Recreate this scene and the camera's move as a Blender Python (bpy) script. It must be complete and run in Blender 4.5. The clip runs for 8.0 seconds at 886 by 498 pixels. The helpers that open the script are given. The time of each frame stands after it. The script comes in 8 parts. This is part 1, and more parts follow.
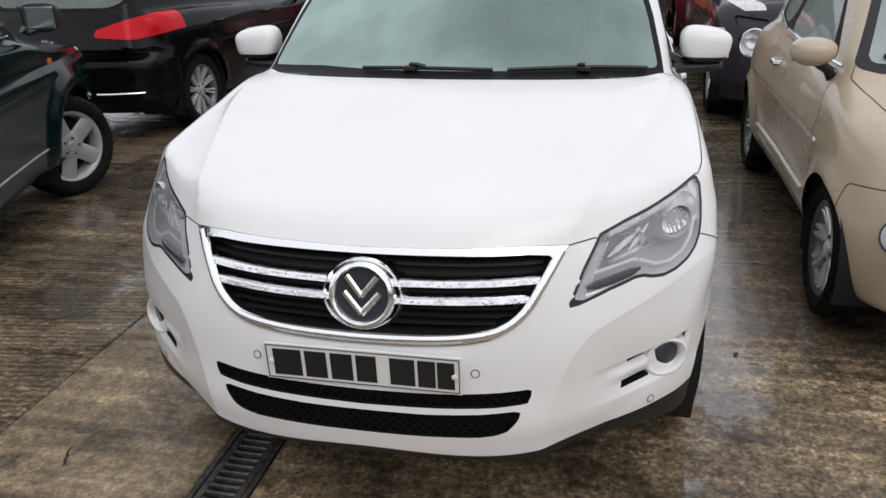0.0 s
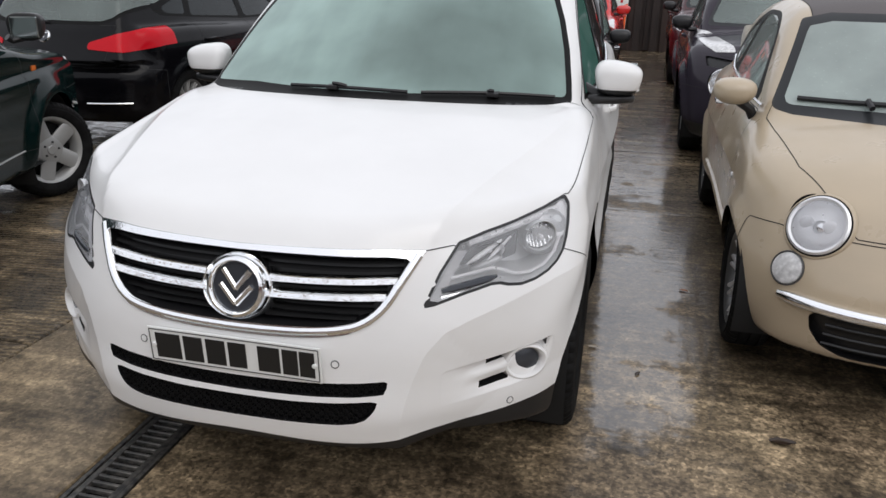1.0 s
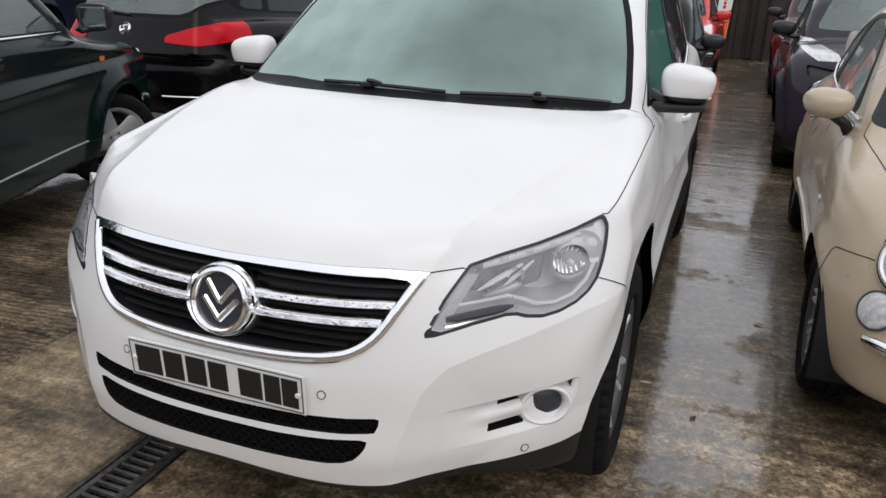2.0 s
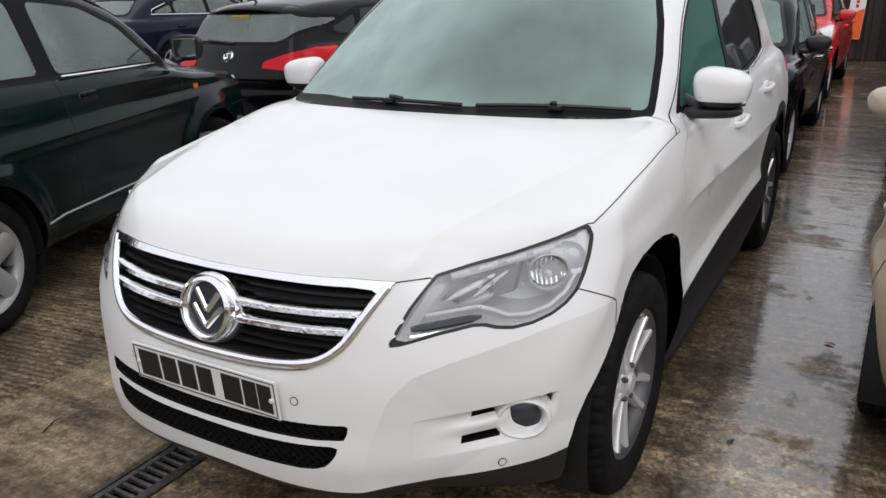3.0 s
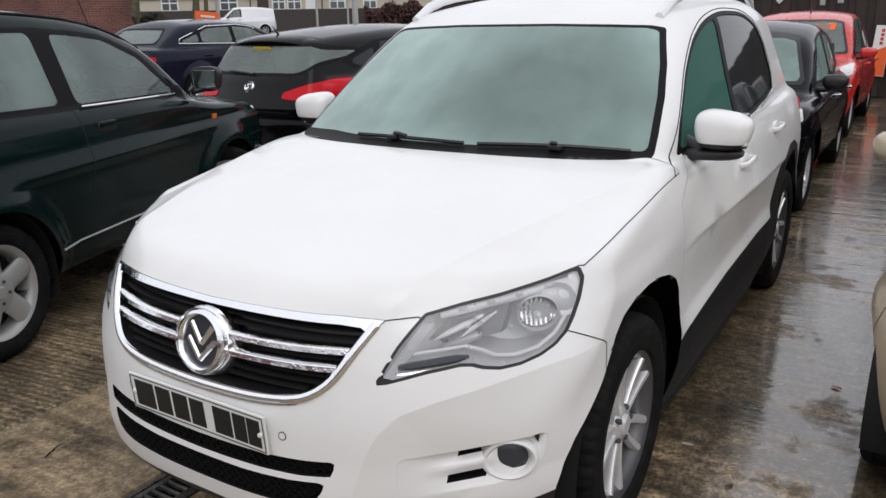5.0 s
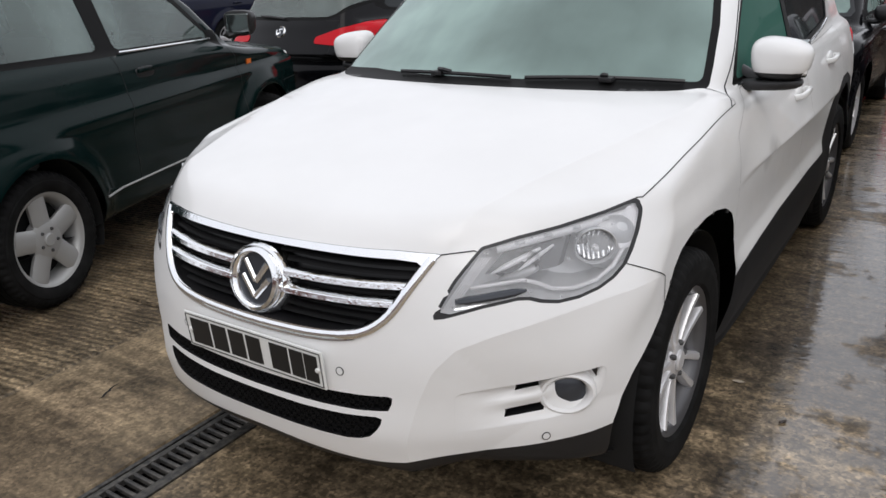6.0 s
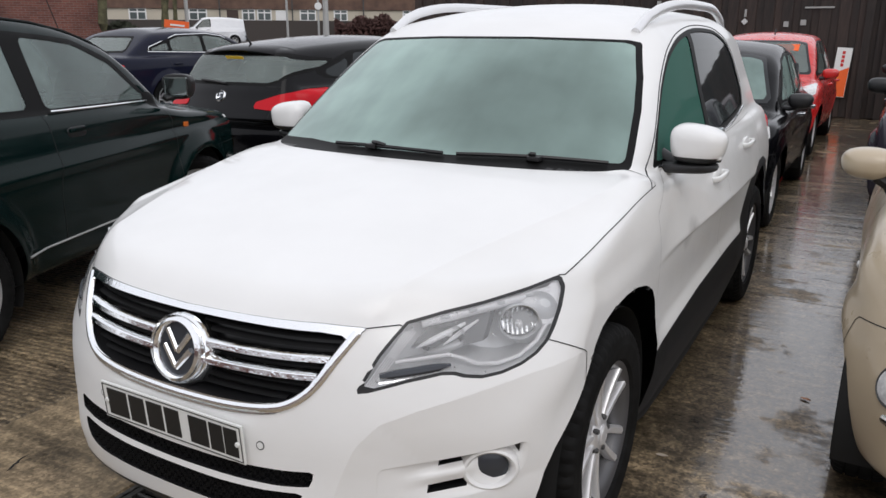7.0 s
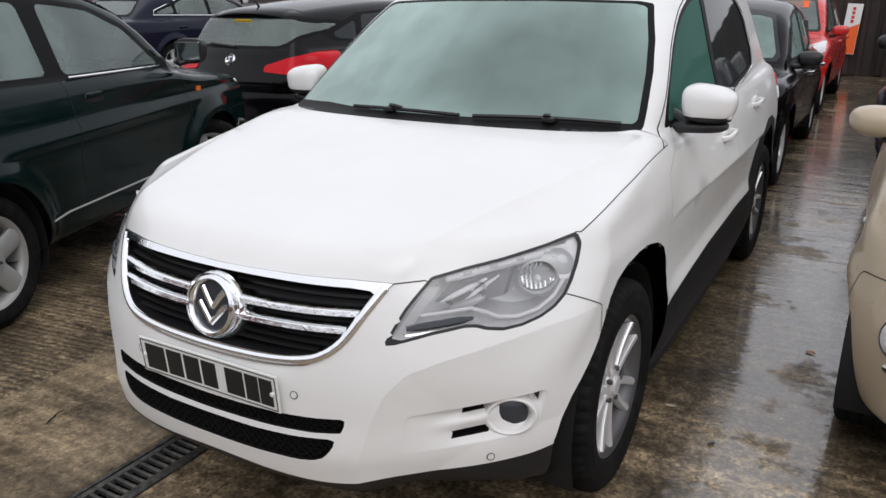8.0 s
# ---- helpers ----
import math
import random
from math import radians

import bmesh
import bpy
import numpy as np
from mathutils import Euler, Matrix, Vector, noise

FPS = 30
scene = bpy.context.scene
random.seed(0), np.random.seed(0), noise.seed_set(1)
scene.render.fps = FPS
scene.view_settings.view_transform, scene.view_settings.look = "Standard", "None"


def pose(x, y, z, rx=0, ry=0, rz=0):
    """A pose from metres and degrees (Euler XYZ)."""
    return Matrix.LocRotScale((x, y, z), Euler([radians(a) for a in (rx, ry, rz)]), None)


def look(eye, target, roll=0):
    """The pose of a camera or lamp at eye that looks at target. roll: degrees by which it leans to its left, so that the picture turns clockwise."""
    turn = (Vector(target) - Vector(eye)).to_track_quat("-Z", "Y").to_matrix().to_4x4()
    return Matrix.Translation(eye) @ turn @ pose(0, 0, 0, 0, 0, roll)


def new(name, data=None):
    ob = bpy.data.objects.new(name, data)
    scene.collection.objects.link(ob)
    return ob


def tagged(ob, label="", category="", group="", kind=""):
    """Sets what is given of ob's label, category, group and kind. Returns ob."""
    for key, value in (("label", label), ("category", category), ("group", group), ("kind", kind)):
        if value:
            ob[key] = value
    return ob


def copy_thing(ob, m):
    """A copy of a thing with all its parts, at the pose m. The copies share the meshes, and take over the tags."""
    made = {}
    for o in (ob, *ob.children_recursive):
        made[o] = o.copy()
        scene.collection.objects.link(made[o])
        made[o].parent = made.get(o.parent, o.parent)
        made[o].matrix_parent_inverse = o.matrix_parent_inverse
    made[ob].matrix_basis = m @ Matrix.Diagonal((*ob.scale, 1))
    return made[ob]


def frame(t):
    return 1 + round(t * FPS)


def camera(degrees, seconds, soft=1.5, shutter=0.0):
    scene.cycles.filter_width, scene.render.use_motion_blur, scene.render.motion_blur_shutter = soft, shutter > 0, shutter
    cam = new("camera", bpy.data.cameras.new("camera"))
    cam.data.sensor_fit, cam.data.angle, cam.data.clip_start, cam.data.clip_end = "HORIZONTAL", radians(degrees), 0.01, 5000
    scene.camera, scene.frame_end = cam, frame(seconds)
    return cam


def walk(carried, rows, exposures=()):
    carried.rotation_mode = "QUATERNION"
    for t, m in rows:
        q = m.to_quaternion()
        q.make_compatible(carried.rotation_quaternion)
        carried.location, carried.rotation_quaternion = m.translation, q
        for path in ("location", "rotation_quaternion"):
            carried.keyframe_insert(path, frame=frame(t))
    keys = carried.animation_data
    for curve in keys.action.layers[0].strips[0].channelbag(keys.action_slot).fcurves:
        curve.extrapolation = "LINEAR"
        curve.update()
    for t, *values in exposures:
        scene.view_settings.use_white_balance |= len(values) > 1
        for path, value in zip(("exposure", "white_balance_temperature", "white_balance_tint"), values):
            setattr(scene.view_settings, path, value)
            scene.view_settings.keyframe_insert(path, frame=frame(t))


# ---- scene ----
cam = camera(59.8, 8.0)
METRES, EYE, TILT, LEAN, TURN = 8.0, 1.5, 0.0, 0.0, 0.0
PATH = [
    (0, (0.566, -1.602, 1.566), (0.171, 0.208, 0.813), -1.4),
    (0.5, (0.712, -1.73, 1.586), (0.296, 0.113, 0.93), -0.4),
    (1, (0.985, -1.696, 1.568), (0.549, 0.131, 0.882), 1.1),
    (1.5, (1.047, -1.573, 1.534), (0.525, 0.22, 0.819), 1.4),
    (2, (1.1, -1.381, 1.522), (0.445, 0.381, 0.839), 1.8),
    (2.2, (1.162, -1.328, 1.508), (0.394, 0.389, 0.829), 0.7),
    (3.3, (1.494, -1.219, 1.515), (0.504, 0.398, 0.879), -1.6),
    (3.5, (1.495, -1.227, 1.519), (0.482, 0.377, 0.885), -1.4),
    (4, (1.509, -1.23, 1.517), (0.464, 0.355, 0.886), -1.2),
    (4.5, (1.529, -1.209, 1.549), (0.491, 0.399, 0.968), -0.5),
    (4.7, (1.538, -1.191, 1.553), (0.517, 0.439, 1.004), -0.7),
    (5.8, (1.463, -1.217, 1.495), (0.407, 0.334, 0.804), -2.5),
    (6, (1.462, -1.216, 1.499), (0.395, 0.326, 0.804), -2.5),
    (6.5, (1.486, -1.221, 1.516), (0.462, 0.374, 0.879), -0.2),
    (7, (1.495, -1.213, 1.528), (0.538, 0.459, 0.989), 0.2),
    (7.5, (1.484, -1.28, 1.527), (0.503, 0.37, 0.966), -0.2),
    (8, (1.501, -1.309, 1.543), (0.546, 0.331, 0.911), -0.4),
]
walk(cam, [(t, look(eye, target, roll)) for t, eye, target, roll in PATH])

# ---- light: one overcast sky, a wide weak sun behind the cloud ----
world = bpy.data.worlds.new("overcast_sky")
scene.world = world
world.use_nodes = True
wn, wl = world.node_tree.nodes, world.node_tree.links
wn.clear()
sky = wn.new("ShaderNodeTexSky")
sky.sky_type = 'NISHITA'
sky.sun_disc = False
sky.sun_elevation = radians(49)
sky.sun_rotation = radians(142)
sky.dust_density = 4.0
sky.air_density = 1.0
cloud = wn.new("ShaderNodeMix")
cloud.data_type = 'RGBA'
cloud.inputs[0].default_value = 0.86
# a cloud layer, brighter overhead than near the horizon
up_ = wn.new("ShaderNodeTexCoord")
part_ = wn.new("ShaderNodeSeparateXYZ")
band_ = wn.new("ShaderNodeMapRange")
band_.inputs[1].default_value, band_.inputs[2].default_value = 0.0, 1.0
band_.inputs[3].default_value, band_.inputs[4].default_value = 0.92, 1.04
grey_ = wn.new("ShaderNodeMix")
grey_.data_type, grey_.blend_type = 'RGBA', 'MULTIPLY'
grey_.inputs[0].default_value = 1.0
grey_.inputs[6].default_value = (9.22, 9.33, 9.92, 1)
wl.new(up_.outputs["Generated"], part_.inputs[0])
wl.new(part_.outputs[2], band_.inputs[0])
wl.new(band_.outputs[0], grey_.inputs[7])
wl.new(grey_.outputs[2], cloud.inputs[7])
sky_bg = wn.new("ShaderNodeBackground")
sky_bg.inputs["Strength"].default_value = 0.1175
sky_out = wn.new("ShaderNodeOutputWorld")
wl.new(sky.outputs[0], cloud.inputs[6])
wl.new(cloud.outputs[2], sky_bg.inputs[0])
wl.new(sky_bg.outputs[0], sky_out.inputs[0])

sun_data = bpy.data.lights.new("sun", 'SUN')
sun_data.energy = 0.55
sun_data.angle = radians(40)
sun_data.color = (1.0, 0.985, 0.97)
sun = new("sun", sun_data)
sun.matrix_world = look((0, 0, 20), (-4.4, 5.4, 12.0))
scene.view_settings.exposure = 0.0

# ---- materials ----
def mat(name, colour, rough=0.5, metal=0.0, **extra):
    m = bpy.data.materials.new(name)
    m.use_nodes = True
    b = m.node_tree.nodes["Principled BSDF"]
    b.inputs["Base Color"].default_value = (*colour, 1)
    b.inputs["Roughness"].default_value = rough
    b.inputs["Metallic"].default_value = metal
    for key, value in extra.items():
        b.inputs[key.replace("_", " ")].default_value = value
    return m


def nodes_of(m):
    return m.node_tree.nodes, m.node_tree.links, m.node_tree.nodes["Principled BSDF"]


def add_noise(m, scale, detail=5.0, coords="Object", stretch=None, kind="ShaderNodeTexNoise"):
    n, l, b = nodes_of(m)
    tc = n.new("ShaderNodeTexCoord")
    out = tc.outputs[coords]
    if stretch:
        mp = n.new("ShaderNodeMapping")
        mp.inputs["Scale"].default_value = stretch
        l.new(out, mp.inputs[0])
        out = mp.outputs[0]
    t = n.new(kind)
    t.inputs["Scale"].default_value = scale
    if kind == "ShaderNodeTexNoise":
        t.inputs["Detail"].default_value = detail
    l.new(out, t.inputs["Vector"])
    return t


def ramp(m, source, stops):
    n, l, b = nodes_of(m)
    r = n.new("ShaderNodeValToRGB")
    while len(r.color_ramp.elements) < len(stops):
        r.color_ramp.elements.new(0.5)
    for e, (p, c) in zip(r.color_ramp.elements, stops):
        e.position = p
        e.color = (*c, 1) if len(c) == 3 else c
    l.new(source, r.inputs[0])
    return r


def grey(v):
    return (v, v, v)


def add_bump(m, source, strength, distance):
    n, l, b = nodes_of(m)
    bp = n.new("ShaderNodeBump")
    bp.inputs["Strength"].default_value = strength
    bp.inputs["Distance"].default_value = distance
    l.new(source, bp.inputs["Height"])
    if b.inputs["Normal"].links:
        l.new(b.inputs["Normal"].links[0].from_socket, bp.inputs["Normal"])
    l.new(bp.outputs[0], b.inputs["Normal"])


def paint(name, colour, dirt=0.12, rough=0.28, wet=True, coat=0.6, drops=0.0, specks=False):
    """Car paint: clear coat over colour, with road film and rain beads."""
    m = mat(name, colour, rough, 0.0, Coat_Weight=coat, Coat_Roughness=0.06, Specular_IOR_Level=0.5 if max(colour) > 0.1 else 0.14)
    n, l, b = nodes_of(m)
    film = add_noise(m, 3.1, 6, stretch=(1, 1, 2.2))
    r = ramp(m, film.outputs[0], [(0.35, colour), (0.75, tuple(c * (1 - dirt) + 0.05 * dirt for c in colour))])
    l.new(r.outputs[0], b.inputs["Base Color"])
    r2 = ramp(m, add_noise(m, 9, 6).outputs[0], [(0.3, grey(rough * 0.8)), (0.75, grey(min(1, rough * 1.6)))])
    l.new(r2.outputs[0], b.inputs["Roughness"])
    if specks:
        sv = add_noise(m, 5.0, kind="ShaderNodeTexVoronoi")
        sr = ramp(m, sv.outputs[0], [(0.010, grey(0.12)), (0.016, grey(1.0))])
        mx = n.new("ShaderNodeMix")
        mx.data_type, mx.blend_type = 'RGBA', 'MULTIPLY'
        mx.inputs[0].default_value = 1
        l.new(r.outputs[0], mx.inputs[6])
        l.new(sr.outputs[0], mx.inputs[7])
        l.new(mx.outputs[2], b.inputs["Base Color"])
    if drops:
        v = add_noise(m, 160, kind="ShaderNodeTexVoronoi")
        beads = ramp(m, v.outputs[0], [(0.0, grey(1)), (0.22, grey(0.7)), (0.34, grey(0))])
        add_bump(m, beads.outputs[0], drops, 0.002)
    return m


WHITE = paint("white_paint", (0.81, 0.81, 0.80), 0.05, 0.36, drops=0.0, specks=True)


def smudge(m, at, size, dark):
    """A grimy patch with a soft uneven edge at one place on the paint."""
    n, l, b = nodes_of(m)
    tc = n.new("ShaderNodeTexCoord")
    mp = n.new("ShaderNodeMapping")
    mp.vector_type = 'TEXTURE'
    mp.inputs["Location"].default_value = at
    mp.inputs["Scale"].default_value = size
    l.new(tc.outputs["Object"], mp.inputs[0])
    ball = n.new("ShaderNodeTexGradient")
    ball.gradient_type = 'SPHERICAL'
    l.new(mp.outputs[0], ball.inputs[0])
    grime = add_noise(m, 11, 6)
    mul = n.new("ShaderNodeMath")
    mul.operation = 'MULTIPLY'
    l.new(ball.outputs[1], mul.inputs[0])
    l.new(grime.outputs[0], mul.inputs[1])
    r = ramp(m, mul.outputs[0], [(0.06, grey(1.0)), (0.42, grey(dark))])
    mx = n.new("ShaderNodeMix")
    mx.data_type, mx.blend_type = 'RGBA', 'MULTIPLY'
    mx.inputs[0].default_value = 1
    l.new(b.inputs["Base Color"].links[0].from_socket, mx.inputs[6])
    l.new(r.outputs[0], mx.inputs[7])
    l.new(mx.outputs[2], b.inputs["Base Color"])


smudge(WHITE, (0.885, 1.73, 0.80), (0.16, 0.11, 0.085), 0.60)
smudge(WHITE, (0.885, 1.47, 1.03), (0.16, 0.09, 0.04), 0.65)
BEIGE = paint("beige_paint", (0.50, 0.41, 0.29), 0.10, 0.30, drops=0.12)
GREEN = paint("dark_green_paint", (0.0018, 0.0100, 0.0095), 0.05, 0.10, coat=0.03, drops=0.05)
BLACK = paint("black_paint", (0.003, 0.003, 0.004), 0.06, 0.10, coat=0.07, drops=0.05)
PLUM = paint("plum_grey_paint", (0.035, 0.03, 0.04), 0.06, 0.10, coat=0.07, drops=0.05)
NAVY = paint("navy_paint", (0.008, 0.010, 0.024), 0.06, 0.10, coat=0.07, drops=0.05)
RED = paint("red_paint", (0.62, 0.022, 0.02), 0.12, 0.25, drops=0.15)
SILVER = paint("silver_paint", (0.45, 0.46, 0.47), 0.1, 0.3)
VANWHITE = paint("van_white_paint", (0.75, 0.76, 0.78), 0.08, 0.35)
CHROME = mat("chrome", (0.92, 0.93, 0.94), 0.13, 1.0)
beads_ = add_noise(CHROME, 95, kind="ShaderNodeTexVoronoi")
b_ = ramp(CHROME, beads_.outputs[0], [(0.0, grey(1.0)), (0.30, grey(0.55)), (0.42, grey(0.0))])
add_bump(CHROME, b_.outputs[0], 0.16, 0.0012)
add_bump(CHROME, add_noise(CHROME, 26, 5).outputs[0], 0.10, 0.003)
r_ = ramp(CHROME, add_noise(CHROME, 40, 4).outputs[0], [(0.35, grey(0.07)), (0.7, grey(0.26))])
nodes_of(CHROME)[1].new(r_.outputs[0], nodes_of(CHROME)[2].inputs["Roughness"])
ALLOY = mat("alloy", (0.82, 0.82, 0.83), 0.30, 0.55)
RIMGREY = mat("rim_grey", (0.11, 0.11, 0.115), 0.38, 0.5)
ALLOY_DARK = mat("shaded_alloy", (0.16, 0.16, 0.16), 0.4, 0.6)
DOME = mat("smoked_lamp_dome", (0.58, 0.59, 0.60), 0.34, 0.3)
LAMPDARK = mat("dark_lamp_back", (0.09, 0.092, 0.096), 0.35, 0.3)
ALLOY_DULL = mat("painted_alloy", (0.42, 0.42, 0.41), 0.40, 0.3)
BRIGHT = mat("lamp_reflector", (0.93, 0.94, 0.95), 0.10, 1.0)
LAMPGREY = mat("lamp_bowl_grey", (0.85, 0.86, 0.87), 0.34, 0.30)
LAMPSILVER = mat("lamp_silver", (0.95, 0.95, 0.96), 0.30, 0.10)
BLACKPL = mat("black_plastic", (0.012, 0.012, 0.013), 0.42)
GRILLEBLACK = mat("grille_black", (0.010, 0.010, 0.011), 0.38)
HONEY = mat("matt_black_plastic", (0.004, 0.004, 0.0045), 0.7, Specular_IOR_Level=0.2)
GREYPL = mat("grey_plastic", (0.06, 0.06, 0.06), 0.5)
SEAL = mat("rubber_seal", (0.006, 0.006, 0.006), 0.55, Specular_IOR_Level=0.12)
SCREENEDGE = mat("printed_screen_edge", (0.020, 0.022, 0.024), 0.32, Specular_IOR_Level=0.30)
MIRRORFACE = mat("mirror_face", (0.42, 0.46, 0.46), 0.12, 1.0)
GAP = mat("panel_gap_dark", (0.015, 0.015, 0.015), 0.8)
RUBBER = mat("tyre_rubber", (0.010, 0.010, 0.010), 0.75, Specular_IOR_Level=0.12)
CLAD = mat("black_cladding", (0.011, 0.011, 0.012), 0.6, Specular_IOR_Level=0.25)
r_ = ramp(RUBBER, add_noise(RUBBER, 14).outputs[0], [(0.35, grey(0.006)), (0.75, grey(0.015))])
nodes_of(RUBBER)[1].new(r_.outputs[0], nodes_of(RUBBER)[2].inputs["Base Color"])
UNDER = mat("underbody", (0.008, 0.008, 0.008), 0.9)
TRIM = mat("interior_trim", (0.03, 0.032, 0.034), 0.8)
PALECLOTH = mat("grey_seat_cloth", (0.16, 0.165, 0.16), 0.9)
SEATCLOTH = mat("seat_cloth", (0.05, 0.05, 0.055), 0.9)
CREAM = mat("cream_interior", (0.45, 0.43, 0.38), 0.6)
PLATE = mat("plate_white", (0.78, 0.79, 0.77), 0.35)
PLATE_YELLOW = mat("plate_yellow", (0.72, 0.5, 0.05), 0.35)
INK = mat("plate_ink", (0.012, 0.012, 0.012), 0.45)
TAILRED = mat("tail_lamp_red", (0.52, 0.006, 0.014), 0.10, 0.0, Specular_IOR_Level=0.18)
AMBER = mat("amber_lens", (0.85, 0.20, 0.03), 0.15, 0.0, Coat_Weight=0.6)
WHITELENS = mat("white_lens", (0.82, 0.83, 0.83), 0.12, 0.0, Coat_Weight=0.8)
w_ = ramp(WHITELENS, add_noise(WHITELENS, 45, 4).outputs[0], [(0.35, grey(0.50)), (0.55, grey(0.66)), (0.72, grey(0.84))])
nodes_of(WHITELENS)[1].new(w_.outputs[0], nodes_of(WHITELENS)[2].inputs["Base Color"])
ORANGE = mat("orange_card", (0.85, 0.13, 0.02), 0.55)
YELLOW = mat("yellow_sticker", (0.85, 0.55, 0.03), 0.55)
FABRIC = mat("grey_hood_fabric", (0.12, 0.11, 0.11), 0.85)
add_bump(FABRIC, add_noise(FABRIC, 320).outputs[0], 0.4, 0.002)
BADGE = mat("badge_dark", (0.05, 0.055, 0.065), 0.25, 0.3)


def glass(name, tint, fog, fog_colour, low=0.35, high=0.7, amount=0.5, beads=0.35, ior=1.5, size=2.2):
    """Clear tinted pane with a mirror-like face, partly misted on the inside unless noted where made."""
    m = bpy.data.materials.new(name)
    m.use_nodes = True
    n, l = m.node_tree.nodes, m.node_tree.links
    n.clear()
    out = n.new("ShaderNodeOutputMaterial")
    clear = n.new("ShaderNodeBsdfTransparent")
    clear.inputs[0].default_value = (*tint, 1)
    mist = n.new("ShaderNodeBsdfDiffuse")
    mist.inputs[0].default_value = (*fog_colour, 1)
    gloss = n.new("ShaderNodeBsdfGlossy")
    gloss.inputs["Roughness"].default_value = 0.04
    fres = n.new("ShaderNodeFresnel")
    fres.inputs[0].default_value = ior
    tc = n.new("ShaderNodeTexCoord")
    no = n.new("ShaderNodeTexNoise")
    no.inputs["Scale"].default_value = size
    no.inputs["Detail"].default_value = 7 if size > 1.5 else 4
    l.new(tc.outputs["Object"], no.inputs["Vector"])
    mr = n.new("ShaderNodeMapRange")
    mr.inputs[1].default_value, mr.inputs[2].default_value = low, high
    mr.inputs[3].default_value, mr.inputs[4].default_value = fog, fog + amount * fog
    l.new(no.outputs[0], mr.inputs[0])
    vo = n.new("ShaderNodeTexVoronoi")
    vo.inputs["Scale"].default_value = 34
    vo.inputs["Randomness"].default_value = 1.0
    l.new(tc.outputs["Object"], vo.inputs["Vector"])
    bead = n.new("ShaderNodeMapRange")
    bead.inputs[1].default_value, bead.inputs[2].default_value = 0.10, 0.17
    bead.inputs[3].default_value, bead.inputs[4].default_value = beads, 0.0
    l.new(vo.outputs["Distance"], bead.inputs[0])
    patch = n.new("ShaderNodeMath")
    patch.operation = 'MULTIPLY'
    l.new(bead.outputs[0], patch.inputs[0])
    l.new(no.outputs[0], patch.inputs[1])
    total = n.new("ShaderNodeMath")
    total.operation = 'ADD'
    total.use_clamp = True
    l.new(mr.outputs[0], total.inputs[0])
    l.new(patch.outputs[0], total.inputs[1])
    m1 = n.new("ShaderNodeMixShader")
    l.new(total.outputs[0], m1.inputs[0])
    l.new(clear.outputs[0], m1.inputs[1])
    l.new(mist.outputs[0], m1.inputs[2])
    m2 = n.new("ShaderNodeMixShader")
    l.new(fres.outputs[0], m2.inputs[0])
    l.new(m1.outputs[0], m2.inputs[1])
    l.new(gloss.outputs[0], m2.inputs[2])
    l.new(m2.outputs[0], out.inputs[0])
    return m


SCREEN = glass("misted_windscreen", (0.50, 0.66, 0.62), 0.42, (0.40, 0.555, 0.51), 0.36, 0.66, 0.75, 0.0, 1.45, 1.5)


def clear_patch(m, at, size, runs):
    """Thins the mist round one place and combs it with downward runs of water."""
    n, l = m.node_tree.nodes, m.node_tree.links
    mist = next(x for x in n if x.type == 'MATH' and x.operation == 'ADD')
    tc = n.new("ShaderNodeTexCoord")
    mp = n.new("ShaderNodeMapping")
    mp.vector_type = 'TEXTURE'
    mp.inputs["Location"].default_value = at
    mp.inputs["Scale"].default_value = size
    l.new(tc.outputs["Object"], mp.inputs[0])
    ball = n.new("ShaderNodeTexGradient")
    ball.gradient_type = 'SPHERICAL'
    l.new(mp.outputs[0], ball.inputs[0])
    comb = n.new("ShaderNodeMapping")
    comb.inputs["Scale"].default_value = (5.0, 1.1, 1.1)
    l.new(tc.outputs["Object"], comb.inputs[0])
    run = n.new("ShaderNodeTexNoise")
    run.inputs["Scale"].default_value = 2.2
    run.inputs["Detail"].default_value = 5
    l.new(comb.outputs[0], run.inputs["Vector"])
    keep = n.new("ShaderNodeMapRange")
    keep.inputs[1].default_value, keep.inputs[2].default_value = 0.0, 0.75
    keep.inputs[3].default_value, keep.inputs[4].default_value = 1.35, 0.55
    l.new(ball.outputs[1], keep.inputs[0])
    wash = n.new("ShaderNodeMapRange")
    wash.inputs[1].default_value, wash.inputs[2].default_value = 0.35, 0.70
    wash.inputs[3].default_value, wash.inputs[4].default_value = 1.0 + runs, 1.0 - runs
    l.new(run.outputs[0], wash.inputs[0])
    both = n.new("ShaderNodeMath")
    both.operation = 'MULTIPLY'
    l.new(keep.outputs[0], both.inputs[0])
    l.new(wash.outputs[0], both.inputs[1])
    thin = n.new("ShaderNodeMath")
    thin.operation = 'MULTIPLY'
    thin.use_clamp = True
    goes = mist.outputs[0].links[0].to_socket
    l.new(mist.outputs[0], thin.inputs[0])
    l.new(both.outputs[0], thin.inputs[1])
    l.new(thin.outputs[0], goes)


clear_patch(SCREEN, (0.30, 1.42, 1.28), (0.75, 0.62, 0.62), 0.05)
SIDEGLASS = glass("green_side_glass", (0.20, 0.45, 0.36), 0.93, (0.052, 0.130, 0.106), 0.35, 0.7, 0.07, 0.2, 1.03)
DARKGLASS = glass("dark_privacy_glass", (0.06, 0.07, 0.07), 0.55, (0.035, 0.042, 0.045), 0.35, 0.7, 0.3, 0.2, 1.36)
CARGLASS = glass("car_glass", (0.50, 0.58, 0.56), 0.22, (0.30, 0.35, 0.33))
PALEGLASS = glass("misted_pale_glass", (0.62, 0.72, 0.69), 0.24, (0.42, 0.50, 0.47))
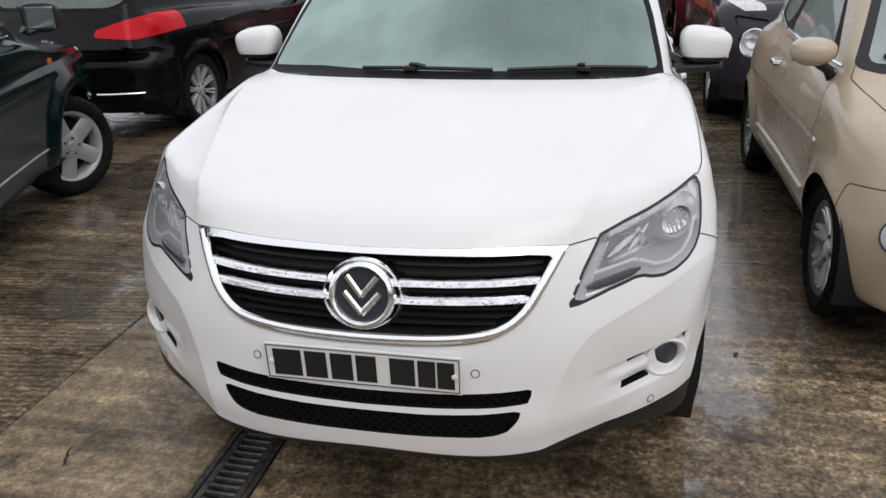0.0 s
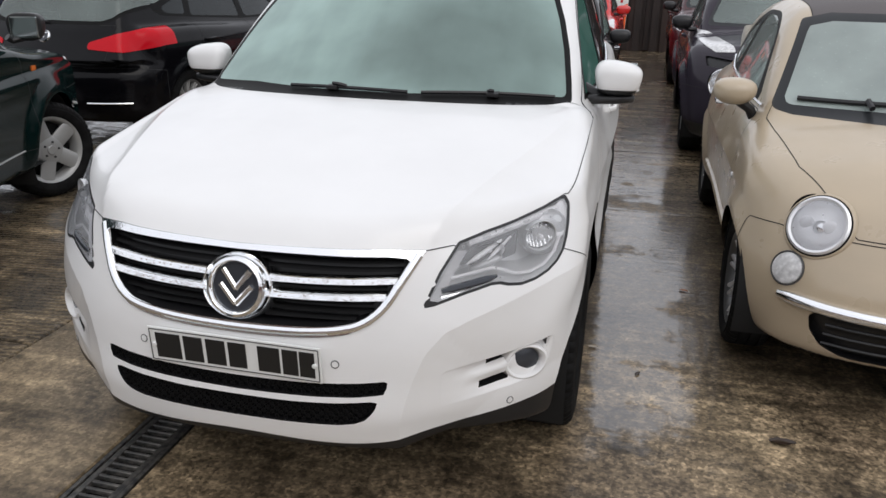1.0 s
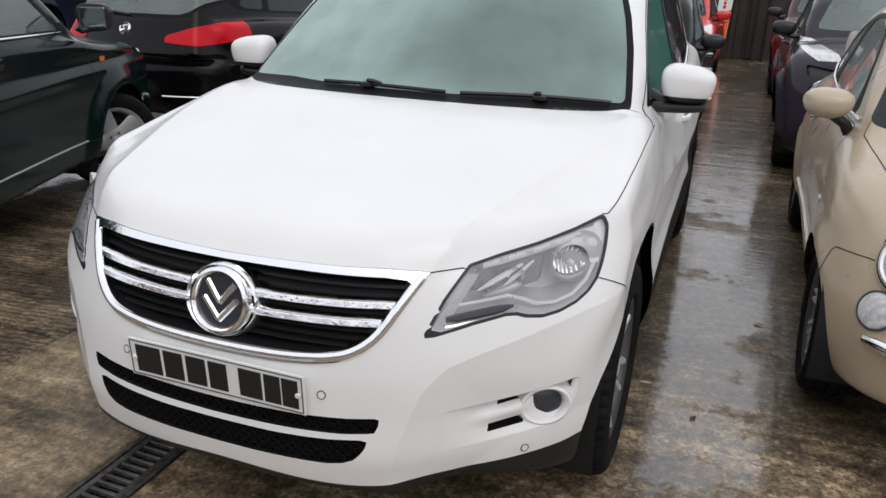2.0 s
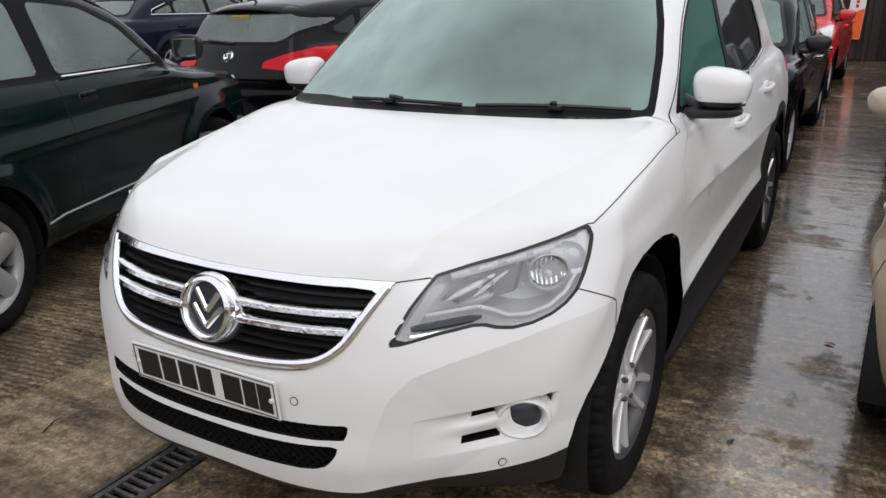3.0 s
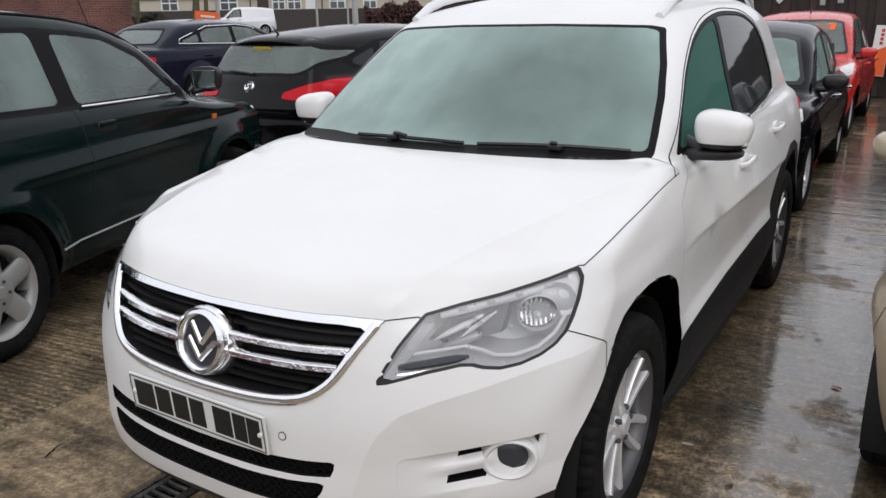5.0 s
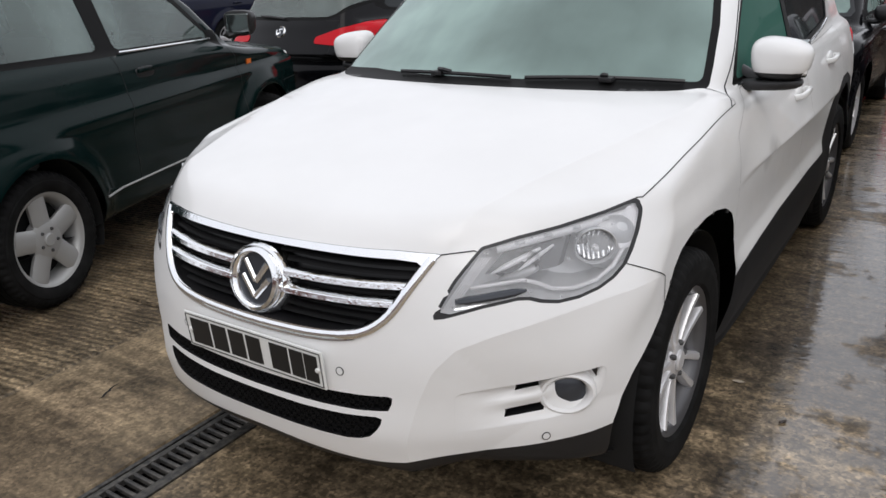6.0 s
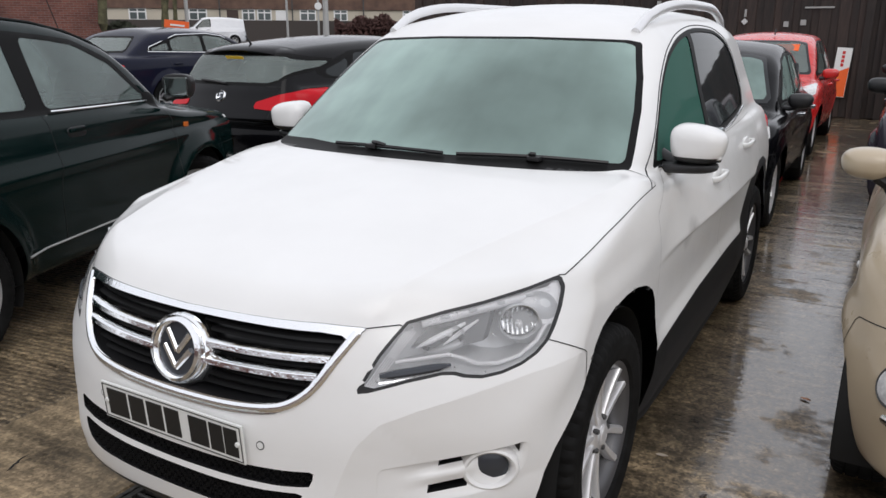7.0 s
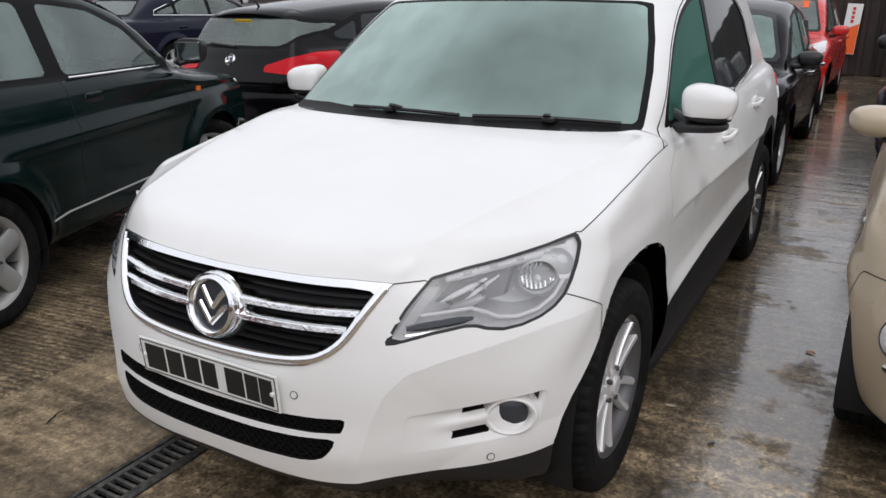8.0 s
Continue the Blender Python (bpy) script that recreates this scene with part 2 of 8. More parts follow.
BEIGEGLASS = glass("misted_clear_glass", (0.70, 0.78, 0.75), 0.44, (0.52, 0.60, 0.57), beads=0.10)
# the pale fog colour here stands in for sky reflected in the panes
TINTGLASS = glass("streaked_sky_side_glass", (0.55, 0.63, 0.61), 0.19, (0.33, 0.43, 0.405), 0.40, 0.62, 1.6, 0.12, 1.6, 1.4)
LENS = glass("lamp_lens", (0.98, 0.98, 0.99), 0.17, (0.80, 0.81, 0.82), beads=0.30, ior=1.42)

# ---- mesh kit ----
def link_mesh(name, verts, faces, material, parent=None, label="", smooth=True, normals=None):
    me = bpy.data.meshes.new(name)
    me.from_pydata([tuple(v) for v in verts], [], [tuple(f) for f in faces])
    me.materials.append(material)
    if smooth:
        me.shade_smooth()
    if normals is not None:
        me.normals_split_custom_set_from_vertices([tuple(v) for v in normals])
    ob = new(name, me)
    if parent is not None:
        ob.parent = parent
    if label:
        tagged(ob, label)
    return ob


def part(name, bm, material, parent=None, label="", smooth=False):
    me = bpy.data.meshes.new(name)
    bmesh.ops.recalc_face_normals(bm, faces=bm.faces[:])
    bm.to_mesh(me)
    bm.free()
    me.materials.append(material)
    if smooth:
        me.shade_smooth()
        me.set_sharp_from_angle(angle=radians(38))
    ob = new(name, me)
    if parent is not None:
        ob.parent = parent
    if label:
        tagged(ob, label)
    return ob


def thing(name, m, label, category, group="", kind=""):
    ob = new(name)
    ob.matrix_world = m
    ob.empty_display_size = 0.2
    return tagged(ob, label, category, group, kind)


def block(sx, sy, sz, m=None, bevel=0.0, segments=2, bm=None):
    bm = bm or bmesh.new()
    made = bmesh.ops.create_cube(bm, size=1.0)["verts"]
    bmesh.ops.scale(bm, vec=(sx, sy, sz), verts=made)
    if bevel:
        edges = list({e for v in made for e in v.link_edges})
        res = bmesh.ops.bevel(bm, geom=edges, offset=bevel, segments=segments, profile=0.7, affect='EDGES')
        made = list({v for f in res["faces"] for v in f.verts} | {v for v in made if v.is_valid})
    if m is not None:
        bmesh.ops.transform(bm, matrix=m, verts=made)
    return bm


def lathe(profile, steps=48, axis="x", m=None, bm=None, arc=None):
    """Turns (radius, along) pairs round an axis."""
    bm = bm or bmesh.new()
    full = arc is None
    a0, a1 = (0, 2 * math.pi) if full else arc
    rings = []
    count = steps if full else steps + 1
    for i in range(count):
        a = a0 + (a1 - a0) * i / steps
        ring = []
        for r, h in profile:
            p = Vector((h, r * math.cos(a), r * math.sin(a)))
            if axis == "z":
                p = Vector((p.y, p.z, p.x))
            elif axis == "y":
                p = Vector((p.y, p.x, p.z))
            if m is not None:
                p = m @ p
            ring.append(bm.verts.new(p))
        rings.append(ring)
    for i in range(steps):
        a, b = rings[i], rings[(i + 1) % count]
        for j in range(len(profile) - 1):
            bm.faces.new((a[j], a[j + 1], b[j + 1], b[j]))
    return bm


def tube(points, radius, sides=8, bm=None, flat=1.0, up=Vector((0, 0, 1)), caps=True, taper=None):
    """A tube through points; flat squeezes it along the up direction."""
    bm = bm or bmesh.new()
    pts = [Vector(p) for p in points]
    rings = []
    for i, p in enumerate(pts):
        d = (pts[min(i + 1, len(pts) - 1)] - pts[max(i - 1, 0)]).normalized()
        s = d.cross(up)
        s = s.normalized() if s.length > 1e-4 else Vector((1, 0, 0))
        u = s.cross(d).normalized()
        k = radius * (taper[i] if taper else 1.0)
        rings.append([bm.verts.new(p + s * k * math.cos(2 * math.pi * j / sides) + u * k * flat * math.sin(2 * math.pi * j / sides)) for j in range(sides)])
    for a, b in zip(rings, rings[1:]):
        for j in range(sides):
            bm.faces.new((a[j], a[(j + 1) % sides], b[(j + 1) % sides], b[j]))
    if caps:
        bm.faces.new(rings[0][::-1])
        bm.faces.new(rings[-1])
    return bm


def pebble(radii, power=2.5, nu=28, nv=18, m=None, bm=None):
    """A rounded box-like blob (superellipsoid)."""
    bm = bm or bmesh.new()
    e = 2.0 / power

    def sp(v):
        return math.copysign(abs(v) ** e, v)
    rings = []
    for i in range(1, nv):
        ph = -math.pi / 2 + math.pi * i / nv
        rings.append([bm.verts.new((radii[0] * sp(math.cos(ph)) * sp(math.cos(2 * math.pi * j / nu)), radii[1] * sp(math.cos(ph)) * sp(math.sin(2 * math.pi * j / nu)), radii[2] * sp(math.sin(ph)))) for j in range(nu)])
    lo, hi = bm.verts.new((0, 0, -radii[2])), bm.verts.new((0, 0, radii[2]))
    for a, b in zip(rings, rings[1:]):
        for j in range(nu):
            bm.faces.new((a[j], a[(j + 1) % nu], b[(j + 1) % nu], b[j]))
    for j in range(nu):
        bm.faces.new((lo, rings[0][(j + 1) % nu], rings[0][j]))
        bm.faces.new((hi, rings[-1][j], rings[-1][(j + 1) % nu]))
    if m is not None:
        bmesh.ops.transform(bm, matrix=m, verts=[v for r in rings for v in r] + [lo, hi])
    return bm


def prism(outline, depth, m=None, bm=None, bevel=0.0):
    """Extrudes a 2D outline (x, z) along y."""
    bm = bm or bmesh.new()
    a = [bm.verts.new((x, 0, z)) for x, z in outline]
    b = [bm.verts.new((x, depth, z)) for x, z in outline]
    k = len(a)
    faces = [bm.faces.new(a), bm.faces.new(b[::-1])]
    for i in range(k):
        faces.append(bm.faces.new((a[i], b[i], b[(i + 1) % k], a[(i + 1) % k])))
    vs = a + b
    if bevel:
        res = bmesh.ops.bevel(bm, geom=list({e for f in faces for e in f.edges}), offset=bevel, segments=2, affect='EDGES')
        vs = list({v for f in res["faces"] for v in f.verts} | {v for v in vs if v.is_valid})
    if m is not None:
        bmesh.ops.transform(bm, matrix=m, verts=vs)
    return bm


def curve(*pts):
    """A smooth function through (x, y) pairs, for numpy arrays."""
    xs, ys = np.array([p[0] for p in pts], float), np.array([p[1] for p in pts], float)
    sl = np.diff(ys) / np.diff(xs)
    tan = np.empty_like(ys)
    tan[0], tan[-1] = sl[0], sl[-1]
    for i in range(1, len(xs) - 1):
        h0, h1 = xs[i] - xs[i - 1], xs[i + 1] - xs[i]
        tan[i] = (sl[i - 1] * h1 + sl[i] * h0) / (h0 + h1)

    def f(x):
        x = np.clip(np.asarray(x, float), xs[0], xs[-1])
        i = np.clip(np.searchsorted(xs, x) - 1, 0, len(xs) - 2)
        h = xs[i + 1] - xs[i]
        t = (x - xs[i]) / h
        return ((1 + 2 * t) * (1 - t) ** 2 * ys[i] + t * (1 - t) ** 2 * h * tan[i] + t * t * (3 - 2 * t) * ys[i + 1] + t * t * (t - 1) * h * tan[i + 1])
    return f


def smax(a, b, k):
    h = np.maximum(k - np.abs(a - b), 0) / k
    return np.maximum(a, b) + h * h * k / 4


def smin(a, b, k):
    return -smax(-a, -b, k)


def smooth(x, a, b):
    t = np.clip((x - a) / (b - a), 0, 1)
    return t * t * (3 - 2 * t)


def poly_sd(u, v, pts):
    """Signed distance (inside negative) to a polygon in the plane."""
    d = np.full(u.shape, 1e9)
    inside = np.zeros(u.shape, bool)
    k = len(pts)
    for i in range(k):
        (ax_, ay), (bx, by) = pts[i], pts[(i + 1) % k]
        ex, ey = bx - ax_, by - ay
        wx, wy = u - ax_, v - ay
        t = np.clip((wx * ex + wy * ey) / (ex * ex + ey * ey + 1e-12), 0, 1)
        d = np.minimum(d, (wx - ex * t) ** 2 + (wy - ey * t) ** 2)
        hit = (ay > v) != (by > v)
        xi = ax_ + (v - ay) * ex / (ey if abs(ey) > 1e-9 else 1e-9)
        inside ^= hit & (u < xi)
    d = np.sqrt(d)
    return np.where(inside, -d, d)


def shrink(pts, r):
    """Moves a polygon's corners inward by r, so that a distance of r round it gives rounded corners."""
    area = sum(pts[i][0] * pts[(i + 1) % len(pts)][1] - pts[(i + 1) % len(pts)][0] * pts[i][1] for i in range(len(pts)))
    s = 1 if area > 0 else -1
    out = []
    for i in range(len(pts)):
        p0, p1, p2 = Vector(pts[i - 1]), Vector(pts[i]), Vector(pts[(i + 1) % len(pts)])
        d1, d2 = (p1 - p0).normalized(), (p2 - p1).normalized()
        n1, n2 = Vector((-d1.y, d1.x)) * s, Vector((-d2.y, d2.x)) * s
        b = (n1 + n2)
        b = b / max(0.25, b.dot(n1)) if b.length > 1e-6 else n1
        out.append(tuple(p1 + b * r))
    return out


class Shell:
    """A car body: the surface of a smooth solid, cut into panels and panes."""

    def __init__(self, solid, lo, hi, inner_lo, inner_hi, step):
        self.solid = solid
        lo, hi = np.array(lo, float), np.array(hi, float)
        n = np.maximum(2, np.round((hi - lo) / step).astype(int))
        n[0] += n[0] % 2
        ids = []
        dims = n + 1

        def key(i, j, k):
            return (i * dims[1] + j) * dims[2] + k
        for ax_ in range(3):
            o1, o2 = [a for a in range(3) if a != ax_]
            A, B = np.meshgrid(np.arange(n[o1]), np.arange(n[o2]), indexing="ij")
            for end in (0, n[ax_]):
                corners = []
                for da, db in ((0, 0), (1, 0), (1, 1), (0, 1)):
                    c = [None] * 3
                    c[ax_], c[o1], c[o2] = np.full(A.shape, end), A + da, B + db
                    corners.append(key(*c).ravel())
                q = np.stack(corners, 1)
                flip = (end == 0) != (ax_ == 1)
                ids.append(q[:, ::-1] if flip else q)
        q = np.concatenate(ids)
        uniq, inv = np.unique(q, return_inverse=True)
        self.faces = inv.reshape(q.shape)
        k = uniq % dims[2]
        j = (uniq // dims[2]) % dims[1]
        i = uniq // (dims[2] * dims[1])
        target = lo + np.stack([i, j, k], 1) / n * (hi - lo)
        origin = np.clip(target, inner_lo, inner_hi)
        a, b = np.zeros(len(target)), np.ones(len(target))
        for _ in range(24):
            mid = (a + b) / 2
            out = solid(*(origin + (target - origin) * mid[:, None]).T) > 0
            a, b = np.where(out, a, mid), np.where(out, mid, b)
        self.verts = origin + (target - origin) * a[:, None]
        self.normals = self.gradient(self.verts)
        self.names = ["body"]
        self.tag = np.zeros(len(self.faces), int)

    def gradient(self, p, e=0.004):
        g = np.stack([self.solid(*(p + d).T) - self.solid(*(p - d).T) for d in np.eye(3) * e], 1)
        return g / np.maximum(np.linalg.norm(g, axis=1, keepdims=True), 1e-9)

    def mark(self, name, plane, pts=None, r=0.0, where=None, only=None, sd=None, snap=True):
        """Gives the faces inside an outline on one plane (side: y, z; front, rear: |x|, z; top: |x|, y) a name."""
        V, N = self.verts, self.normals
        x, y, z = V.T
        axx = np.abs(x)
        if plane == "side":
            u, v, ok = y, z, np.abs(N[:, 0]) > 0.2
        elif plane == "front":
            u, v, ok = axx, z, N[:, 1] < -0.08
        elif plane == "rear":
            u, v, ok = axx, z, N[:, 1] > 0.08
        elif plane == "top":
            u, v, ok = axx, y, N[:, 2] > 0.2
        else:
            u, v, ok = y, z, np.ones(len(x), bool)
        d = sd(x, y, z) if sd else (poly_sd(u, v, shrink(pts, r)) - r if r else poly_sd(u, v, pts))
        if where is not None:
            ok = ok & where(x, y, z)
        d = np.where(ok, d, 9.0)
        if snap:
            f = self.faces
            e = np.concatenate([f[:, [0, 1]], f[:, [1, 2]], f[:, [2, 3]], f[:, [3, 0]]])
            if only is not None:
                keep = np.isin(self.tag, [self.names.index(o) for o in only if o in self.names])
                e = e[np.tile(keep, 4)]
            e = np.unique(np.sort(e, 1), axis=0)
            da, db = d[e[:, 0]], d[e[:, 1]]
            e = e[(da * db < 0) & (np.maximum(da, db) < 1.0)]
            da, db = d[e[:, 0]], d[e[:, 1]]
            t = da / (da - db)
            near = np.where(t < 0.5, e[:, 0], e[:, 1])
            p = V[e[:, 0]] + (V[e[:, 1]] - V[e[:, 0]]) * t[:, None]
            order = np.argsort(-np.abs(d[near]))
            V[near[order]] = p[order]
            d[near] = 0.0
            fd = d[f]
            mixed = (fd.min(1) < -1e-6) & (fd.max(1) > 1e-6) & (fd.max(1) < 1.0) & (f[:, 2] != f[:, 3])
            if mixed.any():
                q, tg = f[mixed], self.tag[mixed]
                z13 = (np.abs(fd[mixed][:, [1, 3]]).max(1) < 1e-6)
                t1 = np.where(z13[:, None], q[:, [0, 1, 3, 3]], q[:, [0, 1, 2, 2]])
                t2 = np.where(z13[:, None], q[:, [1, 2, 3, 3]], q[:, [0, 2, 3, 3]])
                self.faces = np.concatenate([f[~mixed], t1, t2])
                self.tag = np.concatenate([self.tag[~mixed], tg, tg])
        inside = d[self.faces].mean(1) < -1e-7
        inside &= d[self.faces].max(1) < 0.5
        if only is not None:
            inside &= np.isin(self.tag, [self.names.index(o) for o in only if o in self.names])
        if name not in self.names:
            self.names.append(name)
        self.tag[inside] = self.names.index(name)

    def take(self, name, label_name, material, parent, side=0, shift=0.0, sink=0.0, sink_axis=None, label="", rim=0.0, crisp=False):
        """Makes the faces of one name into a part. sink: moves them along sink_axis, with walls round the edge."""
        if name not in self.names:
            return None
        pick = self.tag == self.names.index(name)
        if side:
            cx = self.verts[self.faces, 0].mean(1)
            pick &= (cx * side > 0)
        f = self.faces[pick]
        if not len(f):
            return None
        used, inv = np.unique(f, return_inverse=True)
        f = inv.reshape(f.shape)
        v, nn = self.verts[used].copy(), self.normals[used]
        if crisp:
            mid, many = np.zeros_like(v), np.zeros(len(v))
            for k in range(4):
                np.add.at(mid, f[:, k], v[f].mean(1))
                np.add.at(many, f[:, k], 1)
            nn = self.gradient(v + (mid / many[:, None] - v) * 0.8)
        if shift:
            v = v + nn * shift
        quads = [(a, b, c) if c == d else (a, b, c, d) for a, b, c, d in f.tolist()]
        normals = nn
        if sink or rim:
            count = {}
            for q in quads:
                for a, b in zip(q, q[1:] + q[:1]):
                    count[(a, b)] = 1
            border = [(a, b) for (a, b) in count if (b, a) not in count]
            ids = sorted({i for e in border for i in e})
            pos = {i: len(v) + k for k, i in enumerate(ids)}
            move = np.array(sink_axis, float) * sink if sink else -nn[ids] * rim
            if sink:
                top = v[ids].copy()
                v = v + np.array(sink_axis, float) * sink
                v = np.concatenate([v, top])
                quads += [(b, a, pos[a], pos[b]) for a, b in border]
            else:
                v = np.concatenate([v, v[ids] + move])
                quads += [(b, a, pos[a], pos[b]) for a, b in border]
            normals = None
        ob = link_mesh(label_name, v, quads, material, parent, label, True, normals)
        if normals is None:
            ob.data.set_sharp_from_angle(angle=radians(40))
        return ob

    def gaps(self, panels, parent, width=0.0035, material=None):
        """Dark joints along the edges where two of the named panels meet."""
        ok = [self.names.index(p) for p in panels if p in self.names]
        owner, lines = {}, []
        for q, t in zip(self.faces.tolist(), self.tag.tolist()):
            if t not in ok:
                continue
            for a, b in zip(q, q[1:] + q[:1]):
                if a == b:
                    continue
                k = (a, b) if a < b else (b, a)
                if k in owner and owner[k][0] != t:
                    t0, a0, b0 = owner[k]
                    lines.append((a, b, t, t0) if t < t0 else (a0, b0, t0, t))
                owner[k] = (t, a, b)
        groups = {}
        for a, b, t0, t1 in lines:
            groups.setdefault((t0, t1), []).append((a, b))
        for pairs in groups.values():
            root = {}

            def find(i):
                while root.setdefault(i, i) != i:
                    i = root[i]
                return i
            for a, b in pairs:
                root[find(a)] = find(b)
            chains = {}
            for a, b in pairs:
                chains.setdefault(find(a), []).append((a, b))
            for chain in chains.values():
                side = {}
                for a, b in chain:
                    d = self.verts[b] - self.verts[a]
                    s = np.cross(d, self.normals[a] + self.normals[b])
                    for i in (a, b):
                        side[i] = side.get(i, 0) + s
                ids = {i: 2 * k for k, i in enumerate(side)}
                verts = []
                for i, s in side.items():
                    s = s / max(np.linalg.norm(s), 1e-9) * width / 2
                    base = self.verts[i] + self.normals[i] * 0.0012
                    verts += [base - s, base + s]
                faces = [(ids[a], ids[b], ids[b] + 1, ids[a] + 1) for a, b in chain]
                link_mesh("panel_joint", verts, faces, material or GAP, parent, smooth=False)

    def front_y(self, x, z, start=0.6, end=-0.25):
        x, z = np.broadcast_arrays(np.asarray(x, float), np.asarray(z, float))
        a, b = np.full(x.shape, start), np.full(x.shape, end)
        for _ in range(26):
            m = (a + b) / 2
            out = self.solid(x, m, z) > 0
            a, b = np.where(out, a, m), np.where(out, m, b)
        return a

    def side_x(self, y, z, start=0.3, end=1.2):
        a, b = start, end
        for _ in range(26):
            m = (a + b) / 2
            if self.solid(np.array([m]), np.array([y]), np.array([z]))[0] > 0:
                b = m
            else:
                a = m
        return a

    def top_z(self, x, y, start=0.6, end=2.2):
        a, b = start, end
        for _ in range(26):
            m = (a + b) / 2
            if self.solid(np.array([x]), np.array([y]), np.array([m]))[0] > 0:
                b = m
            else:
                a = m
        return a

# ---- car kit: front at y = 0 looking to -y, wheels on z = 0 ----
def car_solid(P):
    def solid(x, y, z):
        a = np.abs(x)
        q = a / P["half"]
        top = z - (P["top"](y) - P["drop"](y) * q ** P.get("drop_power", 2.4))
        side = a - (P["half"] + P["side"](z) + P["plan"](y))
        for hub in P["hubs"]:
            rr = np.sqrt((y - hub) ** 2 + (z - P["tyre"]) ** 2)
            side = side - P.get("flare", 0.015) * (1 - smooth(rr, P["arch"], P["arch"] + P.get("flare_width", 0.10))) * smooth(z, 0.15, 0.4)
        nose = (P["nose"](z) + (P["bow"](z) if callable(P["bow"]) else P["bow"]) * q ** P["bow_power"]) - y
        tail = y - (P["tail"](z) - P["tail_bow"] * q ** 3.0)
        low = P["floor"](y) - z
        k = P.get("round", 0.07)
        f = smax(top, side, P.get("shoulder", 0.06))
        f = smax(f, nose, k)
        f = smax(f, tail, 0.1)
        f = smax(f, low, 0.05)
        if "extra" in P:
            f = f + P["extra"](a, y, z)
        c = smax(z - (P["roof"](y) - P["crown"] * (a / 0.6) ** 2.2), a - (P["cabin"](y) - (z - P["belt"]) * P["lean"]), 0.10)
        wy, wz, slope, bow = P["screen"]
        c = smax(c, ((wy + (z - wz) * slope + bow * a * a) - y) / math.sqrt(1 + slope * slope), 0.06)
        ry, rz, rs, rb = P["back"]
        c = smax(c, (y - (ry - (z - rz) * rs - rb * a * a)) / math.sqrt(1 + rs * rs), 0.08)
        c = smax(c, P["belt"] - 0.25 - z, 0.02)
        return smin(f, c, P.get("blend", 0.03))
    return solid


def car_shell(P, step):
    L, w, h = P["length"], P["half"], P["height"]
    return Shell(car_solid(P), (-w - 0.12, -0.18, 0.10), (w + 0.12, L + 0.18, h + 0.15), P.get("inner_lo", (-0.6 * w, 0.50, 0.46)), P.get("inner_hi", (0.6 * w, L - 0.5, 0.70)), step)


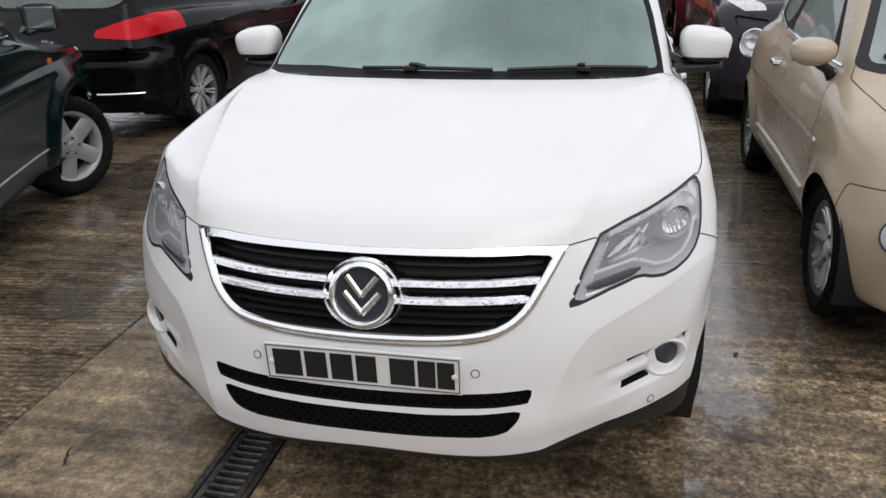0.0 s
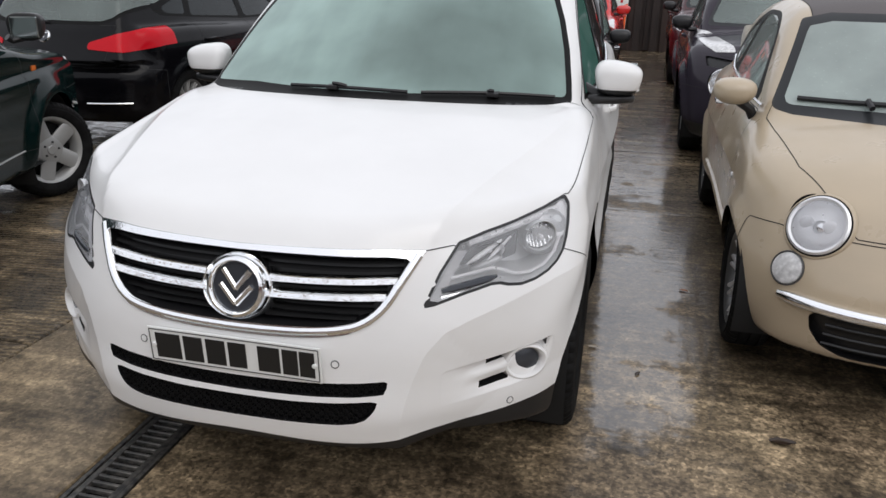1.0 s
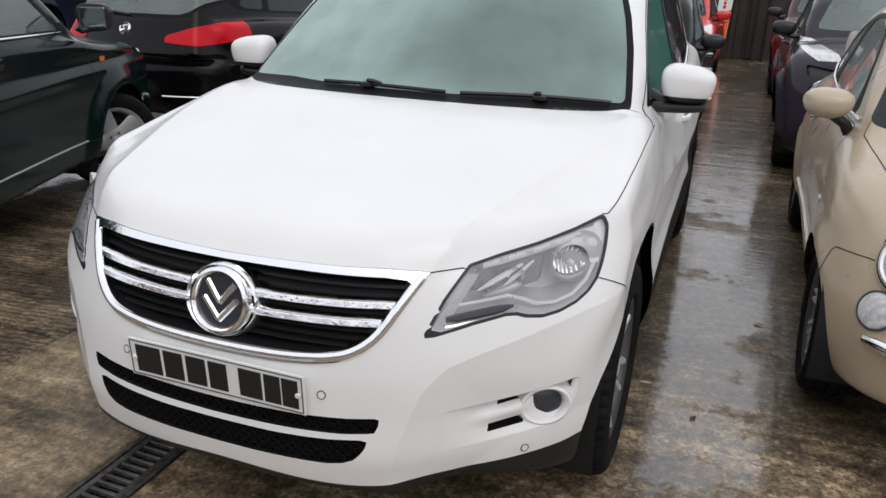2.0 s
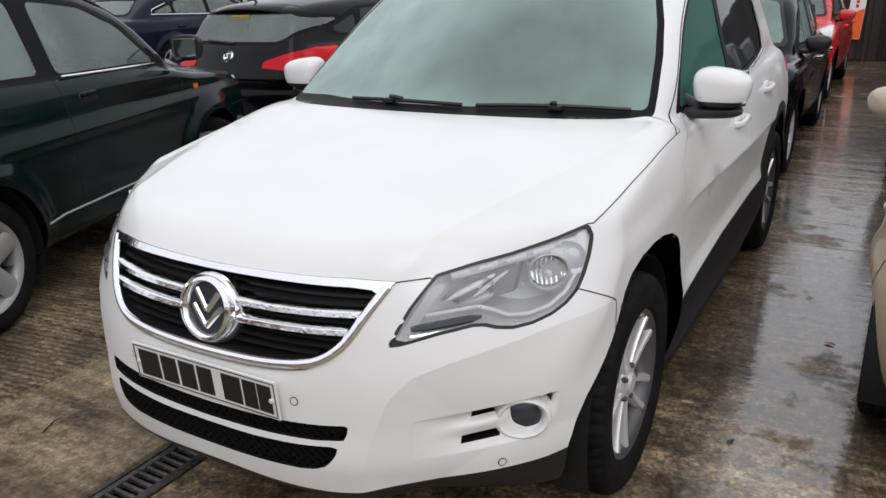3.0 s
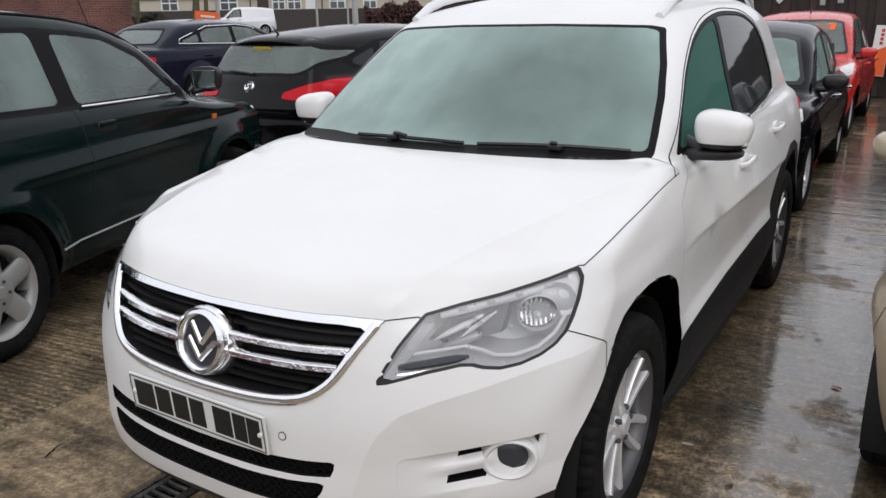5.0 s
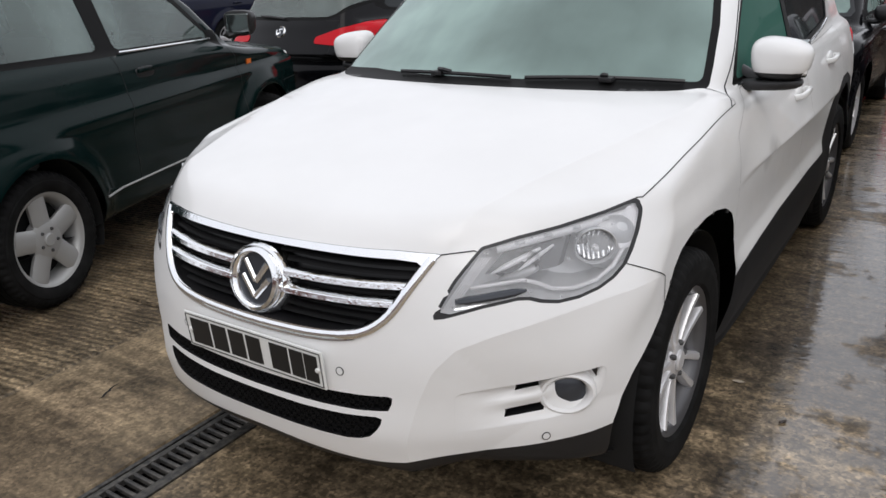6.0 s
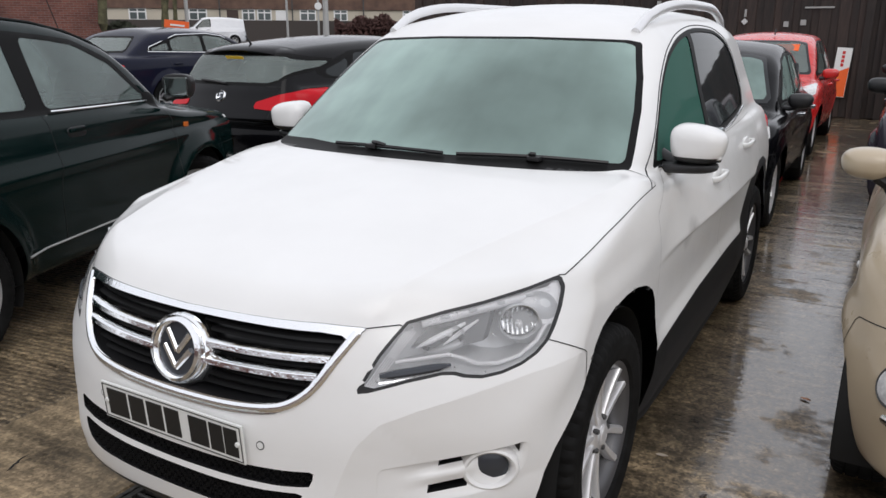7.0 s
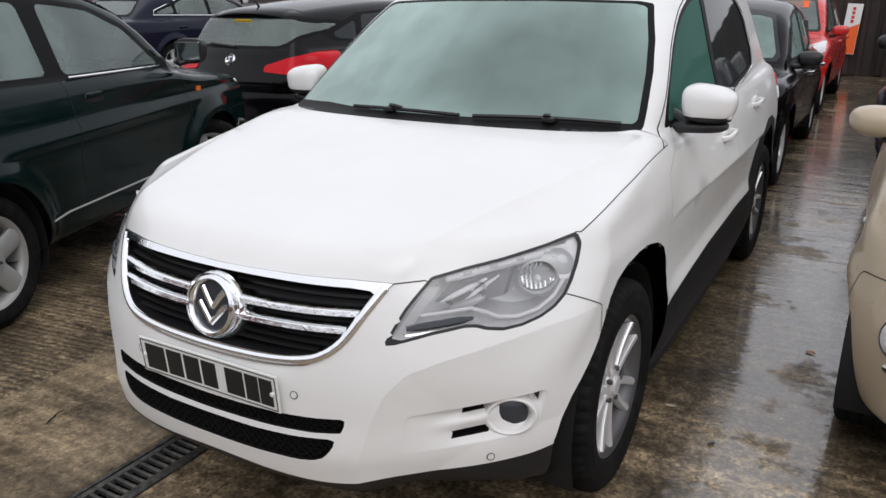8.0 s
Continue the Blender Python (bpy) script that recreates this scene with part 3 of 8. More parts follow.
def wheel(style, radius, width, rim_r, rim_mat, spoke_mat=None):
    """Parts of one wheel about its hub; the outer face looks along +x."""
    spoke_mat = spoke_mat or rim_mat
    w = new("wheel")
    h = width / 2
    R, r = radius, rim_r
    prof = [(r - 0.004, -h * 0.75), (r + 0.012, -h * 0.92), ((R + r) / 2, -h), (R - 0.022, -h * 0.93), (R - 0.006, -h * 0.80)]
    for g in (-0.45, 0.0, 0.45):
        prof += [(R, h * (g - 0.16)), (R, h * (g - 0.045)), (R - 0.007, h * (g - 0.04)), (R - 0.007, h * (g + 0.04)), (R, h * (g + 0.045)), (R, h * (g + 0.16))]
    prof += [(R - 0.006, h * 0.80), (R - 0.022, h * 0.93), (R - 0.035, h * 0.965), (R - 0.04, h * 0.955), ((R + r) / 2 + 0.006, h), ((R + r) / 2 - 0.006, h * 0.995), (r + 0.014, h * 0.93), (r + 0.002, h * 0.80), (r - 0.004, h * 0.75)]
    bm = lathe(prof, 168)
    for v in bm.verts:
        rr = math.hypot(v.co.y, v.co.z)
        step_no = round(math.atan2(v.co.z, v.co.y) / (2 * math.pi) * 168) % 3
        if step_no == 0 and abs(v.co.x) > h * 0.55 and rr > R - 0.030:
            v.co.y *= (rr - 0.008) / rr
            v.co.z *= (rr - 0.008) / rr
    part("tyre", bm, RUBBER, w, smooth=True)
    bm = lathe([(r - 0.004, -h * 0.8), (r - 0.02, -h * 0.7), (r - 0.035, 0), (r - 0.026, h * 0.55), (r - 0.016, h * 0.72), (r - 0.004, h * 0.80), (r + 0.004, h * 0.84), (r + 0.006, h * 0.80), (r, h * 0.7)], 64)
    part("rim", bm, rim_mat, w, smooth=True)
    bm = lathe([(0.0, -h * 0.05), (r - 0.03, -h * 0.05)], 40)
    part("brake_disc", bm, UNDER, w, smooth=True)
    face = h * style.get("face", 0.55)
    bm = lathe([(0.0, face + 0.004), (0.028, face + 0.004), (0.033, face), (0.034, face - 0.02)], 24)
    part("hub_cap", bm, style.get("cap", spoke_mat), w, smooth=True)
    bm = lathe([(0.033, face - 0.006), (style["hub"] * 0.8, face - 0.008), (style["hub"], face - 0.02), (style["hub"], face - 0.06), (0.02, face - 0.07)], 36)
    part("hub", bm, spoke_mat, w, smooth=True)
    n = style["spokes"]
    for i in range(n):
        for off in style["offsets"]:
            a = 2 * math.pi * (i + off) / n
            bm = bmesh.new()
            rows = []
            for t in (0.0, 0.25, 0.5, 0.75, 1.0):
                rad = style["hub"] * 0.75 + (r - 0.014 - style["hub"] * 0.75) * t
                half = style["in"] * (1 - t) + style["out"] * t
                x = face - 0.012 + style.get("dish", 0.02) * t * t
                sweep = style.get("sweep", 0.0) * (1 if off > 0 else -1) * t * t
                rows.append([bm.verts.new((x + dx, (dy * half) + sweep, rad)) for dx, dy in ((-0.03, -0.9), (-0.010, -1.0), (0.0, -0.72), (0.003, 0.0), (0.0, 0.72), (-0.010, 1.0), (-0.03, 0.9))])
            for p, q in zip(rows, rows[1:]):
                for j in range(6):
                    bm.faces.new((p[j], p[j + 1], q[j + 1], q[j]))
                bm.faces.new((p[6], p[0], q[0], q[6]))
            bm.faces.new(rows[0])
            bm.faces.new(rows[-1][::-1])
            bmesh.ops.transform(bm, matrix=Matrix.Rotation(a, 4, 'X'), verts=bm.verts[:])
            part("spoke", bm, spoke_mat, w, smooth=True)
    for i in range(style.get("bolts", 5)):
        a = 2 * math.pi * (i + 0.5) / style.get("bolts", 5)
        bm = lathe([(0.0, face + 0.001), (0.007, face), (0.009, face - 0.006), (0.009, face - 0.03)], 8, m=Matrix.Rotation(a, 4, 'X') @ pose(0, 0, 0.055))
        part("wheel_bolt", bm, GREYPL, w, smooth=True)
    return w


def put_wheels(car, P, style, width, rim_r, rim_mat, track, steer=0.0, spoke_mat=None):
    first = wheel(style, P["tyre"], width, rim_r, rim_mat, spoke_mat)
    first.parent = car
    first.location = (track, P["hubs"][0], P["tyre"])
    first.rotation_euler = (0.35, 0, steer)
    for sx, hub, turn, st in ((-1, 0, math.pi, steer), (1, 1, 0, 0), (-1, 1, math.pi, 0)):
        m = Matrix.Translation((sx * track, P["hubs"][hub], P["tyre"])) @ Euler((0, 0, turn + st)).to_matrix().to_4x4() @ Euler((0.9 * sx + hub, 0, 0)).to_matrix().to_4x4()
        copy_thing(first, m)


def wheel_wells(car, P, track):
    """Dark liners inside the arches, so that nothing shows through."""
    for sx in (-1, 1):
        for hub in P["hubs"]:
            bm = lathe([(P["arch"] + 0.012, 0.0), (P["arch"] + 0.012, -0.42), (0.05, -0.42)], 40, m=pose(P["half"] - 0.012, hub, P["tyre"]))
            if sx < 0:
                bmesh.ops.scale(bm, vec=(-1, 1, 1), verts=bm.verts[:])
            bmesh.ops.bisect_plane(bm, geom=bm.verts[:] + bm.edges[:] + bm.faces[:], plane_co=(0, 0, 0.17), plane_no=(0, 0, -1), clear_outer=True)
            part("wheel_arch_liner", bm, UNDER, car, smooth=True)


def cut_arches(sh, P):
    for hub in P["hubs"]:
        sh.mark("hole", "side", where=lambda x, y, z: np.abs(x) > P["half"] * 0.62, sd=lambda x, y, z, hub=hub: np.sqrt((y - hub) ** 2 + ((z - P["tyre"]) * P.get("arch_squash", 1.0)) ** 2) - P["arch"])


def mirror(car, P, at, size, paint_mat, arm=(0.09, 0.02, -0.05), base_mat=None, band=True, lens=False, power=2.7, droop=0.0):
    """A door mirror on both sides: painted cap, dark lower half and stalk, glass at the back."""
    for s in (-1, 1):
        holder = new("door_mirror")
        holder.parent = car
        holder.location = (s * at[0], at[1], at[2])
        bm = pebble(size, power, 32, 20)
        for v in bm.verts:
            if v.co.y > size[1] * 0.35:
                v.co.y = size[1] * 0.35 + (v.co.y - size[1] * 0.35) * 0.15
            v.co.x *= 1 + 0.10 * (v.co.z / size[2])
            if droop:
                o = s * v.co.x / size[0]
                v.co.z *= 1 - droop * max(0.0, 0.5 + 0.5 * o) ** 1.5 if v.co.z > -0.2 * size[2] else 0.80
        cap = bm.copy()
        bmesh.ops.bisect_plane(cap, geom=cap.verts[:] + cap.edges[:] + cap.faces[:], plane_co=(0, 0, -size[2] * (0.46 if band else 0.9)), plane_no=(0, 0, -1), clear_outer=True)
        part("mirror_cap", cap, paint_mat, holder, smooth=True)
        bmesh.ops.bisect_plane(bm, geom=bm.verts[:] + bm.edges[:] + bm.faces[:], plane_co=(0, 0, -size[2] * (0.46 if band else 0.9)), plane_no=(0, 0, 1), clear_outer=True)
        part("mirror_lower", bm, base_mat or BLACKPL, holder, smooth=True)
        g = block(size[0] * 1.60, 0.006, size[2] * 1.55, pose(0, size[1] * 0.42, 0), 0.01)
        part("mirror_glass", g, MIRRORFACE, holder)
        bm = tube([(-s * size[0] * 0.3, 0, -size[2] * 0.8), (-s * (size[0] * 0.8), arm[1] * 0.5, -size[2] * 0.95 + arm[2] * 0.2), (-s * (size[0] + arm[0]), arm[1], -size[2] * 0.7 + arm[2])], 0.030, 10, flat=0.75)
        part("mirror_arm", bm, base_mat or BLACKPL, holder, smooth=True)
        if lens:
            bm = pebble((0.034, 0.02, 0.009), 3, 16, 8, pose(s * size[0] * 0.60, -size[1] * 0.42, -size[2] * 0.46, 0, 0, s * 38))
            part("indicator_lens", bm, WHITELENS, holder, smooth=True)


def cabin_fill(car, P, cloth, trim, wheel_side=-1):
    """Seats, dashboard, steering wheel and floor seen through the panes."""
    wy, wz = P["screen"][0], P["belt"]
    w = P["cabin"](np.array([wy + 1.0]))[0]
    part("cabin_floor", block(2 * w - 0.1, P["back"][0] - wy - 0.5, 0.06, pose(0, (P["back"][0] + wy) / 2 + 0.1, 0.42)), UNDER, car)
    part("dashboard", block(2 * w - 0.14, 0.42, 0.34, pose(0, wy + 0.38, wz - 0.19), 0.06), trim, car, smooth=True)
    for s in (-1, 1):
        sx = s * w * 0.46
        y0 = wy + 0.95
        seat = part("front_seat", block(0.50, 0.52, 0.20, pose(sx, y0, 0.62), 0.06), cloth, car, smooth=True)
        part("seat_back", block(0.48, 0.16, 0.62, pose(sx, y0 + 0.36, 0.94, -14), 0.06), cloth, car, smooth=True)
        part("head_restraint", block(0.26, 0.10, 0.18, pose(sx, y0 + 0.48, P["belt"] + 0.28, -8), 0.04), cloth, car, smooth=True)
    bm = block(2 * w - 0.2, 0.16, 0.66, pose(0, min(wy + 2.1, P["back"][0] - 0.45), 0.92, -16), 0.06)
    part("rear_seat", bm, cloth, car, smooth=True)
    ring = [(0.18 * math.cos(t), 0.0, 0.18 * math.sin(t)) for t in np.linspace(0, 2 * math.pi, 33)]
    m = pose(wheel_side * w * 0.46, wy + 0.66, wz - 0.06, -62 + 90, 0, 0)
    part("steering_wheel", tube([m @ Vector(p) for p in ring], 0.016, 8, caps=False), trim, car, smooth=True)


def plate_bars(parent, w, h, groups, m, card, ink=None):
    """A number plate with plain bars for its characters."""
    p = new("number_plate")
    p.parent = parent
    p.matrix_local = m
    part("plate_card", block(w, 0.006, h, None, 0.0025), card, p)
    frame_bm = bmesh.new()
    for sx, sz, px, pz in ((w - 0.012, 0.0022, 0, h / 2 - 0.006), (w - 0.012, 0.0022, 0, -h / 2 + 0.006), (0.0022, h - 0.012, w / 2 - 0.006, 0), (0.0022, h - 0.012, -w / 2 + 0.006, 0)):
        block(sx, 0.003, sz, pose(px, -0.0032, pz), bm=frame_bm)
    part("plate_border", frame_bm, GREYPL, p)
    for x0, x1 in groups:
        part("plate_bar", block(x1 - x0, 0.003, h * 0.71, pose((x0 + x1) / 2, -0.0036, 0)), ink or INK, p)
    for s in (-1, 1):
        part("plate_screw", lathe([(0.0, -0.006), (0.006, -0.005), (0.008, 0.0)], 12, "y", pose(s * w * 0.465, -0.003, 0)), card, p, smooth=True)
    return p

# ---- the yard floor: wet concrete ----
def concrete(name, ribs, tone=1.0, wet=0.5, harsh=1.0):
    """Stained wet concrete: blotches, grit, tamped cross lines, and a water film that breaks up the gloss."""
    m = mat(name, (0.12, 0.10, 0.08), 0.5)
    n, l, b = nodes_of(m)

    def times(a, c):
        x = n.new("ShaderNodeMix")
        x.data_type, x.blend_type = 'RGBA', 'MULTIPLY'
        x.inputs[0].default_value = 1
        l.new(a, x.inputs[6])
        l.new(c, x.inputs[7])
        return x.outputs[2]
    big = add_noise(m, 0.75, 9)
    big.inputs["Roughness"].default_value = 0.68
    stain = add_noise(m, 2.6, 9, stretch=(1.0, 0.8, 1))
    stain.inputs["Roughness"].default_value = 0.7
    fine = add_noise(m, 70, 5)
    grit = add_noise(m, 24, 6)
    lines = add_noise(m, 1.0, 8, stretch=(0.9, 4.2, 1))
    lines.inputs["Roughness"].default_value = 0.65
    tamp = add_noise(m, 1.0, 3, stretch=(0.55, 13.0, 1))
    t = tone
    base = ramp(m, big.outputs[0], [(0.30, (0.112 * t, 0.082 * t, 0.052 * t)), (0.45, (0.17 * t, 0.127 * t, 0.079 * t)), (0.58, (0.245 * t, 0.186 * t, 0.114 * t)), (0.75, (0.33 * t, 0.255 * t, 0.165 * t))])
    dark = ramp(m, stain.outputs[0], [(0.38, grey(0.42)), (0.46, grey(0.85)), (0.62, grey(1.22))])
    grain = ramp(m, fine.outputs[0], [(0.3, grey(1 - 0.30 * harsh)), (0.7, grey(1 + 0.28 * harsh))])
    gritty = ramp(m, grit.outputs[0], [(0.32, grey(1 - 0.42 * harsh)), (0.55, grey(1.02)), (0.75, grey(1 + 0.30 * harsh))])
    cross = ramp(m, lines.outputs[0], [(0.38, grey(0.66)), (0.48, grey(0.97)), (0.62, grey(1.38))])
    col = times(times(times(times(base.outputs[0], dark.outputs[0]), grain.outputs[0]), gritty.outputs[0]), cross.outputs[0])
    l.new(col, b.inputs["Base Color"])
    # rough aggregate showing through the worn face
    pebbles = add_noise(m, 85, kind="ShaderNodeTexVoronoi")
    band = ramp(m, tamp.outputs[0], [(0.40, grey(0.86)), (0.52, grey(1.0)), (0.60, grey(1.30)), (0.68, grey(1.42))])
    col = times(col, band.outputs[0])
    peb = ramp(m, pebbles.outputs[1], [(0.15, grey(1 - 0.32 * harsh)), (0.5, grey(1.0)), (0.9, grey(1 + 0.50 * harsh))])
    col = times(col, peb.outputs[0])
    film = add_noise(m, 1.5, 11, stretch=(0.9, 0.55, 1))
    film.inputs["Roughness"].default_value = 0.66
    mixf = n.new("ShaderNodeMath")
    mixf.operation = 'MULTIPLY_ADD'
    mixf.inputs[1].default_value = 0.45
    l.new(lines.outputs[0], mixf.inputs[0])
    l.new(film.outputs[0], mixf.inputs[2])
    # water gathers towards the far end of the yard
    where_ = n.new("ShaderNodeTexCoord")
    axes_ = n.new("ShaderNodeSeparateXYZ")
    l.new(where_.outputs["Object"], axes_.inputs[0])
    fall_ = n.new("ShaderNodeMapRange")
    fall_.inputs[1].default_value, fall_.inputs[2].default_value = -0.4, 2.1
    fall_.inputs[3].default_value, fall_.inputs[4].default_value = 0.20, -0.04
    l.new(axes_.outputs[1], fall_.inputs[0])
    sum_ = n.new("ShaderNodeMath")
    sum_.operation = 'ADD'
    l.new(mixf.outputs[0], sum_.inputs[0])
    l.new(fall_.outputs[0], sum_.inputs[1])
    mixf = sum_
    c = 0.225 + wet
    soak = ramp(m, mixf.outputs[0], [(c - 0.02, grey(0.84)), (c + 0.03, grey(1.02))])
    col = times(col, soak.outputs[0])
    l.new(col, b.inputs["Base Color"])
    b.inputs["Roughness"].default_value = 0.48
    add_bump(m, grit.outputs[0], 0.14, 0.008)
    add_bump(m, fine.outputs[0], 0.30, 0.002)
    add_bump(m, lines.outputs[0], 0.30, 0.014)
    b.inputs["Specular IOR Level"].default_value = 0.30
    # the water lying on it: a level film with broken edges that thins out to damp patches
    water = ramp(m, mixf.outputs[0], [(c - 0.005, grey(1.0)), (c + 0.02, grey(0.42)), (c + 0.06, grey(0.06))])
    l.new(water.outputs[0], b.inputs["Coat Weight"])
    calm = ramp(m, mixf.outputs[0], [(c - 0.10, grey(0.02)), (c, grey(0.05)), (c + 0.06, grey(0.16)), (c + 0.14, grey(0.30))])
    l.new(calm.outputs[0], b.inputs["Coat Roughness"])
    b.inputs["Coat IOR"].default_value = 2.0
    ripples = add_noise(m, 1.0, 4, stretch=(9.0, 30.0, 1))
    ripple = None
    for src, strength, dist in ((lines, 0.24, 0.010), (tamp, 0.34, 0.008), (ripples, 0.40, 0.005), (grit, 0.16, 0.003), (fine, 0.14, 0.0014)):
        bp = n.new("ShaderNodeBump")
        bp.inputs["Strength"].default_value = strength
        bp.inputs["Distance"].default_value = dist
        l.new(src.outputs[0], bp.inputs["Height"])
        if ripple:
            l.new(ripple.outputs[0], bp.inputs["Normal"])
        ripple = bp
    l.new(ripple.outputs[0], b.inputs["Coat Normal"])
    if ribs:
        tc = n.new("ShaderNodeTexCoord")
        mp = n.new("ShaderNodeMapping")
        mp.inputs["Rotation"].default_value = (0, 0, radians(ribs[1]))
        wv = n.new("ShaderNodeTexWave")
        wv.bands_direction = 'Y'
        wv.inputs["Scale"].default_value = ribs[0]
        wv.inputs["Distortion"].default_value = 5.0
        wv.inputs["Detail"].default_value = 4
        wv.inputs["Detail Scale"].default_value = 3.0
        l.new(tc.outputs["Object"], mp.inputs[0])
        l.new(mp.outputs[0], wv.inputs["Vector"])
        add_bump(m, wv.outputs[0], ribs[2], 0.012)
        ribc = ramp(m, wv.outputs[0], [(0.1, grey(0.58)), (0.6, grey(1.14))])
        l.new(times(col, ribc.outputs[0]), b.inputs["Base Color"])
    return m


CONCRETE = concrete("wet_concrete", None, 1.0, 0.54, 1.25)
SMOOTHED = concrete("smooth_wet_concrete", None, 0.92, 0.44, 0.75)
RIBBED = concrete("ribbed_wet_concrete", (9.0, -8.0, 0.55), 0.80, 0.46, 1.0)
TARMAC = mat("wet_tarmac", (0.04, 0.04, 0.042), 0.45)
l_ = ramp(TARMAC, add_noise(TARMAC, 0.8).outputs[0], [(0.3, grey(0.03)), (0.7, grey(0.075))])
nodes_of(TARMAC)[1].new(l_.outputs[0], nodes_of(TARMAC)[2].inputs["Base Color"])

def rise(x, y):
    """The street beyond the yard lies a little higher."""
    d = -0.72 * x + 0.69 * y
    return -0.06 + 0.045 * min(max(d - 10.5, 0.0), 6.0) + 0.013 * min(max(d - 16.5, 0.0), 70.0)


g = bmesh.new()
lines = [-1500, -600, -250, -120, -80, -60, -50, -42, -35, -30, -26, -22, -18, -14, -10, -5, 0, 5, 10, 14, 18, 22, 26, 30, 35, 42, 50, 60, 80, 120, 250, 600, 1500]
rows_ = [[g.verts.new((x, y, rise(x, y))) for x in lines] for y in lines]
for r0, r1 in zip(rows_, rows_[1:]):
    for k in range(len(lines) - 1):
        g.faces.new((r0[k], r0[k + 1], r1[k + 1], r1[k]))
ground = part("ground", g, TARMAC, smooth=True)
tagged(ground, "wide dark wet tarmac ground rising to the street", "ground", kind="structure")

pave = thing("pavement", pose(0, 0, 0), "wet stained concrete yard slabs with open joints", "pavement", kind="structure")


def slab(x0, x1, y0, y1, material):
    bm = block(x1 - x0 - 0.007, y1 - y0 - 0.007, 0.12, pose((x0 + x1) / 2, (y0 + y1) / 2, -0.06), 0.006, 1)
    ob = part("slab", bm, material, pave)
    return ob


DRAIN_L, DRAIN_R = -0.625, -0.435
ys = [-9.0, -5.2, -0.9, 3.6, 8.1, 12.6, 17.9]
for y0, y1 in zip(ys, ys[1:]):
    slab(-1.44, DRAIN_L, y0, y1, SMOOTHED)
    slab(DRAIN_R, 2.6, y0, y1, CONCRETE)
    slab(2.6, 6.6, y0, y1, CONCRETE)
    slab(6.6, 10.6, y0, y1, CONCRETE)
    for x0 in (-5.44, -9.44, -13.44):
        if 0.69 * y1 - 0.72 * x0 < 11.5 or x0 > -6:
            slab(x0, x0 + 4.0, y0 + 1.7, y1 + 1.7, RIBBED)
slab(DRAIN_L, DRAIN_R, -9.0, -2.52, CONCRETE)
slab(DRAIN_L, DRAIN_R, 6.36, 17.9, CONCRETE)

# a short crack in the slab beside the drain
rng_ = random.Random(11)
path_ = [(-1.093 - 0.0055 * k + rng_.uniform(-0.004, 0.004), 0.14 + 0.0135 * k + rng_.uniform(-0.004, 0.004), 0.0012) for k in range(9)]
part("crack", tube(path_, 0.004, 5, flat=0.3, taper=[0.3, 0.8, 1.3, 0.9, 1.4, 1.0, 0.8, 0.6, 0.2]), GAP, pave, "short dark crack in the concrete")

